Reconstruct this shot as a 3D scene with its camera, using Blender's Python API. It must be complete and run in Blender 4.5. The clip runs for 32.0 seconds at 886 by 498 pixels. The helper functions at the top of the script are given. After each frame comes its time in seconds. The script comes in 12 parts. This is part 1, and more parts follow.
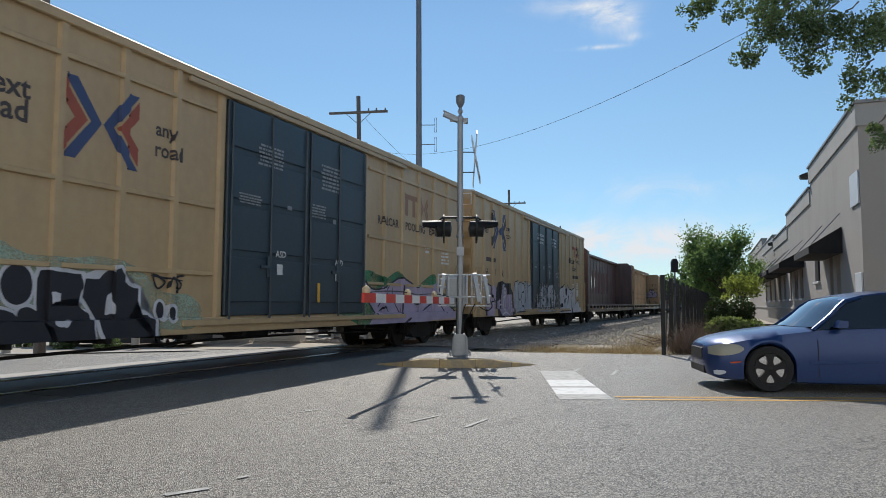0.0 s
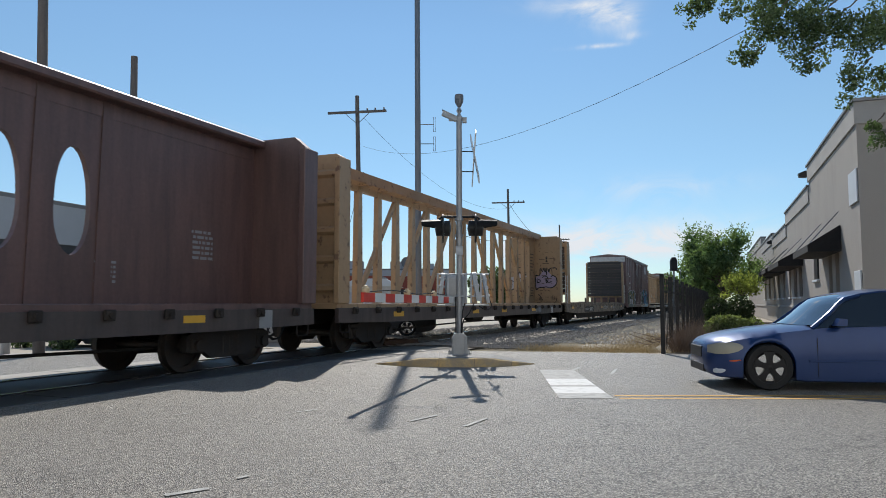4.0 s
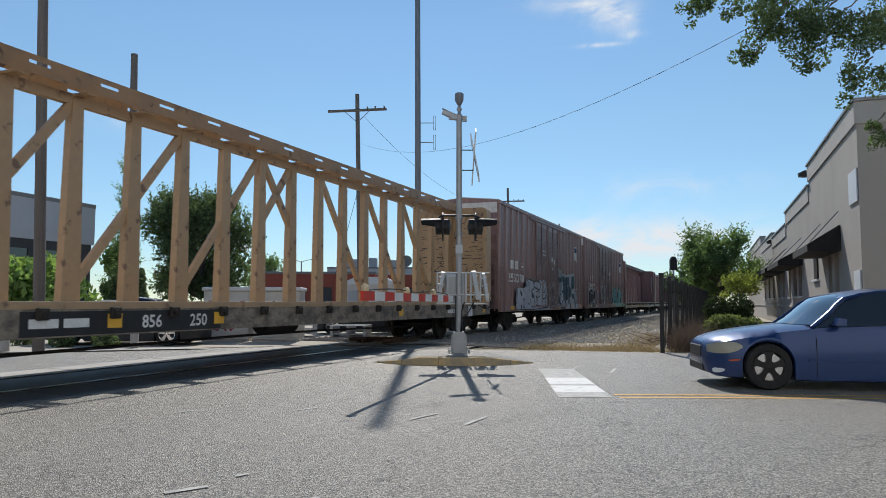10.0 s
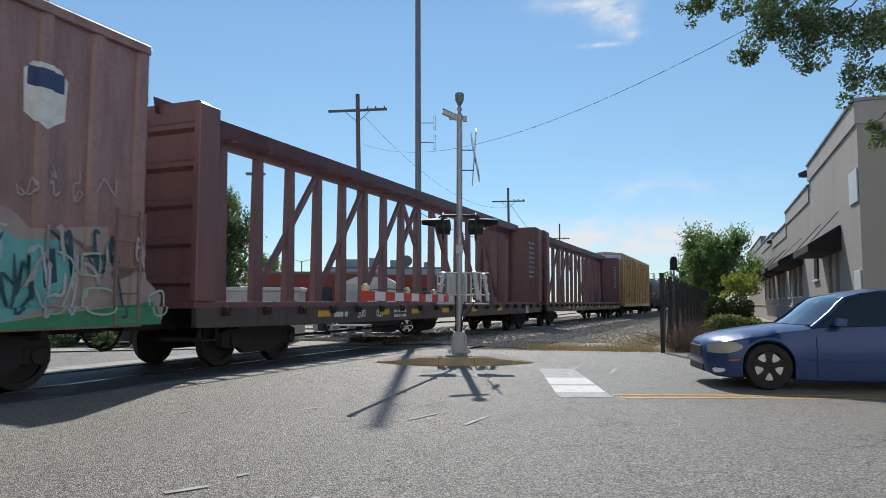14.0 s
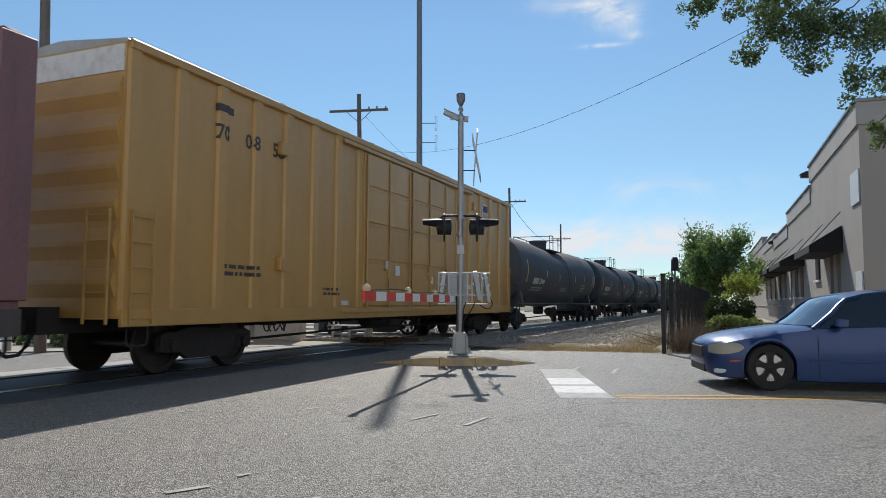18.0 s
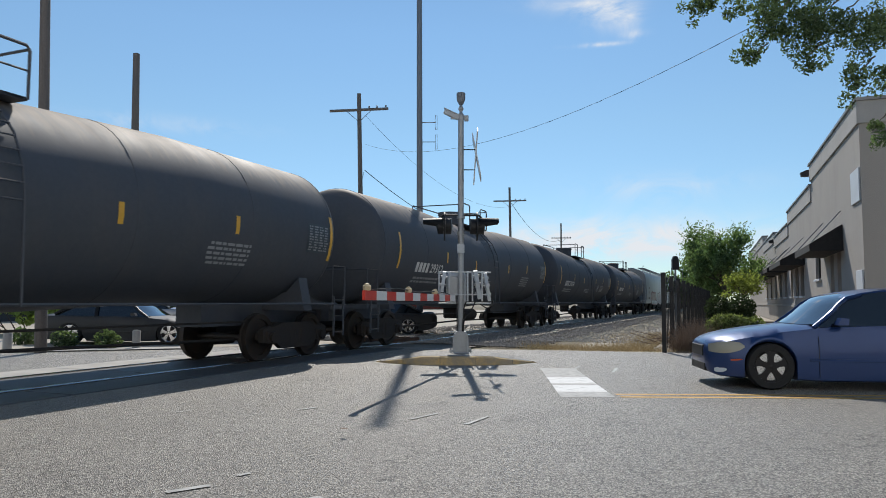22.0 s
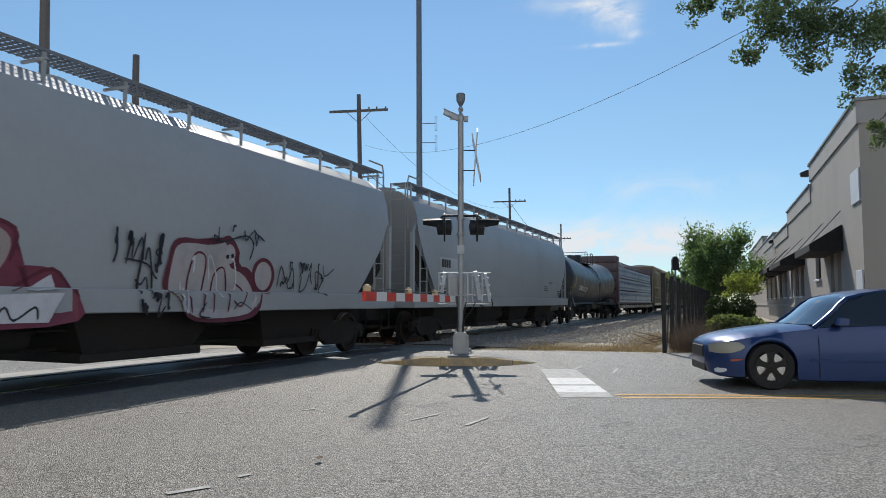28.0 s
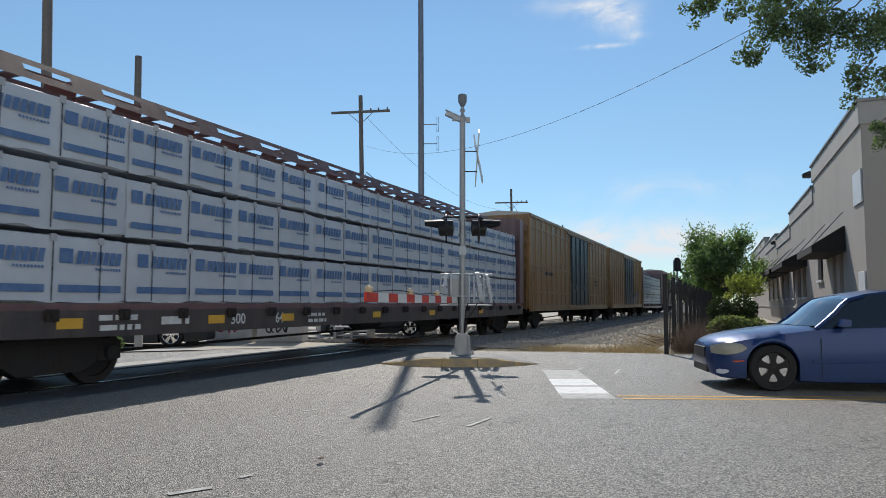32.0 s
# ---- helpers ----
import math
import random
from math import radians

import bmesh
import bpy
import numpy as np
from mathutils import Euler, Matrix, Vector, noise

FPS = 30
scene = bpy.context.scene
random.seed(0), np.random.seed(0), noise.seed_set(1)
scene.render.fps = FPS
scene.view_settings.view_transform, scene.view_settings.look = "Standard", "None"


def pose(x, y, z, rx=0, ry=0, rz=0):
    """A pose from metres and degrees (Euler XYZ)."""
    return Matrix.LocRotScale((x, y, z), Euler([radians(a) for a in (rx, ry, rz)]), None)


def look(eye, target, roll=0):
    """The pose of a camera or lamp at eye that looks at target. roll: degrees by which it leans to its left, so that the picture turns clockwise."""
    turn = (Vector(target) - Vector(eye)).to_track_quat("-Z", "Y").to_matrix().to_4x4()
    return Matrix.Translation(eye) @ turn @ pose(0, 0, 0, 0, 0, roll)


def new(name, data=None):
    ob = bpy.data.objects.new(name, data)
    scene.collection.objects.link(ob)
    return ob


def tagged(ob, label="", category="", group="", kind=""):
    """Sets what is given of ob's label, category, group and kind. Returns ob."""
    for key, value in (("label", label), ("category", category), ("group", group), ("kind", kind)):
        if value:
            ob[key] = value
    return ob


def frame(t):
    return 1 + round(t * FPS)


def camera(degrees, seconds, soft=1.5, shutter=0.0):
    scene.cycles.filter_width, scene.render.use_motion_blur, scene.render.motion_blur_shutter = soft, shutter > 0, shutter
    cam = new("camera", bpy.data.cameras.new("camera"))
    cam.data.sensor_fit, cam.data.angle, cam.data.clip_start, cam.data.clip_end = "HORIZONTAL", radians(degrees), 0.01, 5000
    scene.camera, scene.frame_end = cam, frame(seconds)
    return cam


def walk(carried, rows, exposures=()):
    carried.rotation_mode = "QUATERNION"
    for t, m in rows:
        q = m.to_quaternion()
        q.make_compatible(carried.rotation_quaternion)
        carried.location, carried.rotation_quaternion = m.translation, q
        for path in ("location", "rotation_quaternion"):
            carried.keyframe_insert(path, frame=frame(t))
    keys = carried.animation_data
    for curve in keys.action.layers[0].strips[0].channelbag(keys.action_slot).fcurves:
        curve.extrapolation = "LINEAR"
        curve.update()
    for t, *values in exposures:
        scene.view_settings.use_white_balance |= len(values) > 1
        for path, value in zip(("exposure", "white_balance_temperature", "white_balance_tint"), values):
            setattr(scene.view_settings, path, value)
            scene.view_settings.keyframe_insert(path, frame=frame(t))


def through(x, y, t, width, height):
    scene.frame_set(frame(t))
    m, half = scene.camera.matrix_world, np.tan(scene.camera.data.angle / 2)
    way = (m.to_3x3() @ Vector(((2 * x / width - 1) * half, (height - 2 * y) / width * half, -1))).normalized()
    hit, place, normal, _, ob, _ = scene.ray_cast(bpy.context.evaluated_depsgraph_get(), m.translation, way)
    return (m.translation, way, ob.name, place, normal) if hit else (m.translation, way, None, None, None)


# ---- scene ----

# ---------------------------------------------------------------- camera
# a phone held still at the height of a car window; only the small sway of the hand
EYE = (0.0, 0.0, 1.213)
TILT = 4.437
cam = camera(64.2, 32.0, soft=0.9, shutter=0.06)
SWAY = [  # seconds, turn to the left, tilt up, lean to the left, in degrees
    (0, 0.048, -0.017, 0.186), (0.5, 0.012, -0.008, 0.08), (1, 0.014, -0.04, 0.027), (1.5, 0.022, -0.084, 0.018),
    (2, -0.006, -0.086, -0.028), (2.5, -0.021, -0.057, -0.071), (3, 0, -0.038, -0.004), (3.5, -0.009, -0.071, 0.026),
    (5.5, -0.057, -0.04, -0.157), (6, -0.027, -0.068, -0.114), (6.5, -0.014, 0.01, -0.058), (7, 0, 0, 0),
    (7.5, -0.029, 0.003, 0.12), (8, -0.013, -0.029, 0.123), (8.5, -0.023, -0.097, 0.169), (9, -0.059, -0.141, 0.103),
    (9.5, -0.068, -0.154, 0.122), (10, -0.038, -0.18, 0.156), (10.5, 0.001, -0.194, 0.181), (11, -0.057, -0.172, 0.05),
    (11.5, -0.065, -0.185, 0.041), (12, -0.058, -0.194, 0.073), (12.5, -0.059, -0.216, 0.096), (13, -0.048, -0.225, 0.019),
    (13.5, -0.006, -0.222, 0.142), (14, -0.015, -0.181, 0.163), (14.5, -0.004, -0.131, 0.098), (16.5, 0.019, -0.091, -0.09),
    (17, 0.014, -0.104, 0.032), (17.5, 0.072, -0.131, 0.178), (18, 0.077, -0.159, 0.244), (18.5, 0.077, -0.159, 0.244),
    (19, 0.099, -0.184, 0.25), (19.5, 0.114, -0.174, 0.295), (20, 0.133, -0.202, 0.39), (20.5, 0.135, -0.21, 0.339),
    (21, 0.109, -0.21, 0.207), (21.5, 0.109, -0.219, 0.212), (22, 0.102, -0.216, 0.176), (22.5, 0.11, -0.181, 0.187),
    (23, 0.11, -0.184, 0.171), (23.5, 0.097, -0.155, 0.099), (24, 0.09, -0.146, 0.095), (24.5, 0.096, -0.142, 0.133),
    (25, 0.104, -0.15, 0.135), (25.5, 0.097, -0.084, 0.099), (27.5, 0.11, -0.125, 0.156), (28, 0.098, -0.156, 0.078),
    (28.5, 0.112, -0.154, 0.119), (29, 0.172, -0.203, 0.156), (29.5, 0.159, -0.21, 0.102), (30, 0.133, -0.163, -0.057),
    (30.5, 0.132, -0.139, -0.034), (31, 0.132, -0.136, -0.02), (31.5, 0.204, -0.158, 0.16), (32, 0.237, -0.074, 0.116),
]
walk(cam, [(t, pose(*EYE, 90 + TILT + up, 0, turn) @ pose(0, 0, 0, 0, 0, lean)) for t, turn, up, lean in SWAY])

# ---------------------------------------------------------------- world, sun, exposure
SUN_UP = 43.5
scene.view_settings.exposure = 0.0
world = bpy.data.worlds.new("world")
scene.world = world
world.use_nodes = True


def build_sky():
    nt = world.node_tree
    nt.nodes.clear()
    N = nt.nodes.new
    out, bg, sky = N("ShaderNodeOutputWorld"), N("ShaderNodeBackground"), N("ShaderNodeTexSky")
    sky.sky_type, sky.sun_disc = "NISHITA", False
    sky.sun_elevation, sky.sun_rotation = radians(SUN_UP), radians(0)
    sky.air_density, sky.dust_density, sky.ozone_density = 1.0, 0.0, 2.4
    bg.inputs["Strength"].default_value = 0.118
    # thin cirrus, drawn out along the wind
    co, mp = N("ShaderNodeTexCoord"), N("ShaderNodeMapping")
    mp.inputs["Scale"].default_value = (5.0, 4.0, 8.0)
    mp.inputs["Rotation"].default_value = (0.0, radians(24), radians(20))
    nz = N("ShaderNodeTexNoise")
    nz.inputs["Scale"].default_value, nz.inputs["Detail"].default_value = 1.6, 9
    nz.inputs["Roughness"].default_value, nz.inputs["Distortion"].default_value = 0.6, 1.6
    ramp = N("ShaderNodeValToRGB")
    ramp.color_ramp.elements[0].position, ramp.color_ramp.elements[1].position = 0.40, 0.78
    nt.links.new(co.outputs["Generated"], mp.inputs["Vector"])
    nt.links.new(mp.outputs[0], nz.inputs["Vector"])
    nt.links.new(nz.outputs["Fac"], ramp.inputs[0])
    total = None
    # wisps: direction, width, height, strength
    for (dx, dz), w, h, a in (((0.185, 0.388), 0.038, 0.010, 1.0), ((0.22, 0.378), 0.028, 0.018, 1.5), ((0.243, 0.368), 0.012, 0.014, 1.3), ((0.248, 0.350), 0.014, 0.005, 1.2), ((0.205, 0.341), 0.030, 0.0026, 1.8), ((0.14, 0.394), 0.04, 0.008, 0.5),
                             ((0.30, 0.154), 0.10, 0.016, 0.7), ((0.25, 0.085), 0.16, 0.028, 1.7), ((0.16, 0.075), 0.25, 0.022, 0.9), ((-0.363, 0.229), 0.08, 0.010, 0.9), ((-0.27, 0.073), 0.012, 0.004, 2.0)):
        sep = N("ShaderNodeSeparateXYZ")
        nt.links.new(co.outputs["Generated"], sep.inputs[0])
        terms = []
        for axis, c, r in (("X", dx, w), ("Z", dz, h)):
            m1, m2, m3 = N("ShaderNodeMath"), N("ShaderNodeMath"), N("ShaderNodeMath")
            m1.operation, m2.operation, m3.operation = "SUBTRACT", "DIVIDE", "MULTIPLY"
            nt.links.new(sep.outputs[axis], m1.inputs[0])
            m1.inputs[1].default_value, m2.inputs[1].default_value = c, r
            nt.links.new(m1.outputs[0], m2.inputs[0])
            nt.links.new(m2.outputs[0], m3.inputs[0])
            nt.links.new(m2.outputs[0], m3.inputs[1])
            terms.append(m3)
        ad, ex, ml = N("ShaderNodeMath"), N("ShaderNodeMath"), N("ShaderNodeMath")
        ad.operation, ex.operation, ml.operation = "ADD", "POWER", "MULTIPLY"
        nt.links.new(terms[0].outputs[0], ad.inputs[0])
        nt.links.new(terms[1].outputs[0], ad.inputs[1])
        neg = N("ShaderNodeMath")
        neg.operation = "MULTIPLY"
        neg.inputs[1].default_value = -1.0
        nt.links.new(ad.outputs[0], neg.inputs[0])
        ex.inputs[0].default_value = math.e
        nt.links.new(neg.outputs[0], ex.inputs[1])
        ml.inputs[1].default_value = a
        nt.links.new(ex.outputs[0], ml.inputs[0])
        if total is None:
            total = ml
        else:
            su = N("ShaderNodeMath")
            su.operation = "ADD"
            nt.links.new(total.outputs[0], su.inputs[0])
            nt.links.new(ml.outputs[0], su.inputs[1])
            total = su
    fac = N("ShaderNodeMath")
    fac.operation, fac.use_clamp = "MULTIPLY", True
    nt.links.new(total.outputs[0], fac.inputs[0])
    nt.links.new(ramp.outputs[0], fac.inputs[1])
    # a dry clear day: less glare towards the horizon
    up, ease, dim = N("ShaderNodeSeparateXYZ"), N("ShaderNodeMapRange"), N("ShaderNodeMix")
    nt.links.new(co.outputs["Generated"], up.inputs[0])
    ease.inputs["From Min"].default_value, ease.inputs["From Max"].default_value = 0.0, 0.36
    ease.inputs["To Min"].default_value, ease.inputs["To Max"].default_value = 0.74, 1.0
    nt.links.new(up.outputs["Z"], ease.inputs["Value"])
    dim.data_type, dim.blend_type = "RGBA", "MULTIPLY"
    dim.inputs["Factor"].default_value = 1.0
    nt.links.new(sky.outputs[0], dim.inputs["A"])
    tint = N("ShaderNodeVectorMath")
    tint.operation = "SCALE"
    hue = N("ShaderNodeMix")
    hue.data_type = "RGBA"
    hue.inputs["A"].default_value, hue.inputs["B"].default_value = (0.80, 0.96, 1.12, 1), (0.91, 1.02, 1.0, 1)
    blue = N("ShaderNodeMapRange")
    blue.inputs["From Min"].default_value, blue.inputs["From Max"].default_value = 0.02, 0.24
    nt.links.new(up.outputs["Z"], blue.inputs["Value"])
    nt.links.new(blue.outputs[0], hue.inputs["Factor"])
    nt.links.new(hue.outputs["Result"], tint.inputs[0])
    nt.links.new(ease.outputs[0], tint.inputs["Scale"])
    nt.links.new(tint.outputs[0], dim.inputs["B"])
    mix = N("ShaderNodeMix")
    mix.data_type = "RGBA"
    nt.links.new(fac.outputs[0], mix.inputs["Factor"])
    nt.links.new(dim.outputs["Result"], mix.inputs["A"])
    mix.inputs["B"].default_value = (6.6, 6.9, 7.3, 1)
    nt.links.new(mix.outputs["Result"], bg.inputs["Color"])
    nt.links.new(bg.outputs[0], out.inputs["Surface"])


build_sky()
sun = new("sun", bpy.data.lights.new("sun", "SUN"))
sun.data.energy, sun.data.angle, sun.data.color = 4.0, radians(0.53), (1.0, 0.95, 0.87)
sun.matrix_world = look((-2.0, 100.0, 100.0 * math.tan(radians(SUN_UP))), (0, 0, 0))

# ---------------------------------------------------------------- materials


def node_mat(name):
    m = bpy.data.materials.new(name)
    m.use_nodes = True
    return m, m.node_tree, m.node_tree.nodes["Principled BSDF"]


def surface(name, color, rough=0.6, metal=0.0, vary=0.25, scale=2.0, stretch=(1, 1, 1), second=None, amount=0.5, fine=40.0, bump=0.15, each=0.0, spec=0.5, edge=(0.45, 0.7)):
    """A painted, metal, stone or wooden surface: its colour, a coarse stain towards `second` and a fine grain, both also in gloss and relief.
    stretch: scale of the stain along x, y, z; each: how much piece differs from piece."""
    m, nt, b = node_mat(name)
    N, L = nt.nodes.new, nt.links.new
    co, mp = N("ShaderNodeTexCoord"), N("ShaderNodeMapping")
    mp.inputs["Scale"].default_value = stretch
    L(co.outputs["Object"], mp.inputs["Vector"])
    n1, n2 = N("ShaderNodeTexNoise"), N("ShaderNodeTexNoise")
    n1.inputs["Scale"].default_value, n1.inputs["Detail"].default_value, n1.inputs["Roughness"].default_value = scale, 7, 0.62
    n2.inputs["Scale"].default_value, n2.inputs["Detail"].default_value = fine, 3
    L(mp.outputs[0], n1.inputs["Vector"])
    L(co.outputs["Object"], n2.inputs["Vector"])
    if second is None:
        second = tuple(c * (1 - vary) for c in color)
    r1 = N("ShaderNodeMapRange")
    r1.inputs["From Min"].default_value, r1.inputs["From Max"].default_value = edge
    r1.inputs["To Max"].default_value = amount
    L(n1.outputs["Fac"], r1.inputs["Value"])
    mix = N("ShaderNodeMix")
    mix.data_type = "RGBA"
    mix.inputs["A"].default_value, mix.inputs["B"].default_value = (*color, 1), (*second, 1)
    L(r1.outputs[0], mix.inputs["Factor"])
    r2 = N("ShaderNodeMapRange")
    r2.inputs["To Min"].default_value, r2.inputs["To Max"].default_value = 1 - vary, 1 + vary
    L(n2.outputs["Fac"], r2.inputs["Value"])
    mul = N("ShaderNodeMix")
    mul.data_type, mul.blend_type = "RGBA", "MULTIPLY"
    mul.inputs["Factor"].default_value = 1.0
    L(mix.outputs["Result"], mul.inputs["A"])
    L(r2.outputs[0], mul.inputs["B"])
    last = mul
    if each:
        oi, r3 = N("ShaderNodeObjectInfo"), N("ShaderNodeMapRange")
        r3.inputs["To Min"].default_value, r3.inputs["To Max"].default_value = 1 - each, 1 + each
        L(oi.outputs["Random"], r3.inputs["Value"])
        last = N("ShaderNodeMix")
        last.data_type, last.blend_type = "RGBA", "MULTIPLY"
        last.inputs["Factor"].default_value = 1.0
        L(mul.outputs["Result"], last.inputs["A"])
        L(r3.outputs[0], last.inputs["B"])
    L(last.outputs["Result"], b.inputs["Base Color"])
    r4 = N("ShaderNodeMapRange")
    r4.inputs["To Min"].default_value, r4.inputs["To Max"].default_value = max(rough - 0.12, 0.03), min(rough + 0.15, 1)
    L(n1.outputs["Fac"], r4.inputs["Value"])
    L(r4.outputs[0], b.inputs["Roughness"])
    b.inputs["Metallic"].default_value = metal
    b.inputs["Specular IOR Level"].default_value = spec
    if bump:
        bp = N("ShaderNodeBump")
        bp.inputs["Strength"].default_value, bp.inputs["Distance"].default_value = bump, 0.01
        L(n2.outputs["Fac"], bp.inputs["Height"])
        L(bp.outputs[0], b.inputs["Normal"])
    return m


def car_side(name, color, stain, amount=0.6, rough=0.46):
    """Paint on a freight car: streaks that run down and rust blooms."""
    return surface(name, color, rough, 0.0, 0.2, 1.3, (3.2, 3.2, 0.4), stain, amount, 16.0, 0.2, 0.05, spec=0.7, edge=(0.40, 0.66))


YELLOW = surface("yellow_car_paint", (0.475, 0.335, 0.175), 0.45, 0, 0.1, 1.1, (1.6, 1.6, 0.5), (0.345, 0.24, 0.135), 0.5, 7.0, 0.1, 0.05, 0.7, (0.44, 0.72))
GOLD = surface("golden_yellow_car_paint", (0.50, 0.285, 0.08), 0.4, 0, 0.08, 1.0, (1.6, 1.6, 0.5), (0.40, 0.225, 0.066), 0.5, 7.0, 0.1, 0.05, 0.7, (0.44, 0.72))
TAN = surface("faded_tan_car_paint", (0.43, 0.283, 0.155), 0.5, 0, 0.13, 4.2, (1.0, 1.0, 0.8), (0.14, 0.075, 0.05), 0.85, 9.0, 0.15, 0.05, 0.6, (0.575, 0.66))
BROWN = car_side("oxide_brown_car_paint", (0.31, 0.185, 0.17), (0.16, 0.095, 0.088), 0.7)
DARKBROWN = car_side("dark_brown_car_paint", (0.215, 0.135, 0.13), (0.13, 0.085, 0.08), 0.7)
OXIDE = car_side("dark_oxide_car_paint", (0.15, 0.082, 0.072), (0.085, 0.052, 0.047), 0.8)
RED = car_side("faded_red_car_paint", (0.20, 0.088, 0.086), (0.13, 0.068, 0.066), 0.6)
MAROON = car_side("dark_maroon_car_paint", (0.17, 0.085, 0.08), (0.10, 0.055, 0.052), 0.6)
BLUEDOOR = car_side("dark_blue_door_paint", (0.02, 0.040, 0.055), (0.042, 0.052, 0.065), 0.5)
GREYCAR = surface("light_grey_car_paint", (0.36, 0.375, 0.39), 0.45, 0.0, 0.06, 0.7, (0.6, 0.6, 0.8), (0.30, 0.305, 0.305), 0.5, 9.0, 0.06)
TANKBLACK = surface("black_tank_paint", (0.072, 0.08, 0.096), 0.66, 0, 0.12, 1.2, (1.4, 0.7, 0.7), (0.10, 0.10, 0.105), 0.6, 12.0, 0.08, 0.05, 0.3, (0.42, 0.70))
OLIVE = car_side("ochre_brown_car_paint", (0.30, 0.17, 0.06), (0.16, 0.085, 0.04), 0.7)


def lit_dusty_top(m, top_tone, lo, hi):
    """Dust plus the sunlit band painted onto what faces up, thinned in streaks."""
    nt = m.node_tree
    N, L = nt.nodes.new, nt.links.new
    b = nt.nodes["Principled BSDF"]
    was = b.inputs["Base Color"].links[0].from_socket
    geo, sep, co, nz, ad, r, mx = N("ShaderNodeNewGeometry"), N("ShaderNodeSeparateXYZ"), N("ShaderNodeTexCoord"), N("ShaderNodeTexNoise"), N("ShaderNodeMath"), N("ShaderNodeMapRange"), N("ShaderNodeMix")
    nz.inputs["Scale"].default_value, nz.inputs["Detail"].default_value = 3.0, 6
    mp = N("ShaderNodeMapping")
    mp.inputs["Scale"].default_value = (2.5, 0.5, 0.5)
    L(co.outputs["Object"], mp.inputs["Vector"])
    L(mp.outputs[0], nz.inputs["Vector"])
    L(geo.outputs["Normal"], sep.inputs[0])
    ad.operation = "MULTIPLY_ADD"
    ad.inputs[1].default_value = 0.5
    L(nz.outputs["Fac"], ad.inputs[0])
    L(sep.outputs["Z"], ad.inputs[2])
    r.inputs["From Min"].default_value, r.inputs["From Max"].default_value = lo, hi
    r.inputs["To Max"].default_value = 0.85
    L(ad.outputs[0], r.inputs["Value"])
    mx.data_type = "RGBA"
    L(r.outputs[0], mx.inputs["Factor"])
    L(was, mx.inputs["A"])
    mx.inputs["B"].default_value = (*top_tone, 1)
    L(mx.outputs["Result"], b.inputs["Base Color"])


lit_dusty_top(TANKBLACK, (0.27, 0.21, 0.15), 0.86, 1.22)
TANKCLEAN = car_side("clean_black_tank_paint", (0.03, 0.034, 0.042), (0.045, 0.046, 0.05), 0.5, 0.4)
# the clean tank's pale top is only its sunlit band, put into the colour
lit_dusty_top(TANKCLEAN, (0.16, 0.145, 0.125), 0.75, 1.45)
ROOFSTEEL = surface("galvanised_roof", (0.45, 0.44, 0.41), 0.45, 0.5, 0.2, 1.5, second=(0.28, 0.22, 0.17), amount=0.5)
UNDER = surface("grimy_underframe", (0.034, 0.031, 0.03), 0.85, 0.0, 0.3, 3.0, second=(0.05, 0.037, 0.028), amount=0.6, spec=0.25)
WHEELSTEEL = surface("rolled_wheel_steel", (0.05, 0.042, 0.037), 0.55, 0.6, 0.25, 5.0, second=(0.10, 0.06, 0.04), amount=0.5)
PATCHWHITE = surface("white_stencil_paint", (0.72, 0.72, 0.70), 0.6, 0, 0.1, 6, second=(0.45, 0.44, 0.42), amount=0.6, bump=0)
PATCHGREY = surface("greyed_stencil_paint", (0.30, 0.31, 0.32), 0.6, 0, 0.1, 6, bump=0)
DARKSTENCIL = surface("dark_stencil_paint", (0.06, 0.05, 0.05), 0.6, 0, 0.15, 6, second=(0.12, 0.09, 0.06), amount=0.5, bump=0)
FADEDRED = surface("sun_faded_red_stencil_paint", (0.33, 0.19, 0.115), 0.6, 0, 0.12, 5, bump=0)
REDSTENCIL = surface("dull_red_stencil_paint", (0.34, 0.085, 0.05), 0.6, 0, 0.12, 5, bump=0)
BLUESTENCIL = surface("dull_blue_stencil_paint", (0.05, 0.075, 0.17), 0.6, 0, 0.12, 5, bump=0)
REFLECT = surface("yellow_reflective_strip", (0.75, 0.42, 0.05), 0.35, 0, 0.08, 8, bump=0)
SPRAY = {k: surface("spray_paint_" + k, c, 0.5, 0, 0.12, 2.2, second=tuple(v * 0.6 for v in c), amount=0.55, bump=0) for k, c in dict(
    white=(0.62, 0.62, 0.66), black=(0.018, 0.018, 0.024), teal=(0.06, 0.30, 0.30), blue=(0.10, 0.27, 0.45), green=(0.05, 0.24, 0.12), lilac=(0.42, 0.35, 0.48),
    pink=(0.55, 0.30, 0.28), red=(0.35, 0.03, 0.06), grey=(0.22, 0.24, 0.27), mint=(0.33, 0.50, 0.42), maroon=(0.12, 0.015, 0.03), tan=(0.36, 0.29, 0.27), blush=(0.42, 0.385, 0.385), darkred=(0.19, 0.035, 0.06), olive=(0.20, 0.17, 0.06), green2=(0.12, 0.17, 0.14), silver=(0.44, 0.47, 0.52), petrol=(0.03, 0.075, 0.10), aqua=(0.14, 0.42, 0.42), rustmark=(0.125, 0.08, 0.055)).items()}


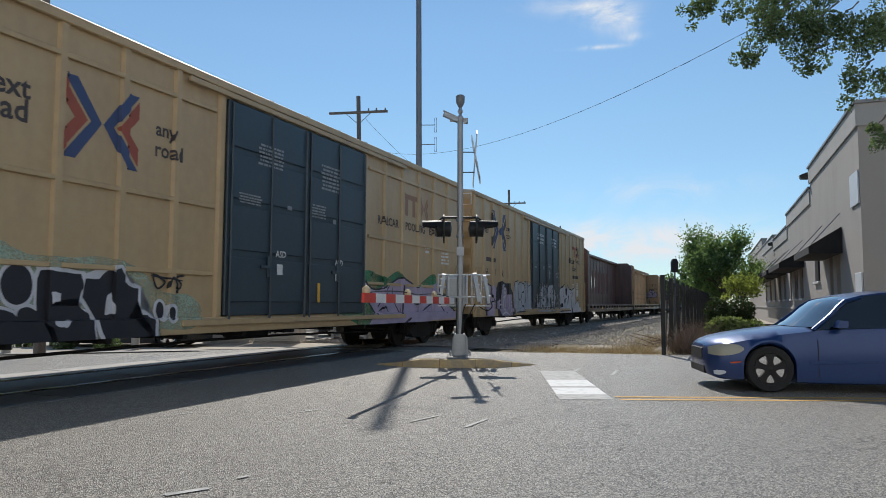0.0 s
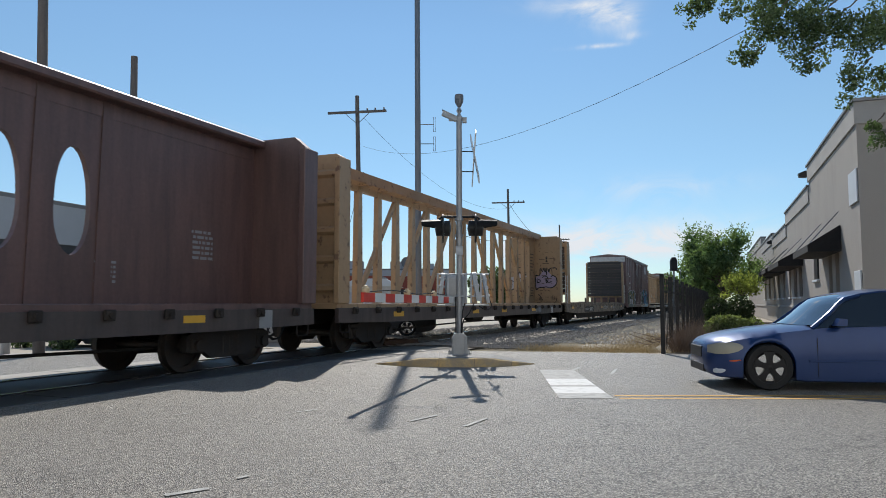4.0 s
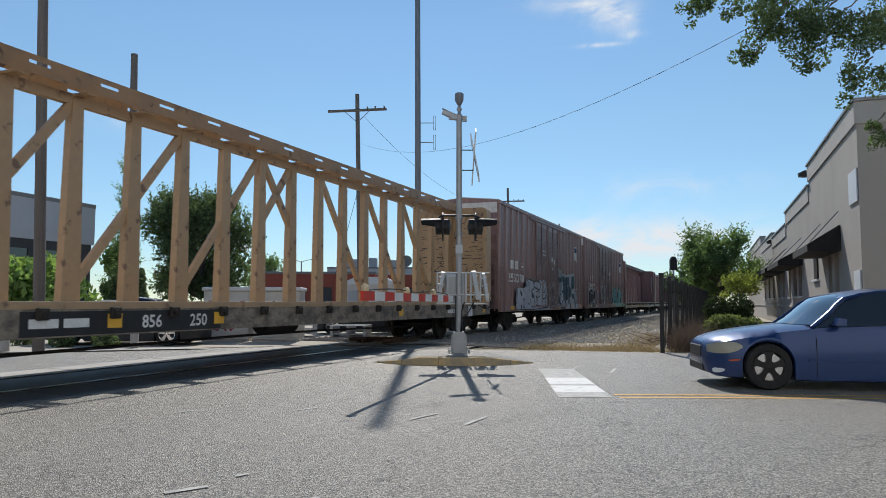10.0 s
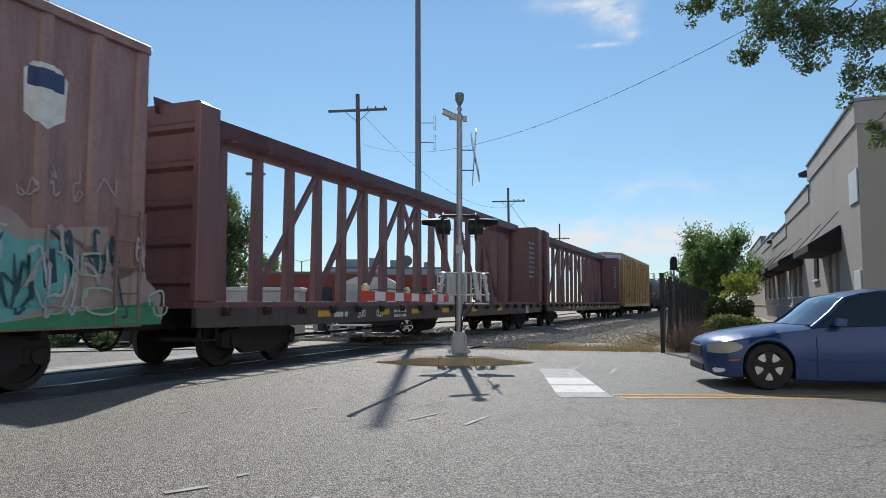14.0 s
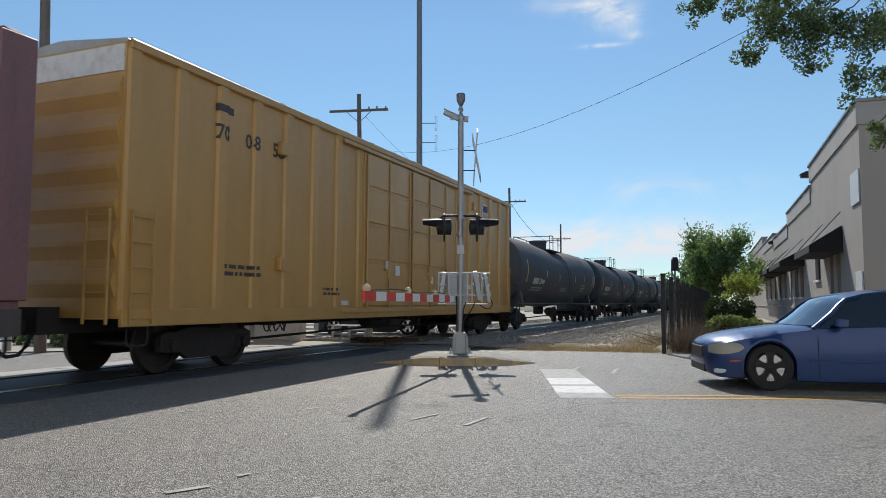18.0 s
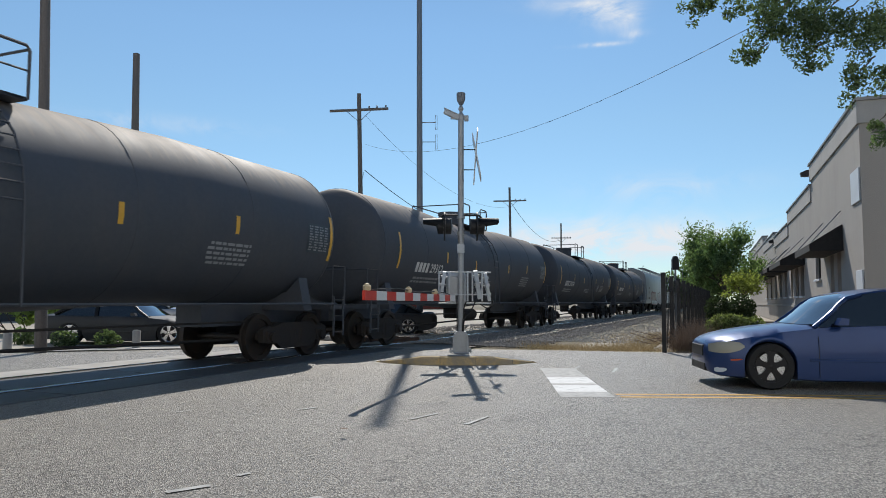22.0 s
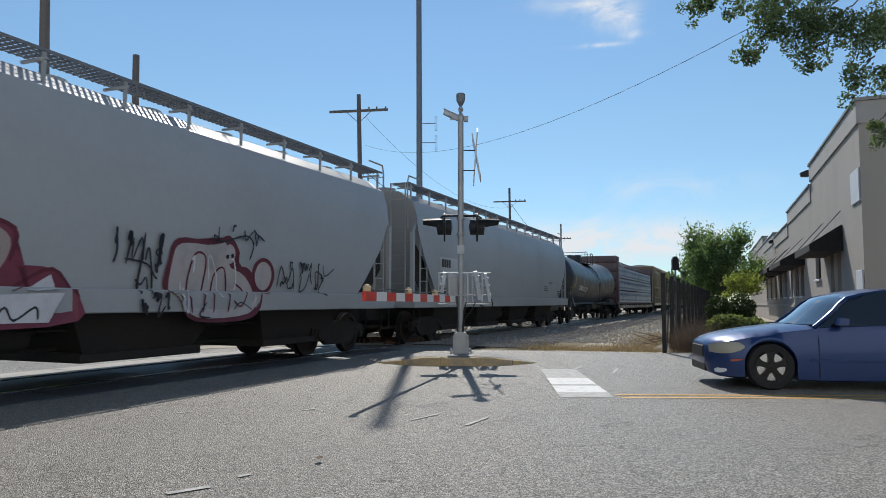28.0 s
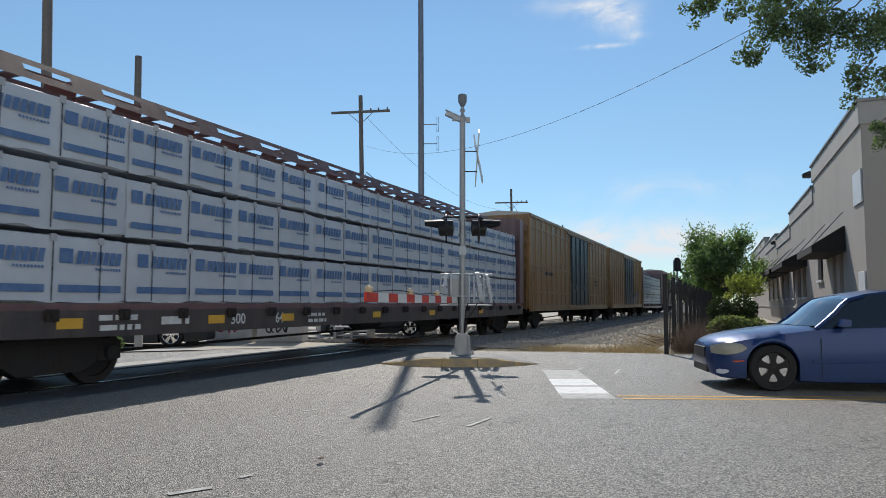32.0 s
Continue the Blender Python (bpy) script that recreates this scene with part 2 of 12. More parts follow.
def haze_mat(name, color, cover):
    """Thin overspray: paint that lies in specks, the car's own colour between them."""
    m = surface(name, color, 0.6, 0, 0.15, 1.5, bump=0)
    nt = m.node_tree
    N, L = nt.nodes.new, nt.links.new
    co, fog, dots, su, r = N("ShaderNodeTexCoord"), N("ShaderNodeTexNoise"), N("ShaderNodeTexNoise"), N("ShaderNodeMath"), N("ShaderNodeMapRange")
    fog.inputs["Scale"].default_value, fog.inputs["Detail"].default_value = 1.6, 3
    dots.inputs["Scale"].default_value, dots.inputs["Detail"].default_value = 45.0, 2
    for n in (fog, dots):
        L(co.outputs["Object"], n.inputs["Vector"])
    su.operation = "MULTIPLY"
    L(fog.outputs["Fac"], su.inputs[0])
    L(dots.outputs["Fac"], su.inputs[1])
    r.inputs["From Min"].default_value, r.inputs["From Max"].default_value = 0.12, 0.34
    r.inputs["To Min"].default_value, r.inputs["To Max"].default_value = max(cover - 0.4, 0), min(cover + 0.4, 1)
    L(su.outputs[0], r.inputs["Value"])
    L(r.outputs[0], nt.nodes["Principled BSDF"].inputs["Alpha"])
    return m


SPRAY["haze_green"] = haze_mat("green_overspray", (0.05, 0.24, 0.12), 0.6)
SPRAY["haze_dark"] = haze_mat("sooty_overspray", (0.045, 0.04, 0.042), -0.06)
SPRAY["haze_mint"] = haze_mat("pale_green_overspray", (0.36, 0.46, 0.36), 0.5)
SPRAY["haze_field"] = haze_mat("dull_green_overspray", (0.05, 0.20, 0.11), 0.75)
WRAP = surface("white_lumber_wrap", (0.53, 0.565, 0.61), 0.38, 0, 0.08, 3.0, second=(0.42, 0.45, 0.49), amount=0.5, fine=6.0, bump=0.5, each=0.06)
WRAPBLUE = surface("blue_print_on_wrap", (0.08, 0.16, 0.33), 0.4, 0, 0.1, 5, second=(0.2, 0.28, 0.42), amount=0.5, bump=0)
WOOD_DARK = surface("weathered_dark_planks", (0.075, 0.068, 0.062), 0.85, 0, 0.3, 3, (0.6, 4, 4), (0.13, 0.11, 0.095), 0.6, 30, 0.4, 0.18)
LUMBER = surface("raw_deck_timber", (0.25, 0.205, 0.16), 0.85, 0, 0.3, 3, (0.6, 4, 4), (0.13, 0.11, 0.09), 0.6, 30, 0.4, 0.18)
STEEL_GALV = surface("galvanised_steel", (0.42, 0.43, 0.44), 0.55, 0.6, 0.15, 6, second=(0.35, 0.36, 0.37), amount=0.5)
ALU = surface("brushed_aluminium_box", (0.50, 0.53, 0.56), 0.6, 0.1, 0.12, 5, second=(0.36, 0.37, 0.38), amount=0.6)
GRATING = surface("dull_grating_steel", (0.20, 0.21, 0.225), 0.6, 0.3, 0.3, 4, second=(0.2, 0.19, 0.18), amount=0.5, fine=60)
MATT_BLACK = surface("matt_black_paint", (0.016, 0.016, 0.017), 0.55, 0.0, 0.2, 8)
WOODPOLE = surface("creosoted_pole_timber", (0.15, 0.13, 0.118), 0.85, 0, 0.25, 3, (6, 6, 0.3), (0.22, 0.19, 0.17), 0.6, 30, 0.4)
STEELPOLE = surface("dull_grey_steel_pole", (0.20, 0.215, 0.24), 0.55, 0.4, 0.15, 2, (3, 3, 0.3))
ARM_RED = surface("red_reflective_sheet", (0.62, 0.035, 0.02), 0.35, 0, 0.08, 10, bump=0)
ARM_WHITE = surface("white_reflective_sheet", (0.75, 0.75, 0.74), 0.35, 0, 0.08, 10, bump=0)
LAMP_AMBER = surface("cream_lamp_body", (0.62, 0.5, 0.32), 0.4, 0, 0.1, 10, bump=0)
KERB_YELLOW = surface("worn_yellow_kerb_paint", (0.62, 0.43, 0.19), 0.8, 0, 0.3, 4.5, second=(0.36, 0.30, 0.22), amount=0.9, fine=50, bump=0.5, edge=(0.36, 0.62))
LINE_WHITE = surface("worn_white_road_paint", (0.66, 0.66, 0.65), 0.7, 0, 0.15, 6, second=(0.3, 0.3, 0.29), amount=0.7, fine=90, bump=0.2, edge=(0.5, 0.75))
LINE_FADED = surface("faded_white_road_paint", (0.42, 0.415, 0.40), 0.75, 0, 0.2, 9, second=(0.24, 0.235, 0.225), amount=0.8, fine=90, bump=0.2, edge=(0.42, 0.70))
LINE_YELLOW = surface("yellow_road_paint", (0.60, 0.33, 0.05), 0.7, 0, 0.15, 6, second=(0.3, 0.2, 0.08), amount=0.6, fine=90, bump=0.2)
RAILTOP = surface("polished_rail_head", (0.62, 0.60, 0.57), 0.16, 1.0, 0.1, 3)
RAILRUST = surface("rusty_rail_web", (0.10, 0.055, 0.035), 0.8, 0.2, 0.25, 6)
TIE = surface("old_sleeper_timber", (0.07, 0.056, 0.045), 0.9, 0, 0.3, 4, (1, 6, 6), (0.13, 0.11, 0.09), 0.6, 30, 0.5, 0.2)
# grimy stone, darkened further than STONE to deepen the train's shadow
BALLAST = surface("sooty_ballast_stone", (0.23, 0.215, 0.20), 0.9, 0, 0.3, 9, second=(0.34, 0.31, 0.28), amount=0.6, fine=60, bump=0.4)
STONE = surface("crushed_ballast_stone", (0.42, 0.40, 0.375), 0.9, 0, 0.3, 9, second=(0.55, 0.51, 0.45), amount=0.6, fine=60, bump=0.4)
CONCRETE = surface("pale_crossing_concrete", (0.42, 0.40, 0.37), 0.8, 0, 0.15, 1.5, second=(0.28, 0.265, 0.25), amount=0.7, fine=70, bump=0.3, each=0.06)
DARKPANEL = surface("worn_black_crossing_surface", (0.05, 0.05, 0.052), 0.55, 0, 0.25, 1.5, (0.4, 3, 1), (0.12, 0.115, 0.11), 0.5, 60, 0.3, 0.1)
BOUNCE_WHITE = surface("white_rendered_wall", (0.80, 0.79, 0.76), 0.9, 0, 0.06, 0.6, second=(0.62, 0.61, 0.58), amount=0.5, fine=30, bump=0.3)
STUCCO = surface("grey_brown_stucco", (0.38, 0.345, 0.31), 0.9, 0, 0.10, 0.8, (1, 1, 0.4), (0.31, 0.28, 0.255), 0.5, 45, 0.5)
STUCCO_LIGHT = surface("paler_parapet_stucco", (0.42, 0.40, 0.375), 0.9, 0, 0.10, 0.8, second=(0.33, 0.315, 0.295), amount=0.5, fine=45, bump=0.5)
COPING = surface("grey_metal_coping", (0.26, 0.255, 0.25), 0.5, 0.3, 0.1, 3, second=(0.2, 0.195, 0.19), amount=0.5)
CORNICE = surface("dark_metal_coping", (0.05, 0.048, 0.047), 0.5, 0.4, 0.1, 3)
AWNING = surface("black_canvas", (0.017, 0.016, 0.017), 0.85, 0, 0.2, 5, fine=120)
WHITEBOARD = surface("white_sign_board", (0.62, 0.64, 0.66), 0.55, 0, 0.05, 3, bump=0)
PALEWALL = surface("pale_grey_wall", (0.42, 0.43, 0.45), 0.85, 0, 0.1, 0.7)
DARKWALL = surface("dark_wall", (0.06, 0.06, 0.063), 0.85, 0, 0.15, 0.7)
BRICKRED = surface("red_brick_far", (0.30, 0.075, 0.05), 0.9, 0, 0.2, 3, second=(0.22, 0.07, 0.05), amount=0.5, fine=12)
ROOFGREY = surface("grey_flat_roof", (0.2, 0.2, 0.2), 0.9)
CONTAINER = surface("chalky_white_steel", (0.55, 0.54, 0.52), 0.6, 0, 0.1, 1.5, second=(0.36, 0.33, 0.3), amount=0.5)
CARBLUE = surface("deep_blue_car_paint", (0.012, 0.040, 0.145), 0.3, 0.35, 0.06, 2.0, fine=300, bump=0.0)
CARBLUE.node_tree.nodes["Principled BSDF"].inputs["Coat Weight"].default_value = 0.35
CARBLUE.node_tree.nodes["Principled BSDF"].inputs["Coat Roughness"].default_value = 0.06
CARDARK = surface("dark_car_paint", (0.02, 0.021, 0.024), 0.5, 0.0, 0.05, 2, bump=0)
CARSILVER = surface("silver_car_paint", (0.35, 0.36, 0.38), 0.25, 0.6, 0.05, 2, bump=0)
RUBBER = surface("tyre_rubber", (0.014, 0.014, 0.015), 0.8, 0, 0.2, 12)
RIM_BLACK = surface("black_alloy", (0.02, 0.02, 0.022), 0.35, 0.6, 0.1, 8, bump=0)
CHROME = surface("chrome", (0.7, 0.7, 0.7), 0.12, 1.0, 0.05, 5, bump=0)
LAMPGLASS = surface("hazy_headlamp_lens", (0.34, 0.33, 0.27), 0.12, 0, 0.05, 6, bump=0)
AMBERGLASS = surface("orange_marker_lens", (0.55, 0.10, 0.03), 0.2, 0, 0.05, 6, bump=0)
BARK = surface("tree_bark", (0.11, 0.09, 0.075), 0.95, 0, 0.3, 5, (6, 6, 0.8), (0.06, 0.05, 0.04), 0.6, 30, 0.8)
SOIL = surface("bark_mulch", (0.075, 0.05, 0.036), 0.95, 0, 0.4, 6, second=(0.13, 0.095, 0.07), amount=0.6, fine=60, bump=0.8)
DRYGRASS = surface("dry_straw", (0.50, 0.38, 0.20), 0.9, 0, 0.3, 5, second=(0.25, 0.20, 0.10), amount=0.6, bump=0)
TWIG = surface("dead_twigs", (0.20, 0.14, 0.10), 0.9, 0, 0.3, 5, bump=0)
CABLE = surface("cable_sheath", (0.02, 0.02, 0.02), 0.7, 0, 0.1, 5, bump=0)


def leaf_mat(name, color, through=0.35):
    m, nt, b = node_mat(name)
    N, L = nt.nodes.new, nt.links.new
    geo, ramp = N("ShaderNodeNewGeometry"), N("ShaderNodeMapRange")
    ramp.inputs["To Min"].default_value, ramp.inputs["To Max"].default_value = 0.55, 1.5
    L(geo.outputs["Random Per Island"], ramp.inputs["Value"])
    mul = N("ShaderNodeMix")
    mul.data_type, mul.blend_type = "RGBA", "MULTIPLY"
    mul.inputs["Factor"].default_value = 1.0
    mul.inputs["A"].default_value = (*color, 1)
    L(ramp.outputs[0], mul.inputs["B"])
    tr, mixs, out = N("ShaderNodeBsdfTranslucent"), N("ShaderNodeMixShader"), nt.nodes["Material Output"]
    L(mul.outputs["Result"], b.inputs["Base Color"])
    hs = N("ShaderNodeMix")
    hs.data_type, hs.blend_type = "RGBA", "MULTIPLY"
    hs.inputs["Factor"].default_value = 1.0
    hs.inputs["B"].default_value = (1.15, 1.25, 0.62, 1)
    L(mul.outputs["Result"], hs.inputs["A"])
    L(hs.outputs["Result"], tr.inputs["Color"])
    b.inputs["Roughness"].default_value = 0.7
    b.inputs["Specular IOR Level"].default_value = 0.25
    mixs.inputs[0].default_value = through
    L(b.outputs[0], mixs.inputs[1])
    L(tr.outputs[0], mixs.inputs[2])
    L(mixs.outputs[0], out.inputs["Surface"])
    return m


LEAF_OAK = leaf_mat("oak_leaf", (0.105, 0.145, 0.085), 0.5)
LEAF_MID = leaf_mat("mid_green_leaf", (0.115, 0.175, 0.085), 0.55)
LEAF_DARK = leaf_mat("dark_green_leaf", (0.115, 0.155, 0.09), 0.5)
LEAF_STREET = leaf_mat("street_tree_leaf", (0.16, 0.225, 0.12), 0.55)
LEAF_ROUND = leaf_mat("box_shrub_leaf", (0.05, 0.072, 0.034), 0.25)
LEAF_HEDGE = leaf_mat("hedge_leaf", (0.16, 0.19, 0.09), 0.5)
LEAF_LIME = leaf_mat("yellow_green_leaf", (0.24, 0.27, 0.09), 0.5)
LEAF_BRIGHT = leaf_mat("bright_green_leaf", (0.25, 0.35, 0.13), 0.5)


def glass_mat(name, tint, rough=0.03):
    m, nt, b = node_mat(name)
    b.inputs["Base Color"].default_value = (*tint, 1)
    b.inputs["Roughness"].default_value = rough
    b.inputs["Specular IOR Level"].default_value = 0.8
    b.inputs["Coat Weight"].default_value = 0.6
    return m


GLASS = glass_mat("tinted_glass", (0.012, 0.014, 0.016))


def asphalt_mat(name, base, light, patch):
    m, nt, b = node_mat(name)
    N, L = nt.nodes.new, nt.links.new
    co = N("ShaderNodeTexCoord")
    stones, coarse, wide = N("ShaderNodeTexVoronoi"), N("ShaderNodeTexNoise"), N("ShaderNodeTexNoise")
    stones.inputs["Scale"].default_value = 105.0
    coarse.inputs["Scale"].default_value, coarse.inputs["Detail"].default_value, coarse.inputs["Roughness"].default_value = 26.0, 8, 0.85
    wide.inputs["Scale"].default_value, wide.inputs["Detail"].default_value, wide.inputs["Distortion"].default_value = 0.35, 6, 0.6
    for n in (stones, coarse, wide):
        L(co.outputs["Object"], n.inputs["Vector"])
    r1 = N("ShaderNodeValToRGB")
    r1.color_ramp.elements[0].color, r1.color_ramp.elements[1].color = (*base, 1), (*light, 1)
    r1.color_ramp.elements[0].position, r1.color_ramp.elements[1].position = 0.08, 0.97
    mid = r1.color_ramp.elements.new(0.55)
    mid.color = (*[0.62 * p + 0.19 * (b + l) for b, l, p in zip(base, light, patch)], 1)
    sep = N("ShaderNodeSeparateColor")
    L(stones.outputs["Color"], sep.inputs[0])
    L(sep.outputs[0], r1.inputs[0])
    r2 = N("ShaderNodeMapRange")
    r2.inputs["From Min"].default_value, r2.inputs["From Max"].default_value = 0.3, 0.7
    r2.inputs["To Min"].default_value, r2.inputs["To Max"].default_value = 0.74, 1.26
    L(coarse.outputs["Fac"], r2.inputs["Value"])
    mul = N("ShaderNodeMix")
    mul.data_type, mul.blend_type = "RGBA", "MULTIPLY"
    mul.inputs["Factor"].default_value = 1.0
    L(r1.outputs[0], mul.inputs["A"])
    L(r2.outputs[0], mul.inputs["B"])
    r3 = N("ShaderNodeMapRange")
    r3.inputs["From Min"].default_value, r3.inputs["From Max"].default_value = 0.42, 0.68
    r3.inputs["To Max"].default_value = 0.25
    L(wide.outputs["Fac"], r3.inputs["Value"])
    mx = N("ShaderNodeMix")
    mx.data_type = "RGBA"
    L(r3.outputs[0], mx.inputs["Factor"])
    L(mul.outputs["Result"], mx.inputs["A"])
    mx.inputs["B"].default_value = (*patch, 1)
    # thin wandering cracks
    cr, crr = N("ShaderNodeTexVoronoi"), N("ShaderNodeMapRange")
    cr.feature = "DISTANCE_TO_EDGE"
    cr.inputs["Scale"].default_value = 0.42
    dn = N("ShaderNodeTexNoise")
    dn.inputs["Scale"].default_value, dn.inputs["Detail"].default_value = 2.5, 6
    va = N("ShaderNodeVectorMath")
    va.operation = "MULTIPLY_ADD"
    va.inputs[1].default_value = (0.9, 0.9, 0.9)
    L(co.outputs["Object"], dn.inputs["Vector"])
    L(dn.outputs["Color"], va.inputs[0])
    L(co.outputs["Object"], va.inputs[2])
    L(va.outputs[0], cr.inputs["Vector"])
    crr.inputs["From Min"].default_value, crr.inputs["From Max"].default_value = 0.002, 0.006
    crr.inputs["To Min"].default_value, crr.inputs["To Max"].default_value = 0.5, 1.0
    L(cr.outputs["Distance"], crr.inputs["Value"])
    m3 = N("ShaderNodeMix")
    m3.data_type, m3.blend_type = "RGBA", "MULTIPLY"
    m3.inputs["Factor"].default_value = 1.0
    L(mx.outputs["Result"], m3.inputs["A"])
    L(crr.outputs[0], m3.inputs["B"])
    L(m3.outputs["Result"], b.inputs["Base Color"])
    b.inputs["Roughness"].default_value = 0.5
    bp = N("ShaderNodeBump")
    bp.inputs["Strength"].default_value, bp.inputs["Distance"].default_value = 1.0, 0.01
    L(stones.outputs["Distance"], bp.inputs["Height"])
    L(bp.outputs[0], b.inputs["Normal"])
    return m


ASPHALT = asphalt_mat("worn_asphalt", (0.045, 0.042, 0.038), (0.50, 0.462, 0.402), (0.156, 0.144, 0.126))
ASPHALT_OLD = asphalt_mat("old_pale_asphalt", (0.13, 0.125, 0.118), (0.24, 0.23, 0.215), (0.17, 0.163, 0.15))
# darker copy of GRAVEL: grime plus the train's shadow put into the colour
BED = surface("sooty_ballast_bed", (0.19, 0.175, 0.155), 0.95, 0, 0.4, 1.2, second=(0.28, 0.25, 0.21), amount=0.7, fine=35, bump=0.5)
GRAVEL = surface("gravelly_dirt", (0.40, 0.36, 0.30), 0.95, 0, 0.4, 1.2, second=(0.50, 0.43, 0.33), amount=0.7, fine=35, bump=0.5)
EARTH = surface("dry_ground", (0.20, 0.165, 0.11), 0.95, 0, 0.35, 0.5, second=(0.10, 0.105, 0.05), amount=0.6, fine=25, bump=0.8)
SILLDARK = car_side("grimy_dark_sill_paint", (0.075, 0.055, 0.052), (0.04, 0.034, 0.032), 0.8)
GRIMY_TAN = surface("grimy_tan_sill_paint", (0.29, 0.24, 0.185), 0.6, 0, 0.35, 4.5, (1.0, 1.0, 1.6), (0.11, 0.09, 0.075), 1.0, 22.0, 0.3, 0.1, 0.5, (0.40, 0.64))
PATCHPALE = surface("pale_repaint", (0.50, 0.52, 0.54), 0.5, 0, 0.06, 3, second=(0.42, 0.43, 0.44), amount=0.5, bump=0)

# ---------------------------------------------------------------- building helpers
TURN = math.atan2(515, 1250)                       # the track runs this far to the right of straight ahead
TD = Vector((math.sin(TURN), math.cos(TURN), 0))   # along the track, away from the camera
TN = Vector((-math.cos(TURN), math.sin(TURN), 0))  # across it, to the far side
TRACK = TN * 9.58                                  # the point of its middle line nearest to the camera
TRACK_TURN = 90 - math.degrees(TURN)
SPEED = 12.4


def on_track(s, off=0.0, z=0.0):
    p = TRACK + TD * s + TN * off
    return Vector((p.x, p.y, z))


def thing(name, label, category, group="", at=None, kind=""):
    e = new(name)
    e.empty_display_size = 0.2
    if at is not None:
        e.matrix_basis = at
    return tagged(e, label, category, group, kind)


def to_mesh(name, bm, material, smooth=False):
    me = bpy.data.meshes.new(name)
    bm.normal_update()
    bm.to_mesh(me)
    bm.free()
    for m in (material if isinstance(material, (list, tuple)) else [material]):
        me.materials.append(m)
    if smooth:
        me.polygons.foreach_set("use_smooth", [True] * len(me.polygons))
        me.set_sharp_from_angle(angle=radians(38))
    return me


def part(name, bm, material, parent=None, label="", smooth=False, at=None):
    """Links a bmesh as one mesh object under a thing or a part."""
    ob = new(name, bm if isinstance(bm, bpy.types.Mesh) else to_mesh(name, bm, material, smooth))
    ob.parent = parent
    if at is not None:
        ob.matrix_basis = at
    return tagged(ob, label)


def solo(name, bm, material, label, category, group="", kind="", smooth=False, at=None):
    ob = part(name, bm, material, None, "", smooth, at)
    return tagged(ob, label, category, group, kind)


def box(bm, x0, x1, y0, y1, z0, z1, bevel=0.0, m=None):
    vs = [bm.verts.new((x, y, z)) for z in (z0, z1) for x, y in ((x0, y0), (x1, y0), (x1, y1), (x0, y1))]
    fs = [bm.faces.new([vs[i] for i in q]) for q in ((3, 2, 1, 0), (4, 5, 6, 7), (0, 1, 5, 4), (1, 2, 6, 5), (2, 3, 7, 6), (3, 0, 4, 7))]
    if bevel:
        es = list({e for f in fs for e in f.edges})
        r = bmesh.ops.bevel(bm, geom=es, offset=bevel, segments=1, affect="EDGES", profile=0.5)
        vs = list({v for f in r["faces"] for v in f.verts} | {v for v in vs if v.is_valid})
    if m is not None:
        for v in vs:
            v.co = m @ v.co
    return vs


def tube(bm, p, q, r, r2=None, seg=8, caps=True):
    p, q = Vector(p), Vector(q)
    r2 = r if r2 is None else r2
    rot = (q - p).to_track_quat("Z", "Y").to_matrix()
    rings = []
    for c, k in ((p, r), (q, r2)):
        rings.append([bm.verts.new(c + rot @ Vector((k * math.cos(a), k * math.sin(a), 0))) for a in (2 * math.pi * i / seg for i in range(seg))])
    for i in range(seg):
        bm.faces.new((rings[0][i], rings[0][(i + 1) % seg], rings[1][(i + 1) % seg], rings[1][i]))
    if caps:
        bm.faces.new(rings[0][::-1])
        bm.faces.new(rings[1])
    return rings


def pipe(bm, pts, r, seg=6):
    """A bent tube through points."""
    pts = [Vector(p) for p in pts]
    rings = []
    for i, p in enumerate(pts):
        a, b = pts[max(i - 1, 0)], pts[min(i + 1, len(pts) - 1)]
        rot = (b - a).to_track_quat("Z", "Y").to_matrix()
        rings.append([bm.verts.new(p + rot @ Vector((r * math.cos(t), r * math.sin(t), 0))) for t in (2 * math.pi * j / seg for j in range(seg))])
    for u, v in zip(rings, rings[1:]):
        # line the rings up
        k = min(range(seg), key=lambda j: (v[j].co - u[0].co).length)
        for i in range(seg):
            bm.faces.new((u[i], u[(i + 1) % seg], v[(i + 1 + k) % seg], v[(i + k) % seg]))
    bm.faces.new(rings[0][::-1])
    bm.faces.new(rings[-1])


def rounded_path(pts, steps=5):
    """A smooth path through points in space."""
    out = []
    for i in range(len(pts) - 1):
        p0, p1, p2, p3 = [Vector(pts[min(max(i + k, 0), len(pts) - 1)]) for k in (-1, 0, 1, 2)]
        for j in range(steps):
            t = j / steps
            out.append(0.5 * (2 * p1 + (p2 - p0) * t + (2 * p0 - 5 * p1 + 4 * p2 - p3) * t * t + (3 * p1 - p0 - 3 * p2 + p3) * t ** 3))
    return out + [Vector(pts[-1])]


def prism(bm, outline, axis, a, b):
    """An outline in the plane across the axis ('x', 'y' or 'z'), drawn out from a to b."""
    def at(u, v, w):
        return {"x": (w, u, v), "y": (u, w, v), "z": (u, v, w)}[axis]
    lo = [bm.verts.new(at(u, v, a)) for u, v in outline]
    hi = [bm.verts.new(at(u, v, b)) for u, v in outline]
    k = len(outline)
    fs = [bm.faces.new(lo), bm.faces.new(hi[::-1])]
    for i in range(k):
        fs.append(bm.faces.new((lo[(i + 1) % k], lo[i], hi[i], hi[(i + 1) % k])))
    bmesh.ops.recalc_face_normals(bm, faces=fs)
    return lo + hi


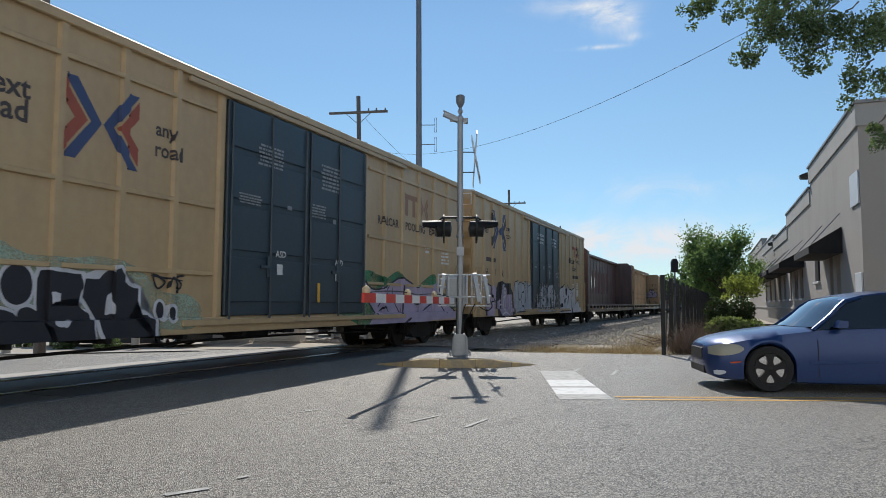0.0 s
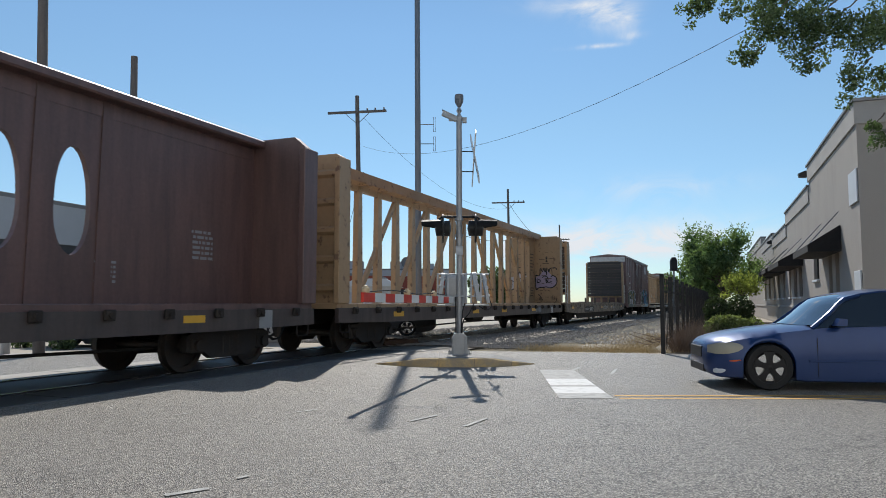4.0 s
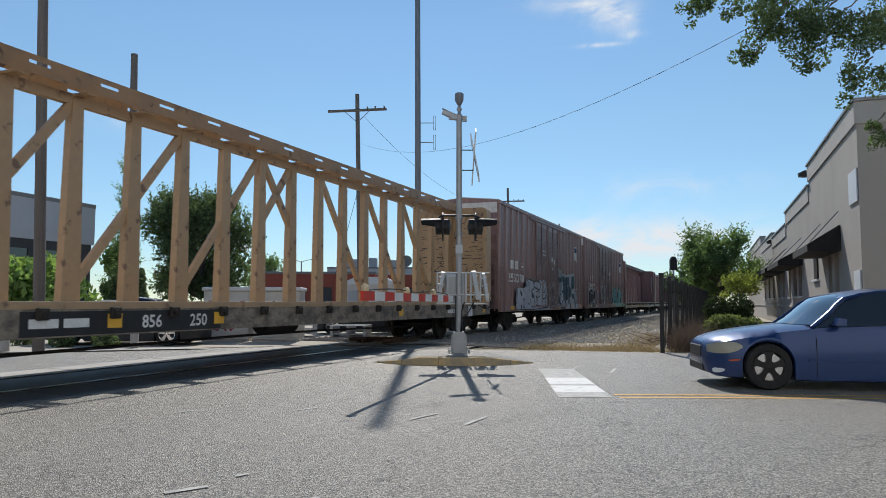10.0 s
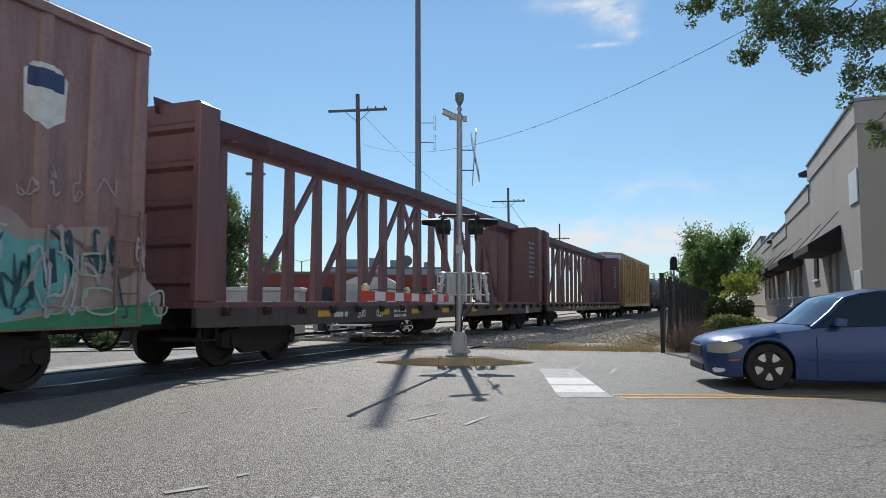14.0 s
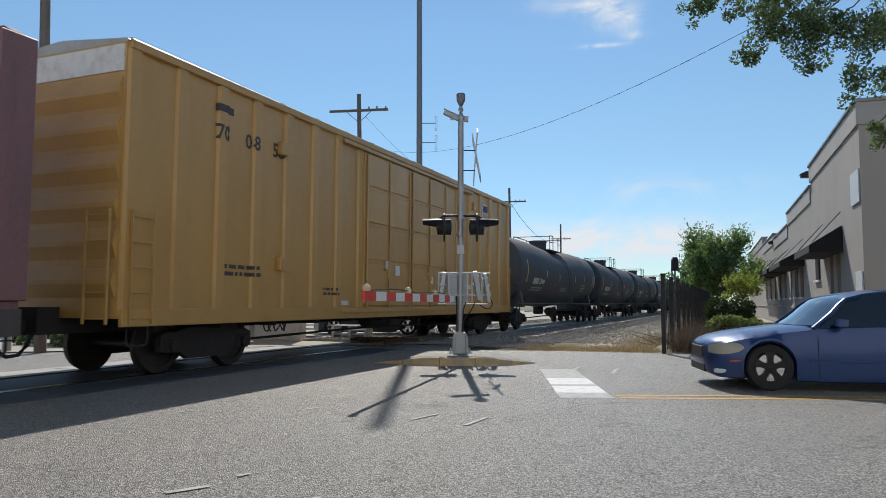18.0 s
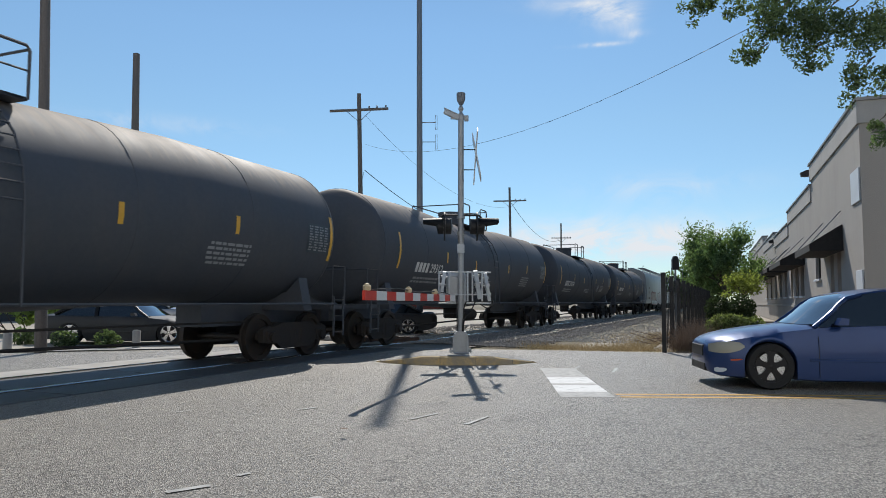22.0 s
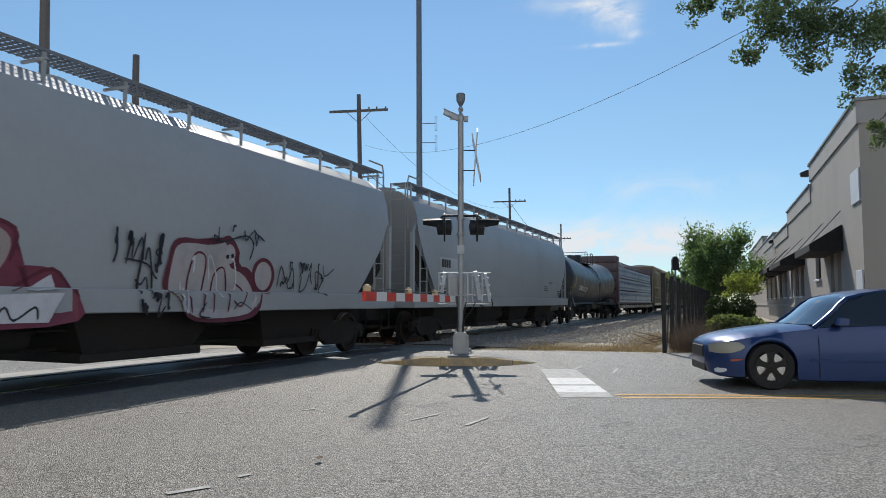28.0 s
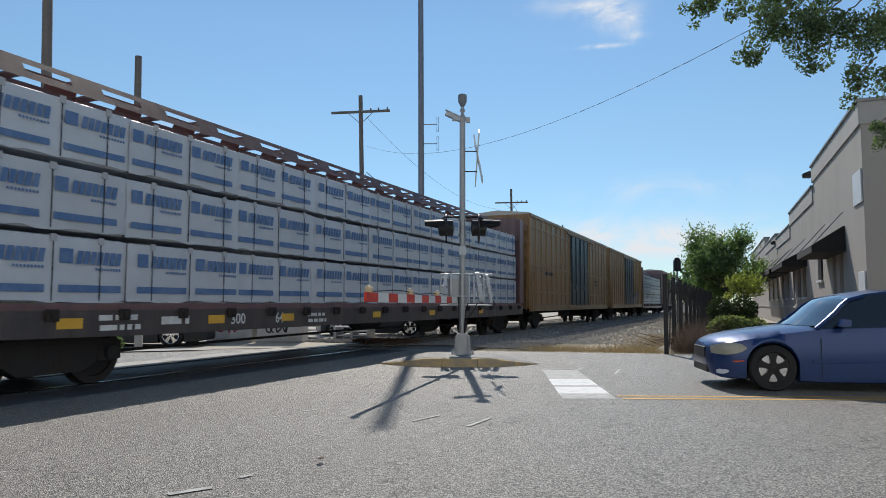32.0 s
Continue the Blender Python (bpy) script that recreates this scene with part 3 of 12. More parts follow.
def revolve(bm, profile, seg=24, axis="z", at=(0, 0, 0), caps=True):
    """A profile of (radius, height) turned round an axis."""
    rings = []
    for r, h in profile:
        ring = []
        for i in range(seg):
            a = 2 * math.pi * i / seg
            u, v = r * math.cos(a), r * math.sin(a)
            c = {"z": (u, v, h), "y": (u, h, v), "x": (h, u, v)}[axis]
            ring.append(bm.verts.new(Vector(c) + Vector(at)))
        rings.append(ring)
    fs = []
    for a, b in zip(rings, rings[1:]):
        for i in range(seg):
            fs.append(bm.faces.new((a[i], a[(i + 1) % seg], b[(i + 1) % seg], b[i])))
    if caps:
        fs.append(bm.faces.new(rings[0][::-1]))
        fs.append(bm.faces.new(rings[-1]))
    bmesh.ops.recalc_face_normals(bm, faces=fs)


# words, drawn once with the built-in font
WORDS = {}


def draw_words(rows):
    """rows: text, fattening. Keeps each as (vertices, faces, width) at letter height 1."""
    made = []
    for word, fat in rows:
        cu = bpy.data.curves.new("word", "FONT")
        cu.body, cu.size, cu.offset, cu.resolution_u = word, 1.4, fat + 0.028, 2
        ob = new("word", cu)
        made.append((word, fat, ob, cu))
    bpy.context.view_layer.update()
    dg = bpy.context.evaluated_depsgraph_get()
    for word, fat, ob, cu in made:
        me = bpy.data.meshes.new_from_object(ob.evaluated_get(dg))
        co = [tuple(v.co[:2]) for v in me.vertices]
        xs = [c[0] for c in co] or [0, 1]
        x0, x1 = min(xs), max(xs)
        ys = [c[1] for c in co] or [0, 1]
        y0, y1 = min(ys), max(ys)
        WORDS[word, fat] = ([((x - x0) / (x1 - x0), (y - y0) / (y1 - y0)) for x, y in co], [tuple(p.vertices) for p in me.polygons], (x1 - x0) / (y1 - y0))
        bpy.data.meshes.remove(me)
        bpy.data.objects.remove(ob)
        bpy.data.curves.remove(cu)


def word_on(bm, word, x0, x1, z0, z1, y, fat=0.0, slant=0.0, wave=None):
    co, faces, _ = WORDS[word, fat]
    vs = []
    for u, v in co:
        x, z = x0 + u * (x1 - x0) + slant * v * (z1 - z0), z0 + v * (z1 - z0)
        if wave:
            z += wave * math.sin(u * 9.0 + 1.0) * (z1 - z0)
        vs.append(bm.verts.new((x, y, z)))
    for f in faces:
        try:
            bm.faces.new([vs[i] for i in f])
        except ValueError:
            pass


def bars_on(bm, x0, x1, z0, z1, y, rows=3, seed=1):
    """Lines of small writing as plain bars."""
    rnd = random.Random(seed)
    h = (z1 - z0) / rows
    for r in range(rows):
        x = x0 + rnd.random() * 0.1 * (x1 - x0)
        while x < x1 - 0.04:
            w = min(rnd.uniform(0.5, 2.2) * h, x1 - x)
            zb = z0 + r * h + h * 0.2
            bm.faces.new([bm.verts.new(c) for c in ((x, y, zb), (x + w, y, zb), (x + w, y, zb + h * 0.55), (x, y, zb + h * 0.55))])
            x += w + 0.35 * h


def marks_on(bm, n, x0, x1, z0, z1, y, slant=0.0, gap=0.22):
    """A name as n upright blocks of its letters' size."""
    w = (x1 - x0) / (n + (n - 1) * gap)
    for i in range(n):
        a = x0 + i * w * (1 + gap)
        k = slant * (z1 - z0)
        bm.faces.new([bm.verts.new(c) for c in ((a, y, z0), (a + w, y, z0), (a + w + k, y, z1), (a + k, y, z1))])


def drape(bm, cuts, wall, post):
    """Lays flat paint over a ribbed side: pieces between the cuts (pairs of x) stand at `post`, the rest at `wall`."""
    xs = [v.co.x for v in bm.verts]
    if not xs:
        return
    lo, hi = min(xs), max(xs)
    for a, b in cuts:
        for x in (a - 0.012, a, b, b + 0.012):
            if lo < x < hi:
                bmesh.ops.bisect_plane(bm, geom=bm.verts[:] + bm.edges[:] + bm.faces[:], plane_co=(x, 0, 0), plane_no=(1, 0, 0), dist=1e-5)
    spans = sorted(cuts)
    for v in bm.verts:
        if any(a - 1e-4 <= v.co.x <= b + 1e-4 for a, b in spans):
            v.co.y += post - wall


def bush_mesh(name, clumps, leaves, size, material, seed=1, shape=1.0):
    """Leaves scattered over clumps (centre, radius): each leaf two small bent triangles."""
    rnd = np.random.RandomState(seed)
    C = np.array([c for c, r in clumps])
    R = np.array([r for c, r in clumps])
    w = R ** 2
    pick = rnd.choice(len(R), leaves, p=w / w.sum())
    v = rnd.normal(size=(leaves, 3))
    v /= np.linalg.norm(v, axis=1)[:, None]
    rad = R[pick] * rnd.uniform(0.45, 1.08, leaves) ** 0.6
    p = C[pick] + v * rad[:, None] * np.array((1, 1, shape))
    a = rnd.normal(size=(leaves, 3)) + v * 0.6
    a /= np.linalg.norm(a, axis=1)[:, None]
    b = np.cross(a, rnd.normal(size=(leaves, 3)))
    b /= np.linalg.norm(b, axis=1)[:, None]
    k = np.cross(a, b)
    s = size * rnd.uniform(0.6, 1.35, leaves)[:, None]
    verts = np.stack([p - a * s, p + b * s * 0.55 + k * s * 0.15, p + a * s, p - b * s * 0.55 + k * s * 0.15], 1).reshape(-1, 3)
    idx = np.arange(leaves) * 4
    faces = np.concatenate([np.stack([idx, idx + 1, idx + 2], 1), np.stack([idx, idx + 2, idx + 3], 1)])
    me = bpy.data.meshes.new(name)
    me.from_pydata(verts.tolist(), [], faces.tolist())
    me.materials.append(material)
    return me


def sprig_mesh(name, clumps, sprigs, per, length, size, material, seed=1, up=0.5):
    """Leafy twigs that grow outwards from clumps (centre, radius): a ragged outline with gaps."""
    rnd = np.random.RandomState(seed)
    C = np.array([c for c, r in clumps], float)
    R = np.array([r for c, r in clumps], float)
    w = R ** 2
    pick = rnd.choice(len(R), sprigs, p=w / w.sum())
    v = rnd.normal(size=(sprigs, 3))
    v /= np.linalg.norm(v, axis=1)[:, None]
    p0 = C[pick] + v * (R[pick] * rnd.uniform(0.2, 0.85, sprigs))[:, None]
    d = v * 0.7 + np.array((0, 0, up)) + rnd.normal(size=(sprigs, 3)) * 0.3
    d /= np.linalg.norm(d, axis=1)[:, None]
    ll = length * rnd.uniform(0.5, 1.4, sprigs)
    t = np.tile(np.linspace(0.1, 1, per), (sprigs, 1))
    p = p0[:, None] + d[:, None] * (t * ll[:, None])[..., None] + rnd.normal(size=(sprigs, per, 3)) * size * 0.5
    n = sprigs * per
    p = p.reshape(n, 3)
    a = np.repeat(d, per, 0) * 0.6 + rnd.normal(size=(n, 3)) * 0.6
    a /= np.linalg.norm(a, axis=1)[:, None]
    b = np.cross(a, rnd.normal(size=(n, 3)))
    b /= np.linalg.norm(b, axis=1)[:, None]
    k = np.cross(a, b)
    s = (size * rnd.uniform(0.6, 1.3, n) * (1.15 - 0.5 * t.reshape(n)))[:, None]
    verts = np.stack([p - a * s, p + b * s * 0.42 + k * s * 0.12, p + a * s, p - b * s * 0.42 + k * s * 0.12], 1).reshape(-1, 3)
    idx = np.arange(n) * 4
    faces = np.concatenate([np.stack([idx, idx + 1, idx + 2], 1), np.stack([idx, idx + 2, idx + 3], 1)])
    me = bpy.data.meshes.new(name)
    me.from_pydata(verts.tolist(), [], faces.tolist())
    me.materials.append(material)
    return me


def limb(bm, p, q, r, r2, rnd, bend=0.12, steps=5, seg=7):
    """A crooked tapered limb; gives its points."""
    p, q = Vector(p), Vector(q)
    pts = []
    for i in range(steps + 1):
        t = i / steps
        c = p.lerp(q, t)
        if 0 < i < steps:
            c += Vector((rnd.uniform(-1, 1), rnd.uniform(-1, 1), rnd.uniform(-1, 1))) * bend * (q - p).length * 0.4
        pts.append(c)
    rings = []
    for i, c in enumerate(pts):
        a, b = pts[max(i - 1, 0)], pts[min(i + 1, steps)]
        rot = (b - a).to_track_quat("Z", "Y").to_matrix()
        k = r + (r2 - r) * i / steps
        rings.append([bm.verts.new(c + rot @ Vector((k * math.cos(t), k * math.sin(t), 0))) for t in (2 * math.pi * j / seg for j in range(seg))])
    for u, v in zip(rings, rings[1:]):
        s = min(range(seg), key=lambda j: (v[j].co - u[0].co).length)
        for i in range(seg):
            bm.faces.new((u[i], u[(i + 1) % seg], v[(i + 1 + s) % seg], v[(i + s) % seg]))
    bm.faces.new(rings[-1])
    return pts


def tree(name, label, at, height, spread, trunk_h, r, leaf, leaves, size, seed, shape=1.0, clump=0.3, lean=0.0, category="tree", twig=0.0, boughs=16):
    rnd = random.Random(seed)
    root = thing(name, label, category, at=Matrix.Translation(at))
    bm = bmesh.new()
    top = Vector((lean, 0, trunk_h))
    limb(bm, (0, 0, -0.05), top, r, r * 0.7, rnd, 0.05, 4, 9)
    clumps = []
    zc, zr = (height + trunk_h) / 2, (height - trunk_h) / 2
    for i in range(boughs):
        a = 2 * math.pi * i * 0.618
        u = rnd.uniform(-0.85, 0.9)
        k = math.sqrt(max(1 - u * u, 0.05)) * rnd.uniform(0.55, 0.95)
        q = Vector((spread * k * math.cos(a) + lean, spread * k * math.sin(a), zc + zr * u * 0.9))
        pts = limb(bm, top + Vector((0, 0, (q.z - top.z) * 0.2 if q.z > top.z else 0)), q, r * 0.42, r * 0.07, rnd, 0.2, 4, 6)
        clumps.append((tuple(q), clump * spread * rnd.uniform(0.8, 1.35)))
        clumps.append((tuple(pts[3]), clump * spread * rnd.uniform(0.5, 0.9)))
    part("trunk", bm, BARK, root, smooth=True)
    crown = sprig_mesh("crown", clumps, leaves // 12, 12, twig, size, leaf, seed, 0.55) if twig else bush_mesh("crown", clumps, leaves, size, leaf, seed, shape)
    part("crown", crown, None, root)
    return root


SHARED = {}


def shared(key, build, material, smooth=False):
    if key not in SHARED:
        bm = bmesh.new()
        build(bm)
        SHARED[key] = to_mesh(key, bm, material, smooth)
    return SHARED[key]

# ---------------------------------------------------------------- ground and track


def sheet(name, pts, z, material, label, category, thick=0.0):
    bm = bmesh.new()
    if thick:
        prism(bm, pts, "z", z - thick, z)
    else:
        f = bm.faces.new([bm.verts.new((x, y, z)) for x, y in pts])
        if f.calc_area() and f.normal.z < 0:
            f.normal_flip()
        bm.normal_update()
        if f.normal.z < 0:
            f.normal_flip()
    return solo(name, bm, material, label, category, kind="structure")


def strip(s0, s1, a, b):
    """Corners of a strip along the track, from a to b across it."""
    return [tuple(on_track(s, o)[:2]) for s, o in ((s0, a), (s1, a), (s1, b), (s0, b))]


sheet("ground", [(-1500, -1500), (1500, -1500), (1500, 2500), (-1500, 2500)], -0.06, EARTH, "dry bare earth with patches of weeds", "ground")
sheet("road", [(-70, -40), (60, -40), (60, 16.2), (5.4, 17.0), (2.2, 17.75), (0.9, 18.0), (-70, 47)], 0.0, ASPHALT, "worn grey asphalt road at a level crossing", "road", 0.05)
sheet("ballast_bed", strip(14.0, 900, -3.0, 9.0), -0.012, BED, "bed of grey gravel beside the railway", "railway bed")
sheet("verge", [(2.6, 17.7), (5.6, 17.05), (60, 16.3), (80, 140), (62, 140)], -0.02, GRAVEL, "gravel verge with dry weeds beside the railway", "verge")
sheet("dirt_lot", [(-14.2, 15.4), (-6.6, 18.2), (1.5, 21.0), (34, 100), (-80, 100), (-70, 24)], 0.012, GRAVEL, "pale gravel lot behind the railway", "lot")
sheet("far_pavement", [(-70, 24), (-14.6, 14.4), (-5.8, 17.9), (-6.6, 18.2), (-14.2, 15.2), (-70, 25.5)], 0.03, CONCRETE, "pale concrete kerb strip along the gravel lot", "pavement")


def build_track():
    for side, name in ((-0.755, "rail"), (0.755, "rail")):
        for k, (a, b) in enumerate(((-60, 21.5), (21.5, 400))):
            bm = bmesh.new()
            prism(bm, [(side - 0.037, -0.015), (side + 0.037, -0.015), (side + 0.037, 0.02), (side + 0.03, 0.03), (side - 0.03, 0.03), (side - 0.037, 0.02)], "x", a, b)
            solo(name, bm, RAILTOP, "worn steel rail with a polished head", "rail", "railway rails", at=Matrix.Translation(TRACK) @ pose(0, 0, 0, 0, 0, TRACK_TURN))
    bed = thing("level_crossing", "worn concrete crossing panels beside the rails", "level crossing", at=Matrix.Translation(TRACK) @ pose(0, 0, 0, 0, 0, TRACK_TURN), kind="structure")
    # crossing panels across the road, with open flangeways beside the rails
    for a, b in ((-1.75, -0.86), (-0.68, 0.68), (0.86, 1.75)):
        s = -30.0
        while s < 16.0:
            bm = bmesh.new()
            box(bm, 0.01, 2.43, a, b, -0.05, 0.012, 0.01)
            part("crossing_panel", bm, CONCRETE if a > 0.8 else DARKPANEL, bed, at=Matrix.Translation((s, 0, 0)))
            s += 2.44
    me = None
    for i in range(126):
        if me is None:
            bm = bmesh.new()
            box(bm, -0.115, 0.115, -1.3, 1.3, -0.16, 0.006, 0.012)
            me = to_mesh("sleeper", bm, TIE)
        ob = part("sleeper", me, None, None, at=Matrix.Translation(on_track(19.1 + i * 0.53)) @ pose(0, 0, 0, 0, 0, TRACK_TURN))
        tagged(ob, "old timber sleeper bedded in ballast", "sleeper", "sleepers under the rails")


def stones(name, count, place, size, material, label, seed):
    rnd = np.random.RandomState(seed)
    base = np.array([(1, 0, 0), (-1, 0, 0), (0, 1, 0), (0, -1, 0), (0, 0, 1), (0, 0, -1)], float)
    tri = np.array([(0, 2, 4), (2, 1, 4), (1, 3, 4), (3, 0, 4), (2, 0, 5), (1, 2, 5), (3, 1, 5), (0, 3, 5)])
    P = np.array([place(rnd) for _ in range(count)])
    S = size * rnd.uniform(0.5, 1.4, (count, 1, 1)) * rnd.uniform(0.6, 1.2, (count, 6, 1))
    a = rnd.uniform(0, 6.28, count)
    rot = np.zeros((count, 3, 3))
    rot[:, 0, 0], rot[:, 0, 1], rot[:, 1, 0], rot[:, 1, 1], rot[:, 2, 2] = np.cos(a), -np.sin(a), np.sin(a), np.cos(a), 0.8
    V = np.einsum("nij,kj->nki", rot, base) * S + P[:, None]
    F = (tri[None] + (np.arange(count) * 6)[:, None, None]).reshape(-1, 3)
    me = bpy.data.meshes.new(name)
    me.from_pydata(V.reshape(-1, 3).tolist(), [], F.tolist())
    me.materials.append(material)
    return tagged(new(name, me), label, "stones", kind="stuff")


build_track()

# an unseen white wall added behind the camera to bounce fill light
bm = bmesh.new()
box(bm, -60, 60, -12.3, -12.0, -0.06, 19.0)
solo("wall_south", bm, BOUNCE_WHITE, "unseen white wall added to bounce sunlight onto the train", "wall", kind="structure")


def on_bed(rnd):
    s = 18.4 + 78 * rnd.uniform() ** 2.0
    o = rnd.uniform(-4.6, 3.2)
    p = on_track(s, o)
    return (p.x, p.y, max(0.0, 0.05 * (1 - abs(abs(o) - 1.9) / 1.6)) - 0.005)


stones("ballast", 18000, on_bed, 0.04, BALLAST, "crushed grey ballast stones along the rails", 3)


def on_verge(rnd):
    u = rnd.uniform() ** 1.6
    p = on_track(24.0 - 2.5 + u * 40, -rnd.uniform(3.0, 8.0))
    return (p.x, p.y, 0.0)


stones("gravel", 7000, on_verge, 0.028, STONE, "loose gravel scattered over the verge", 5)


def straw(name, count, place, h, material, label, seed):
    """Thin upright or lying blades."""
    rnd = np.random.RandomState(seed)
    V, F = [], []
    for i in range(count):
        x, y, z = place(rnd)
        a, l = rnd.uniform(0, 6.28), h * rnd.uniform(0.4, 1.3)
        dx, dy, up = rnd.normal(0, 0.5), rnd.normal(0, 0.5), rnd.uniform(0.25, 1.0)
        w = 0.006
        k = len(V)
        V += [(x - w * math.cos(a), y - w * math.sin(a), z), (x + w * math.cos(a), y + w * math.sin(a), z), (x + dx * l, y + dy * l, z + up * l)]
        F.append((k, k + 1, k + 2))
    me = bpy.data.meshes.new(name)
    me.from_pydata(V, [], F)
    me.materials.append(material)
    return tagged(new(name, me), label, "grass", kind="stuff")


def on_edge(rnd):
    u = rnd.uniform()
    if rnd.uniform() < 0.55:
        p = Vector((5.1, 17.7, 0)) + TD * (u ** 1.4 * 11) - Vector((abs(rnd.normal(0, 0.9)), 0, 0))
        return (p.x, p.y, -0.01)
    return (2.3 + 3.2 * u + rnd.normal(0, 0.25), 17.9 - 0.8 * u + abs(rnd.normal(0, 0.9)) + 0.1, -0.01)


straw("dry_grass", 8000, on_edge, 0.16, DRYGRASS, "straw-coloured dry grass along the road edge", 7)


def by_fence(rnd):
    p = Vector((5.6, 17.5, 0)) + TD * (rnd.uniform() ** 1.3 * 9) + Vector((abs(rnd.normal(0.1, 0.5)), 0, 0))
    return (p.x, p.y, -0.01)


straw("dead_weeds", 5200, by_fence, 0.75, TWIG, "dead brown weeds tangled along the black fence", 9)

# ---------------------------------------------------------------- road marks


def paint(name, pts, material, label, z=0.004):
    bm = bmesh.new()
    f = bm.faces.new([bm.verts.new((x, y, z)) for x, y in pts])
    bm.normal_update()
    if f.normal.z < 0:
        f.normal_flip()
    return solo(name, bm, material, label, "road marking", kind="structure")


def stop_line():
    def at(y):
        u = (y - 9.05) / (12.95 - 9.05)
        return 1.48 + 0.27 * u, 2.17 + 0.21 * u
    for y0, y1, m in ((9.10, 9.62, LINE_FADED), (9.62, 10.36, LINE_WHITE), (10.36, 10.58, LINE_FADED), (10.58, 11.42, LINE_WHITE), (11.42, 12.95, LINE_FADED)):
        (a0, b0), (a1, b1) = at(y0), at(y1)
        paint("stop_line", [(a0, y0), (b0, y0), (b1, y1), (a1, y1)], m, "white stop line worn grey by tyres")


stop_line()
for y in (9.06, 9.32):
    paint("centre_line", [(2.25, y), (40, y - 0.6), (40, y - 0.5), (2.25, y + 0.1)], LINE_YELLOW, "double yellow centre line")
for (x0, y0), (x1, y1), w in (((-0.33, 7.35), (-0.05, 7.75), 0.02), ((0.22, 7.05), (0.47, 7.55), 0.022), ((-1.75, 4.55), (-1.53, 4.72), 0.03), ((-0.9, 4.35), (-0.75, 4.45), 0.03),
                              ((2.89, 12.2), (3.18, 13.07), 0.026), ((2.3, 12.7), (2.56, 13.4), 0.026), ((-1.62, 7.95), (-1.42, 8.15), 0.02), ((-2.9, 7.75), (-2.75, 7.9), 0.016), ((-1.42, 4.98), (-1.36, 5.06), 0.02)):
    dx, dy = x1 - x0, y1 - y0
    k = w / math.hypot(dx, dy)
    paint("old_mark", [(x0 - dy * k, y0 + dx * k), (x0 + dy * k, y0 - dx * k), (x1 + dy * k, y1 - dx * k), (x1 - dy * k, y1 + dx * k)], LINE_FADED, "faded scrap of an old white line", 0.008)

# ---------------------------------------------------------------- crossing island, signal mast, gate


def island():
    """A low lens-shaped kerb, upright along the middle and running out to a point at each end."""
    k, front, back = 28, 13.50, 15.45
    x0, x1 = -1.37, 1.87

    def edge(u, grow):
        """Plan of one side: u from 0 to 1 along it."""
        x = x0 + (x1 - x0) * u
        bow = (1 - abs(2 * u - 1) ** 2.6)
        mid = (front + back) / 2 - 0.25
        return x, mid - (mid - front) * bow * grow, mid + (back - mid) * bow * grow

    def tall(u):
        return 0.155 * min(1.0, 3.4 * u, 3.4 * (1 - u)) + 0.004 * math.sin(23 * u)
    bm = bmesh.new()
    rings = []
    for grow, lift in ((1.0, 0.0), (0.985, 0.5), (0.975, 0.92), (0.95, 1.0), (0.80, 1.03)):
        near, far = [], []
        for i in range(k + 1):
            u = i / k
            x, a, b = edge(u, grow)
            near.append(bm.verts.new((x, a, tall(u) * lift)))
            far.append(bm.verts.new((x, b, tall(u) * lift)))
        rings.append((near, far))
    for (n0, f0), (n1, f1) in zip(rings, rings[1:]):
        for i in range(k):
            bm.faces.new((n0[i], n0[i + 1], n1[i + 1], n1[i]))
            bm.faces.new((f0[i + 1], f0[i], f1[i], f1[i + 1]))
    bmesh.ops.remove_doubles(bm, verts=bm.verts[:], dist=1e-5)
    bmesh.ops.recalc_face_normals(bm, faces=bm.faces[:])
    root = solo("traffic_island", bm, KERB_YELLOW, "low traffic island with chipped yellow kerb paint", "traffic island", smooth=True)
    bm = bmesh.new()
    near, far = [], []
    for i in range(1, k):
        u = i / k
        x, a, b = edge(u, 0.81)
        near.append(bm.verts.new((x, a, tall(u) * 1.03 + 0.004)))
        far.append(bm.verts.new((x, b, tall(u) * 1.03 + 0.004)))
    for i in range(k - 2):
        bm.faces.new((near[i], near[i + 1], far[i + 1], far[i]))
    part("island_top", bm, ASPHALT_OLD, root, "grey asphalt infill", True)
    # open joints between the kerb lengths
    for u in (0.18, 0.40, 0.61, 0.83):
        x, a, b = edge(u, 1.0)
        bm = bmesh.new()
        box(bm, x - 0.005, x + 0.005, a - 0.002, a + 0.08, 0.0, tall(u) + 0.001)
        part("kerb_joint", bm, ASPHALT_OLD, root, "open joint between kerb lengths")
    return root


island()


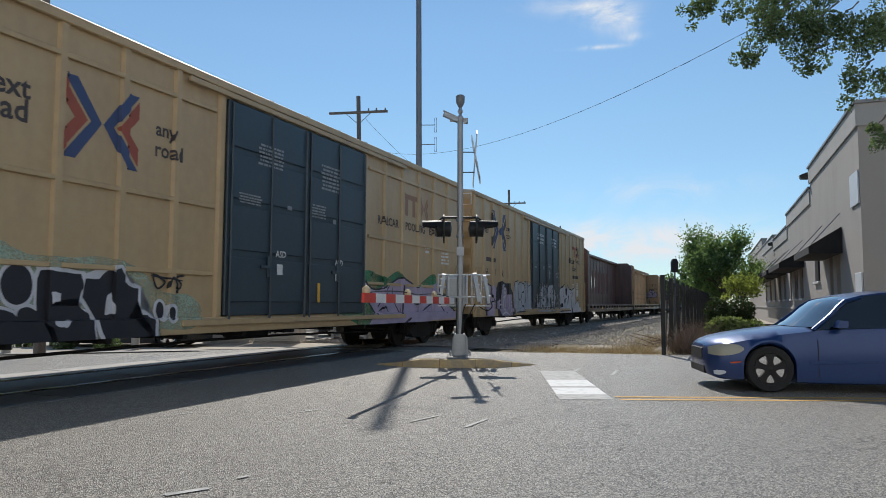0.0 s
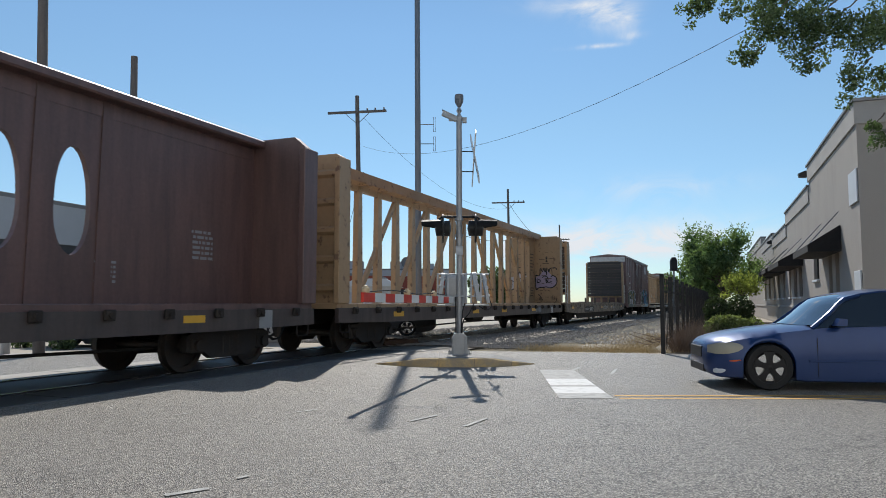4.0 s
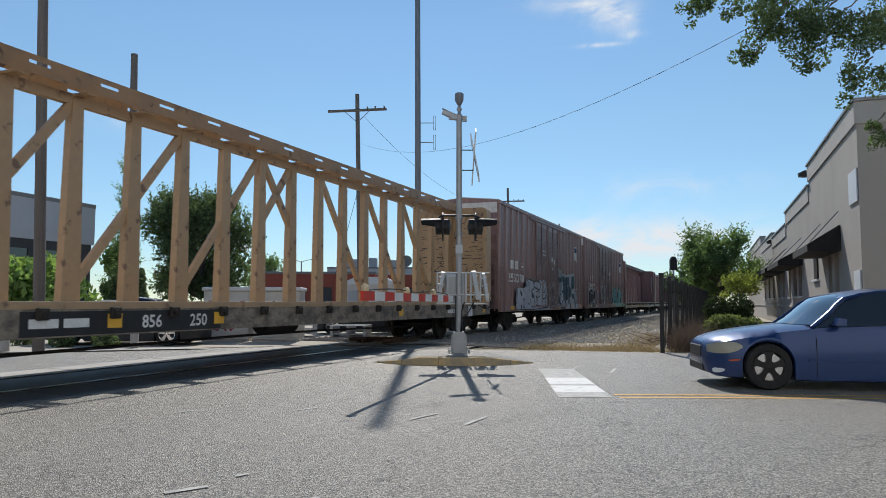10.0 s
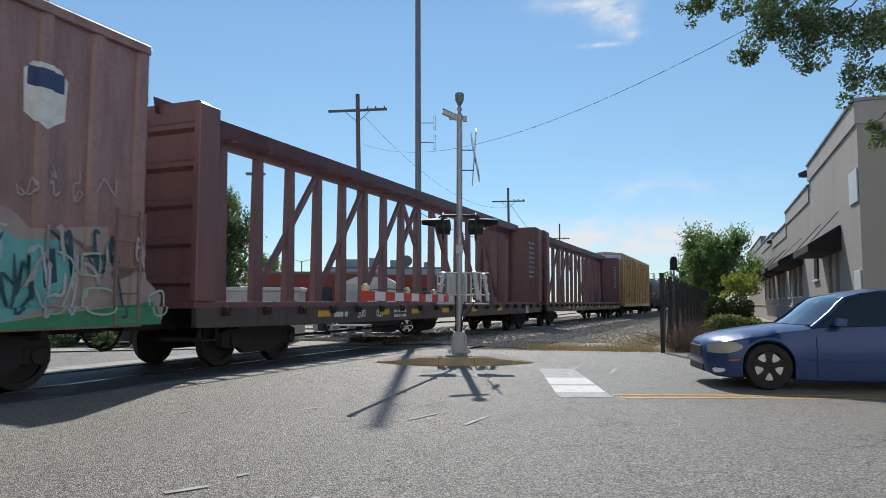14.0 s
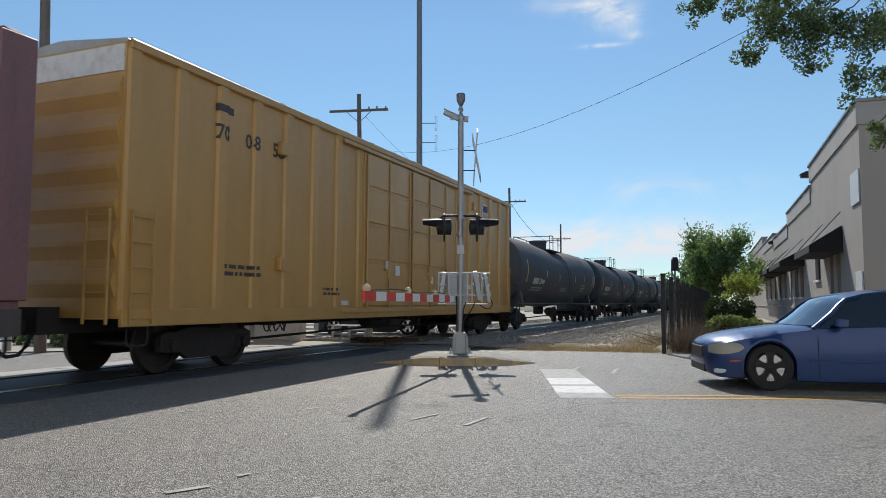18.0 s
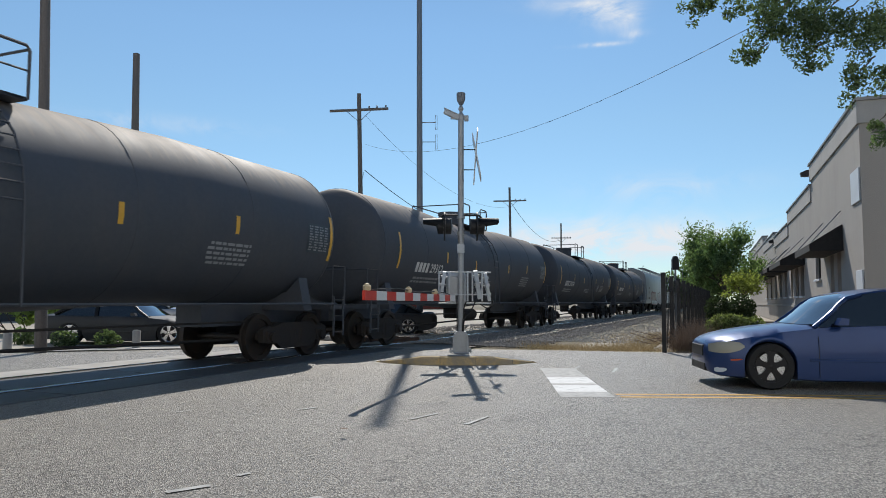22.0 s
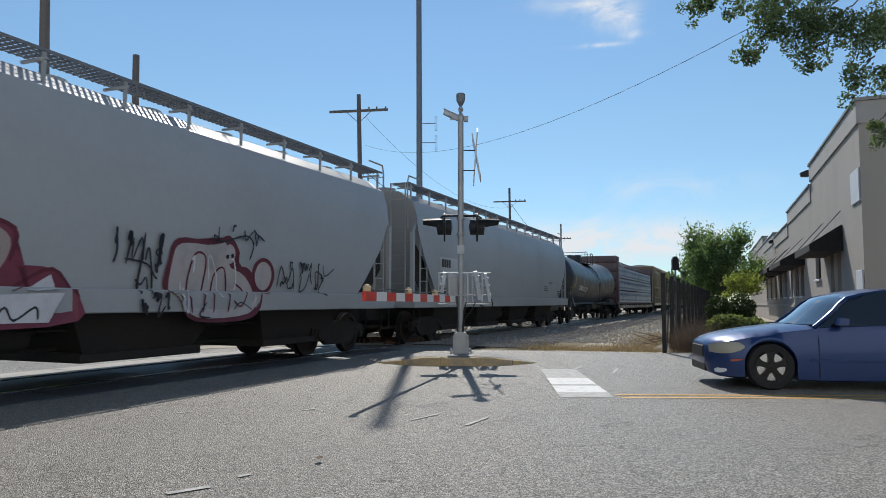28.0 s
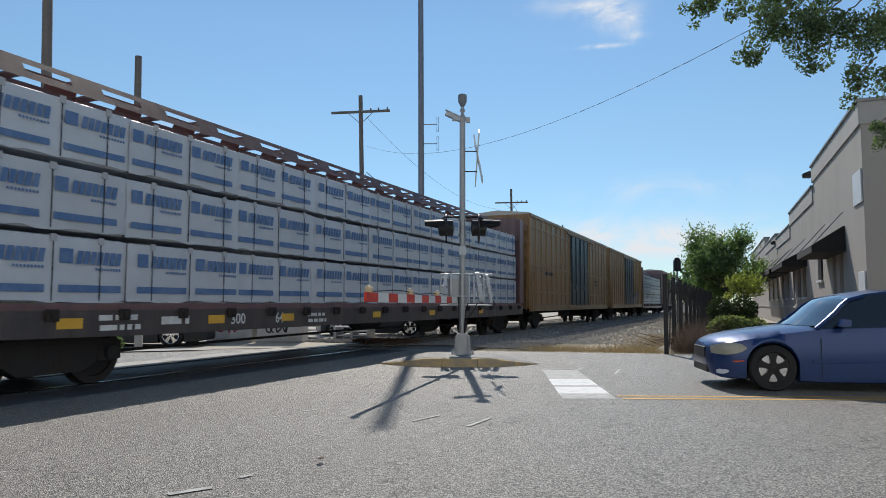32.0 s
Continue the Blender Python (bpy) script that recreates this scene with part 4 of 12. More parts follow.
def signal_head(root, side):
    """One flasher seen edge-on: a black round backing, hoods both ways."""
    bm = bmesh.new()
    x = 0.34 * side
    revolve(bm, [(0.02, -0.02), (0.30, -0.016), (0.305, 0.0), (0.30, 0.016), (0.02, 0.02)], 24, "x", (x, 0, 0))
    b = part("backing_disc", bm, MATT_BLACK, root, "round black backing plate", True, at=Matrix.Translation((0, 0, 2.62)))
    for k in (-1, 1):
        bm = bmesh.new()
        revolve(bm, [(0.16, k * 0.02), (0.165, k * 0.14), (0.02, k * 0.17)] if k > 0 else [(0.02, k * 0.17), (0.165, k * 0.14), (0.16, k * 0.02)], 16, "x", (x, 0, 0))
        part("lamp_housing", bm, MATT_BLACK, b, smooth=True)
    bm = bmesh.new()
    for k in ((side,)):
        n = 12
        rings = []
        for j, (dx, r) in enumerate(((0.02, 0.17), (0.45, 0.17))):
            rings.append([(x + k * dx, r * math.cos(t), 0.02 + r * math.sin(t) - 0.015 * j) for t in (math.pi * i / n - 0.15 + 0.3 * i / n for i in range(n + 1))])
        rings[1] = [(px, py * 0.75, max(pz, 0.06)) for px, py, pz in rings[1]]
        va, vb = [bm.verts.new(c) for c in rings[0]], [bm.verts.new(c) for c in rings[1]]
        for i in range(n):
            bm.faces.new((va[i], va[i + 1], vb[i + 1], vb[i]))
        bmesh.ops.solidify(bm, geom=bm.faces[:], thickness=0.012)
    part("hood", bm, MATT_BLACK, b, "long black visor", True)
    return b


def mast():
    root = thing("crossing_signal", "galvanised crossing signal mast with black flashers", "crossing signal", at=Matrix.Translation((0.345, 14.7, 0.15)))
    bm = bmesh.new()
    tube(bm, (0, 0, 0.25), (0, 0, 4.98), 0.064, 0.060, 16)
    part("pole", bm, STEEL_GALV, root, smooth=True)
    bm = bmesh.new()
    box(bm, -0.23, 0.23, -0.23, 0.23, -0.02, 0.02, 0.006)
    prism(bm, [(-0.17, 0.02), (0.17, 0.02), (0.15, 0.36), (0.10, 0.44), (-0.10, 0.44), (-0.15, 0.36)], "y", -0.15, 0.15)
    for x in (-0.12, 0.12):
        box(bm, x - 0.02, x + 0.02, -0.19, -0.15, 0.02, 0.40, 0.006)
    part("base_casting", bm, STEEL_GALV, root, "cast metal foot of the mast")
    me = None
    for x in (-0.2, 0.2):
        for y in (-0.2, 0.2):
            if me is None:
                bm = bmesh.new()
                tube(bm, (0, 0, 0.0), (0, 0, 0.09), 0.016, seg=8)
                tube(bm, (0, 0, 0.03), (0, 0, 0.055), 0.032, seg=6)
                me = to_mesh("anchor_bolt", bm, STEEL_GALV)
            part("anchor_bolt", me, None, root, at=Matrix.Translation((x, y, 0.0)))
    for z in (2.44, 2.78):
        bm = bmesh.new()
        revolve(bm, [(0.066, z), (0.085, z), (0.085, z + 0.06), (0.066, z + 0.06)], 16)
        part("clamp_collar", bm, STEEL_GALV, root)
    bm = bmesh.new()
    pipe(bm, [(-0.42, 0, 2.62), (-0.42, 0, 2.82), (-0.36, 0, 2.86), (0.36, 0, 2.86), (0.42, 0, 2.82), (0.42, 0, 2.62)], 0.024, 8)
    part("cross_arm", bm, MATT_BLACK, root, "black bracket that carries the flashers", True)
    for s in (-1, 1):
        signal_head(root, s)
    # a pair of conduits, a plate and a strap
    bm = bmesh.new()
    pipe(bm, [(0.03, -0.075, 0.35), (0.06, -0.09, 0.9), (0.11, -0.08, 1.05)], 0.013, 6)
    pipe(bm, [(-0.075, -0.03, 0.4), (-0.08, -0.04, 1.2)], 0.012, 6)
    part("conduit", bm, MATT_BLACK, root)
    bm = bmesh.new()
    box(bm, -0.075, 0.075, -0.078, -0.066, 2.06, 2.24)
    part("id_plate", bm, ALU, root)
    # top: bell-shaped siren, camera arm
    bm = bmesh.new()
    revolve(bm, [(0.03, 5.20), (0.05, 5.23), (0.09, 5.31), (0.095, 5.45), (0.08, 5.47), (0.0101, 5.475)], 16)
    part("siren", bm, STEELPOLE, root, "dark round sounder on the mast top", True)
    bm = bmesh.new()
    revolve(bm, [(0.064, 4.9), (0.075, 4.98), (0.05, 5.02), (0.028, 5.06), (0.06, 5.12), (0.028, 5.2)], 14)
    part("swivel", bm, STEEL_GALV, root, smooth=True)
    bm = bmesh.new()
    box(bm, -0.22, 0.15, -0.02, 0.02, 4.90, 4.95, 0.006)
    part("camera_bracket", bm, STEEL_GALV, root)
    bm = bmesh.new()
    box(bm, -0.17, 0.17, -0.05, 0.05, -0.05, 0.05, 0.012)
    cam_body = part("camera_housing", bm, ALU, root, "grey box camera on an arm", at=Matrix.Translation((-0.2, 0, 5.0)) @ pose(0, 0, 0, 0, 25, 0))
    bm = bmesh.new()
    box(bm, -0.2, 0.16, -0.06, 0.06, 0.052, 0.062)
    part("sun_shield", bm, ALU, cam_body)
    bm = bmesh.new()
    box(bm, 0.07, 0.16, -0.03, 0.03, 4.86, 4.98, 0.006)
    part("bracket_end", bm, STEEL_GALV, root)
    # signs seen edge-on on the right of the mast
    for z, l, tl in ((4.05, 0.72, 4), (3.62, 0.62, -5)):
        bm = bmesh.new()
        tube(bm, (0.06, 0, z + 0.2), (0.3, 0, z + 0.2), 0.012, seg=6)
        part("sign_arm", bm, MATT_BLACK, root)
    for tl in (3, -8):
        bm = bmesh.new()
        box(bm, -0.011, 0.011, -0.12, 0.12, -0.6, 0.6)
        part("crossbuck_blade", bm, ARM_WHITE, root, "white crossing blade seen edge-on", at=Matrix.Translation((0.31 + 0.02 * (tl < 0), 0, 4.1)) @ pose(0, 0, 0, 32 if tl > 0 else -32, tl, 0))
    # gate machine behind the mast, counterweight plates on both sides of it
    bm = bmesh.new()
    box(bm, -0.30, 0.12, 0.10, 0.42, 1.02, 1.66, 0.04)
    m1 = part("gate_machine", bm, ALU, root, "silver gate drive box")
    bm = bmesh.new()
    box(bm, -0.25, 0.07, 0.085, 0.10, 1.10, 1.58, 0.006)
    part("machine_door", bm, STEEL_GALV, m1)
    for x, w, tip, up in ((-0.37, 0.035, 8, 1.42), (0.34, 0.04, -9, 1.44), (0.54, 0.03, -9, 1.40)):
        bm = bmesh.new()
        prism(bm, [(-0.16, -0.34), (0.10, -0.30), (0.20, -0.08), (0.18, 0.16), (0.02, 0.27), (-0.14, 0.24), (-0.22, 0.0)], "x", -w, w)
        plate = part("counterweight", bm, ALU, root, "rounded steel counterweight plate", at=pose(x, -0.02, up, 0, tip, 0))
        for z in (-0.2, -0.02, 0.14):
            bm = bmesh.new()
            tube(bm, (-w - 0.03, 0.0, z), (w + 0.03, 0.0, z), 0.03, seg=8)
            part("bolt", bm, STEEL_GALV, plate)
    for z, y in ((1.20, -0.06), (1.66, -0.04), (1.02, 0.0)):
        bm = bmesh.new()
        tube(bm, (-0.46, y, z), (0.62, y, z), 0.015, seg=8)
        part("cross_bar", bm, ALU, root)
    for x in (-0.45, -0.24, 0.14, 0.24, 0.44):
        bm = bmesh.new()
        box(bm, x - 0.018, x + 0.018, -0.11, -0.07, 1.06, 1.68, 0.004)
        part("clevis_bar", bm, ALU, root)
    for pts in ([(0.30, -0.05, 1.05), (0.20, -0.14, 0.86), (0.08, -0.12, 0.70), (0.05, -0.09, 0.42)], [(0.58, -0.03, 1.20), (0.66, -0.06, 1.02), (0.56, -0.1, 0.92), (0.4, -0.08, 1.0)]):
        bm = bmesh.new()
        pipe(bm, rounded_path(pts), 0.012, 6)
        part("hose", bm, CABLE, root, "looped black cable")
    return root


mast()


def gate_arm():
    a, b = Vector((0.2, 14.3, 1.27)), Vector((-1.017, 8.95, 1.285))
    d = b - a
    rot = math.degrees(math.atan2(d.y, d.x))
    root = thing("gate_arm", "lowered crossing gate arm with red and white stripes", "gate arm", at=Matrix.Translation(a) @ pose(0, 0, 0, 0, 0, rot))
    l = math.hypot(d.x, d.y)
    rise = (b.z - a.z) / l
    n = 12
    ends = [l * i / n for i in range(n + 1)]
    for i in range(n):
        bm = bmesh.new()
        x0, x1 = ends[i], ends[i + 1]
        h0, h1 = 0.062, 0.062
        z0, z1 = x0 * rise, x1 * rise
        vs = [bm.verts.new(c) for c in ((x0, -0.02, z0 - h0), (x1, -0.02, z1 - h1), (x1, 0.02, z1 - h1), (x0, 0.02, z0 - h0), (x0, -0.02, z0 + h0), (x1, -0.02, z1 + h1), (x1, 0.02, z1 + h1), (x0, 0.02, z0 + h0))]
        for q in ((3, 2, 1, 0), (4, 5, 6, 7), (0, 1, 5, 4), (1, 2, 6, 5), (2, 3, 7, 6), (3, 0, 4, 7)):
            bm.faces.new([vs[k] for k in q])
        part("stripe", bm, ARM_RED if i % 2 else ARM_WHITE, root)
    for x in (l - 0.12, l * 0.62, l * 0.30):
        bm = bmesh.new()
        revolve(bm, [(0.045, 0.06), (0.055, 0.08), (0.055, 0.12), (0.04, 0.135)], 12, "z", (x, 0, x * rise))
        lamp = part("gate_lamp", bm, LAMP_AMBER, root, "small cream-coloured gate lamp", True)
        bm = bmesh.new()
        revolve(bm, [(0.03, 0.135), (0.032, 0.15), (0.01, 0.155)], 10, "z", (x, 0, x * rise))
        part("lamp_cap", bm, LAMP_AMBER, lamp)
    bm = bmesh.new()
    pts = []
    for i in range(25):
        u = i / 24
        x = l * (0.08 + 0.9 * u)
        pts.append((x, 0.0, x * rise + 0.075 + 0.035 * abs(math.sin(u * 6.5))))
    pipe(bm, pts, 0.009, 5)
    part("lamp_cable", bm, CABLE, root)
    return root


gate_arm()

# ---------------------------------------------------------------- poles and wires


def pole(name, label, x, y, h, r, material, lean=0.0, arm=None):
    root = thing(name, label, "utility pole", at=Matrix.Translation((x, y, 0)) @ pose(0, 0, 0, 0, lean, 0))
    bm = bmesh.new()
    tube(bm, (0, 0, -0.3), (0, 0, h), r * 1.15, r * 0.85, 14)
    part("shaft", bm, material, root, smooth=True)
    if arm:
        z, half, turn = arm
        bm = bmesh.new()
        box(bm, -half, half, -0.06, 0.06, z - 0.06, z + 0.06, 0.01)
        ca = part("crossarm", bm, material, root, at=pose(0, -0.12, 0, 0, 0, turn))
        bm = bmesh.new()
        for s in (-1, 1):
            tube(bm, (s * 0.05, 0, z - 0.6), (s * 0.65, 0, z - 0.05), 0.018, seg=6)
        part("brace", bm, STEELPOLE, root, at=pose(0, -0.12, 0, 0, 0, turn))
        for u in (0.35, 0.62, 0.92):
            bm = bmesh.new()
            revolve(bm, [(0.02, z + 0.06), (0.05, z + 0.1), (0.03, z + 0.14), (0.05, z + 0.18), (0.02, z + 0.2)], 8, "z", (u * half, 0, 0))
            part("insulator", bm, STEELPOLE, ca)
    return root


pole("utility_pole", "bare dark wooden pole leaning slightly", -9.3, 16.4, 14.0, 0.115, WOODPOLE, -1.8)
pole("utility_pole", "cut-off dark wooden pole without crossarm", -12.9, 29.3, 11.65, 0.16, WOODPOLE, -1.0)
pole("utility_pole", "dark wooden pole with one crossarm", -4.2, 36.5, 12.1, 0.125, WOODPOLE, -1.5, (11.2, 1.55, -4))
pole("utility_pole", "dark wooden pole with one crossarm", 6.35, 66.5, 12.0, 0.12, WOODPOLE, -0.8, (10.7, 1.55, -4))
pole("utility_pole", "dark wooden pole with one crossarm", 16.6, 100.0, 12.3, 0.12, WOODPOLE, 0, (10.2, 1.4, -4))


def antenna_pole():
    root = pole("antenna_pole", "tall slim grey steel antenna pole", -0.90, 26.5, 18.6, 0.108, STEELPOLE, -0.4)
    for z in (17.2, 8.0, 7.25):
        bm = bmesh.new()
        tube(bm, (0.1, 0, z), (0.62, 0, z), 0.016, seg=6)
        part("antenna_arm", bm, STEELPOLE, root)
        bm = bmesh.new()
        pipe(bm, [(0.6, 0, z - 0.28), (0.6, 0, z + 0.28), (0.67, 0, z + 0.28), (0.67, 0, z - 0.28), (0.6, 0, z - 0.28)], 0.011, 5)
        part("dipole_loop", bm, STEELPOLE, root, "looped dipole antenna")


antenna_pole()


def wire(name, label, p, q, sag, r, twist=False):
    bm = bmesh.new()
    p, q = Vector(p), Vector(q)
    n = 40
    pts = [p.lerp(q, i / n) - Vector((0, 0, sag * 4 * (i / n) * (1 - i / n))) for i in range(n + 1)]
    pipe(bm, pts, r, 5)
    if twist:
        pts2 = []
        for i in range(n * 6 + 1):
            u = i / (n * 6)
            a = u * 240
            c = p.lerp(q, u) - Vector((0, 0, sag * 4 * u * (1 - u)))
            pts2.append(c + Vector((math.cos(a) * r * 1.2, 0, math.sin(a) * r * 1.2)))
        pipe(bm, pts2, r * 0.7, 4)
    return solo(name, bm, CABLE, label, "cable", at=None)


wire("overhead_cable", "twisted black service cable sagging between poles", (-4.15, 36.4, 9.38), (7.2, 9.0, 6.65), 1.57, 0.005, True)
wire("overhead_wire", "thin black wire along the railway poles", (-4.15, 36.4, 10.9), (6.35, 66.5, 10.2), 1.6, 0.008)
wire("overhead_wire", "thin black wire along the railway poles", (-4.15, 36.4, 8.0), (6.35, 66.5, 7.2), 1.3, 0.02)
wire("overhead_wire", "thin black wire along the railway poles", (6.35, 66.5, 10.5), (16.6, 100.0, 10.0), 1.5, 0.02)
wire("overhead_wire", "thin black wire along the railway poles", (6.35, 66.5, 7.2), (16.6, 100.0, 7.0), 1.3, 0.02)
wire("guy_wire", "thin steel guy wire from pole to ground", (-4.2, 36.4, 7.9), (-5.9, 34.5, 0.1), 0.2, 0.012)

# ---------------------------------------------------------------- cars


def sedan(label, at, paint, turn=0.0, zs=1.0, detail=True, rim=None, group=""):
    """A four-door saloon: nose at x = 0, pointing to -x; its near side is y < 0."""
    root = thing("car", label, "car", group, at=Matrix.Translation(at) @ pose(0, 0, 0, 0, 0, turn))
    X = [0.0, 0.04, 0.12, 0.25, 0.5, 0.9, 1.3, 1.5, 2.2, 3.1, 3.7, 4.1, 4.34, 4.45, 4.49]
    T = [0.57, 0.64, 0.69, 0.735, 0.795, 0.855, 0.90, 0.935, 0.945, 0.955, 0.975, 0.98, 0.95, 0.85, 0.72]
    S = [0.52, 0.56, 0.615, 0.655, 0.71, 0.785, 0.835, 0.86, 0.885, 0.90, 0.91, 0.905, 0.87, 0.76, 0.66]
    W = [0.40, 0.56, 0.68, 0.765, 0.825, 0.855, 0.86, 0.86, 0.86, 0.86, 0.855, 0.84, 0.79, 0.70, 0.60]
    B = [0.27, 0.21, 0.17, 0.155, 0.15, 0.14, 0.125, 0.12, 0.12, 0.12, 0.14, 0.18, 0.25, 0.32, 0.40]
    axles, R = (0.79, 3.46), 0.345

    def at_x(x):
        return [float(np.interp(x, X, q)) for q in (T, S, W, B)]

    def low(x):
        b = at_x(x)[3]
        for a in axles:
            if abs(x - a) < R:
                b = max(b, 0.315 + math.sqrt(R * R - (x - a) ** 2) * 0.98)
        return b

    def section(x):
        t, s, w, b = at_x(x)
        lo = low(x)
        m = 0.5 * (b + s)
        zs_ = [lo, lo + 0.02, max(m - 0.08, lo + 0.04), max(m + 0.06, lo + 0.06), max(s - 0.1, lo + 0.08), max(s, lo + 0.1)]
        ws = [w - 0.05, w - 0.012, w, w * 0.998, w * 0.985, w * 0.94]
        pts = [(-0.0, lo)] + list(zip(ws, zs_)) + [(w * 0.72, s + (t - s) * 0.75), (0.0, t)]
        return pts
    xs = sorted(set([round(v, 3) for v in np.linspace(0, 4.49, 34)] + [0.02, 0.04, 0.08, 4.47] + [round(a + R * math.cos(k * math.pi / 12), 3) for a in axles for k in range(13)]))
    bm = bmesh.new()
    rows = []
    for x in xs:
        sec = section(x)
        left = [bm.verts.new((x, -y, z * zs)) for y, z in sec]
        right = [left[0]] + [bm.verts.new((x, y, z * zs)) for y, z in sec[1:-1]] + [left[-1]]
        rows.append((left, right))
    for (l0, r0), (l1, r1) in zip(rows, rows[1:]):
        for a, b in ((l0, l1), (r0, r1)):
            for i in range(len(a) - 1):
                q = [a[i], a[i + 1], b[i + 1], b[i]]
                bm.faces.new(q)
    for l, r in (rows[0], rows[-1]):
        bm.faces.new(l + r[-2:0:-1])
    bmesh.ops.recalc_face_normals(bm, faces=bm.faces[:])
    body = part("body", bm, paint, root, smooth=True)
    # greenhouse: glass, roof, pillars
    gx = [1.42, 1.54, 1.65, 1.75, 1.86, 2.08, 2.4, 2.75, 3.05, 3.35, 3.62, 3.90]
    gz = [0.905, 0.98, 1.075, 1.18, 1.28, 1.35, 1.395, 1.405, 1.375, 1.275, 1.13, 0.985]
    swell = [0.16, 0.15, 0.13, 0.11, 0.09, 0.05, 0.02, 0.0, 0.0, -0.03, -0.06, -0.08]   # screens bow outwards in plan
    bm = bmesh.new()
    rows = []
    for x, z, bow in zip(gx, gz, swell):
        t, s, w, b = at_x(x)
        u = (z - 0.9) / 0.5
        top = w * 0.9 - 0.22 * u
        pts = [(-w * 0.93, s - 0.02), (-(w * 0.93 * 0.45 + top * 0.55), s + (z - s) * 0.55), (-top, z - 0.035 * u), (-top * 0.6, z - 0.008), (0, z)]
        pts += [(-y, q) for y, q in pts[-2::-1]]
        rows.append([bm.verts.new((x - bow * (1 - (y / pts[0][0]) ** 2), y, q * zs)) for y, q in pts])
    for a, b in zip(rows, rows[1:]):
        for i in range(len(a) - 1):
            bm.faces.new((a[i], a[i + 1], b[i + 1], b[i]))
    bmesh.ops.recalc_face_normals(bm, faces=bm.faces[:])
    part("window_glass", bm, GLASS, root, "dark tinted glass", True)
    bm = bmesh.new()
    rows = []
    for x, z in list(zip(gx, gz))[3:10]:
        t, s, w, b = at_x(x)
        u = (z - 0.9) / 0.5
        top = w * 0.9 - 0.22 * u
        rows.append([bm.verts.new((x, y, (q + 0.008) * zs)) for y, q in ((-top - 0.006, z - 0.06), (-top * 0.97, z - 0.02 * u), (-top * 0.6, z), (0, z + 0.008), (top * 0.6, z), (top * 0.97, z - 0.02 * u), (top + 0.006, z - 0.06))])
    rows = rows[1:]
    for a, b in zip(rows, rows[1:]):
        for i in range(len(a) - 1):
            bm.faces.new((a[i], a[i + 1], b[i + 1], b[i]))
    part("roof", bm, paint, root, smooth=True)
    for s_ in (-1, 1):
        for k, path in enumerate((((1.38, 0.80, 0.86), (1.54, 0.765, 0.985), (1.66, 0.725, 1.08), (1.76, 0.685, 1.18), (1.88, 0.625, 1.262), (2.1, 0.585, 1.315)), ((3.90, 0.79, 0.97), (3.64, 0.71, 1.14), (3.38, 0.63, 1.28), (3.1, 0.58, 1.36)))):
            bm = bmesh.new()
            pipe(bm, [(x, s_ * y, z * zs) for x, y, z in path], 0.032, 6)
            part("pillar", bm, paint, root)
        bm = bmesh.new()
        prism(bm, [(2.72, 0.88 * zs), (2.82, 0.88 * zs), (2.86, 1.35 * zs), (2.78, 1.35 * zs)], "y", s_ * 0.72 - 0.1, s_ * 0.72 + 0.02)
        for v in bm.verts:
            u = (v.co.z / zs - 0.88) / 0.47
            v.co.y = s_ * (0.815 - 0.20 * u) + (0.01 if s_ > 0 else -0.01)
        part("door_pillar", bm, MATT_BLACK, root)
        bm = bmesh.new()
        prism(bm, [(1.62, 0.90 * zs), (1.76, 0.90 * zs), (1.77, 0.99 * zs), (1.67, 1.0 * zs)], "y", s_ * 0.86, s_ * 1.0)
        part("door_mirror", bm, paint, root)
        # shut lines and sill trim
        for x in (1.42, 2.62, 3.55):
            bm = bmesh.new()
            t, sh, w, b = at_x(x)
            box(bm, x - 0.003, x + 0.003, s_ * (w + 0.001) - 0.004, s_ * (w + 0.001) + 0.004, (low(x) + 0.07) * zs, (sh - 0.12) * zs)
            part("door_gap", bm, MATT_BLACK, root)
        bm = bmesh.new()
        box(bm, 1.3, 3.05, s_ * 0.862 - 0.012, s_ * 0.862 + 0.012, 0.395 * zs, 0.43 * zs, 0.005)
        part("side_moulding", bm, paint, root)
    # lamps on the front corner
    for s_ in (-1, 1):
        def patch(name, x0, x1, za, zb, mat, lab, lift=0.012):
            bm = bmesh.new()
            n = 7
            rr = []
            for i in range(n + 1):
                x = x0 + (x1 - x0) * i / n
                t, sh, w, b = at_x(x)
                taper = math.sin(math.pi * min(1, (i + 0.8) / (n + 0.8))) ** 0.4
                zc = za + (zb - za) * 0.5 + 0.10 * (x - x0)
                hh = (zb - za) * 0.5 * max(taper, 0.25)
                rr.append([bm.verts.new((x, s_ * (w * k + lift), (zc + dz * hh) * zs)) for k, dz in ((1.0, -1), (0.995, -0.3), (0.985, 0.4), (0.955, 1))])
            for a, b in zip(rr, rr[1:]):
                for i in range(3):
                    bm.faces.new((a[i], a[i + 1], b[i + 1], b[i]))
            return part(name, bm, mat, root, lab, True)
        if detail:
            patch("headlamp", 0.03, 0.45, 0.475, 0.635, LAMPGLASS, "hazy wrapped headlamp")
            patch("fog_lamp", 0.08, 0.22, 0.215, 0.29, WHITEBOARD, "small fog lamp", 0.014)
            patch("side_marker", 0.27, 0.42, 0.385, 0.415, AMBERGLASS, "orange side marker", 0.013)
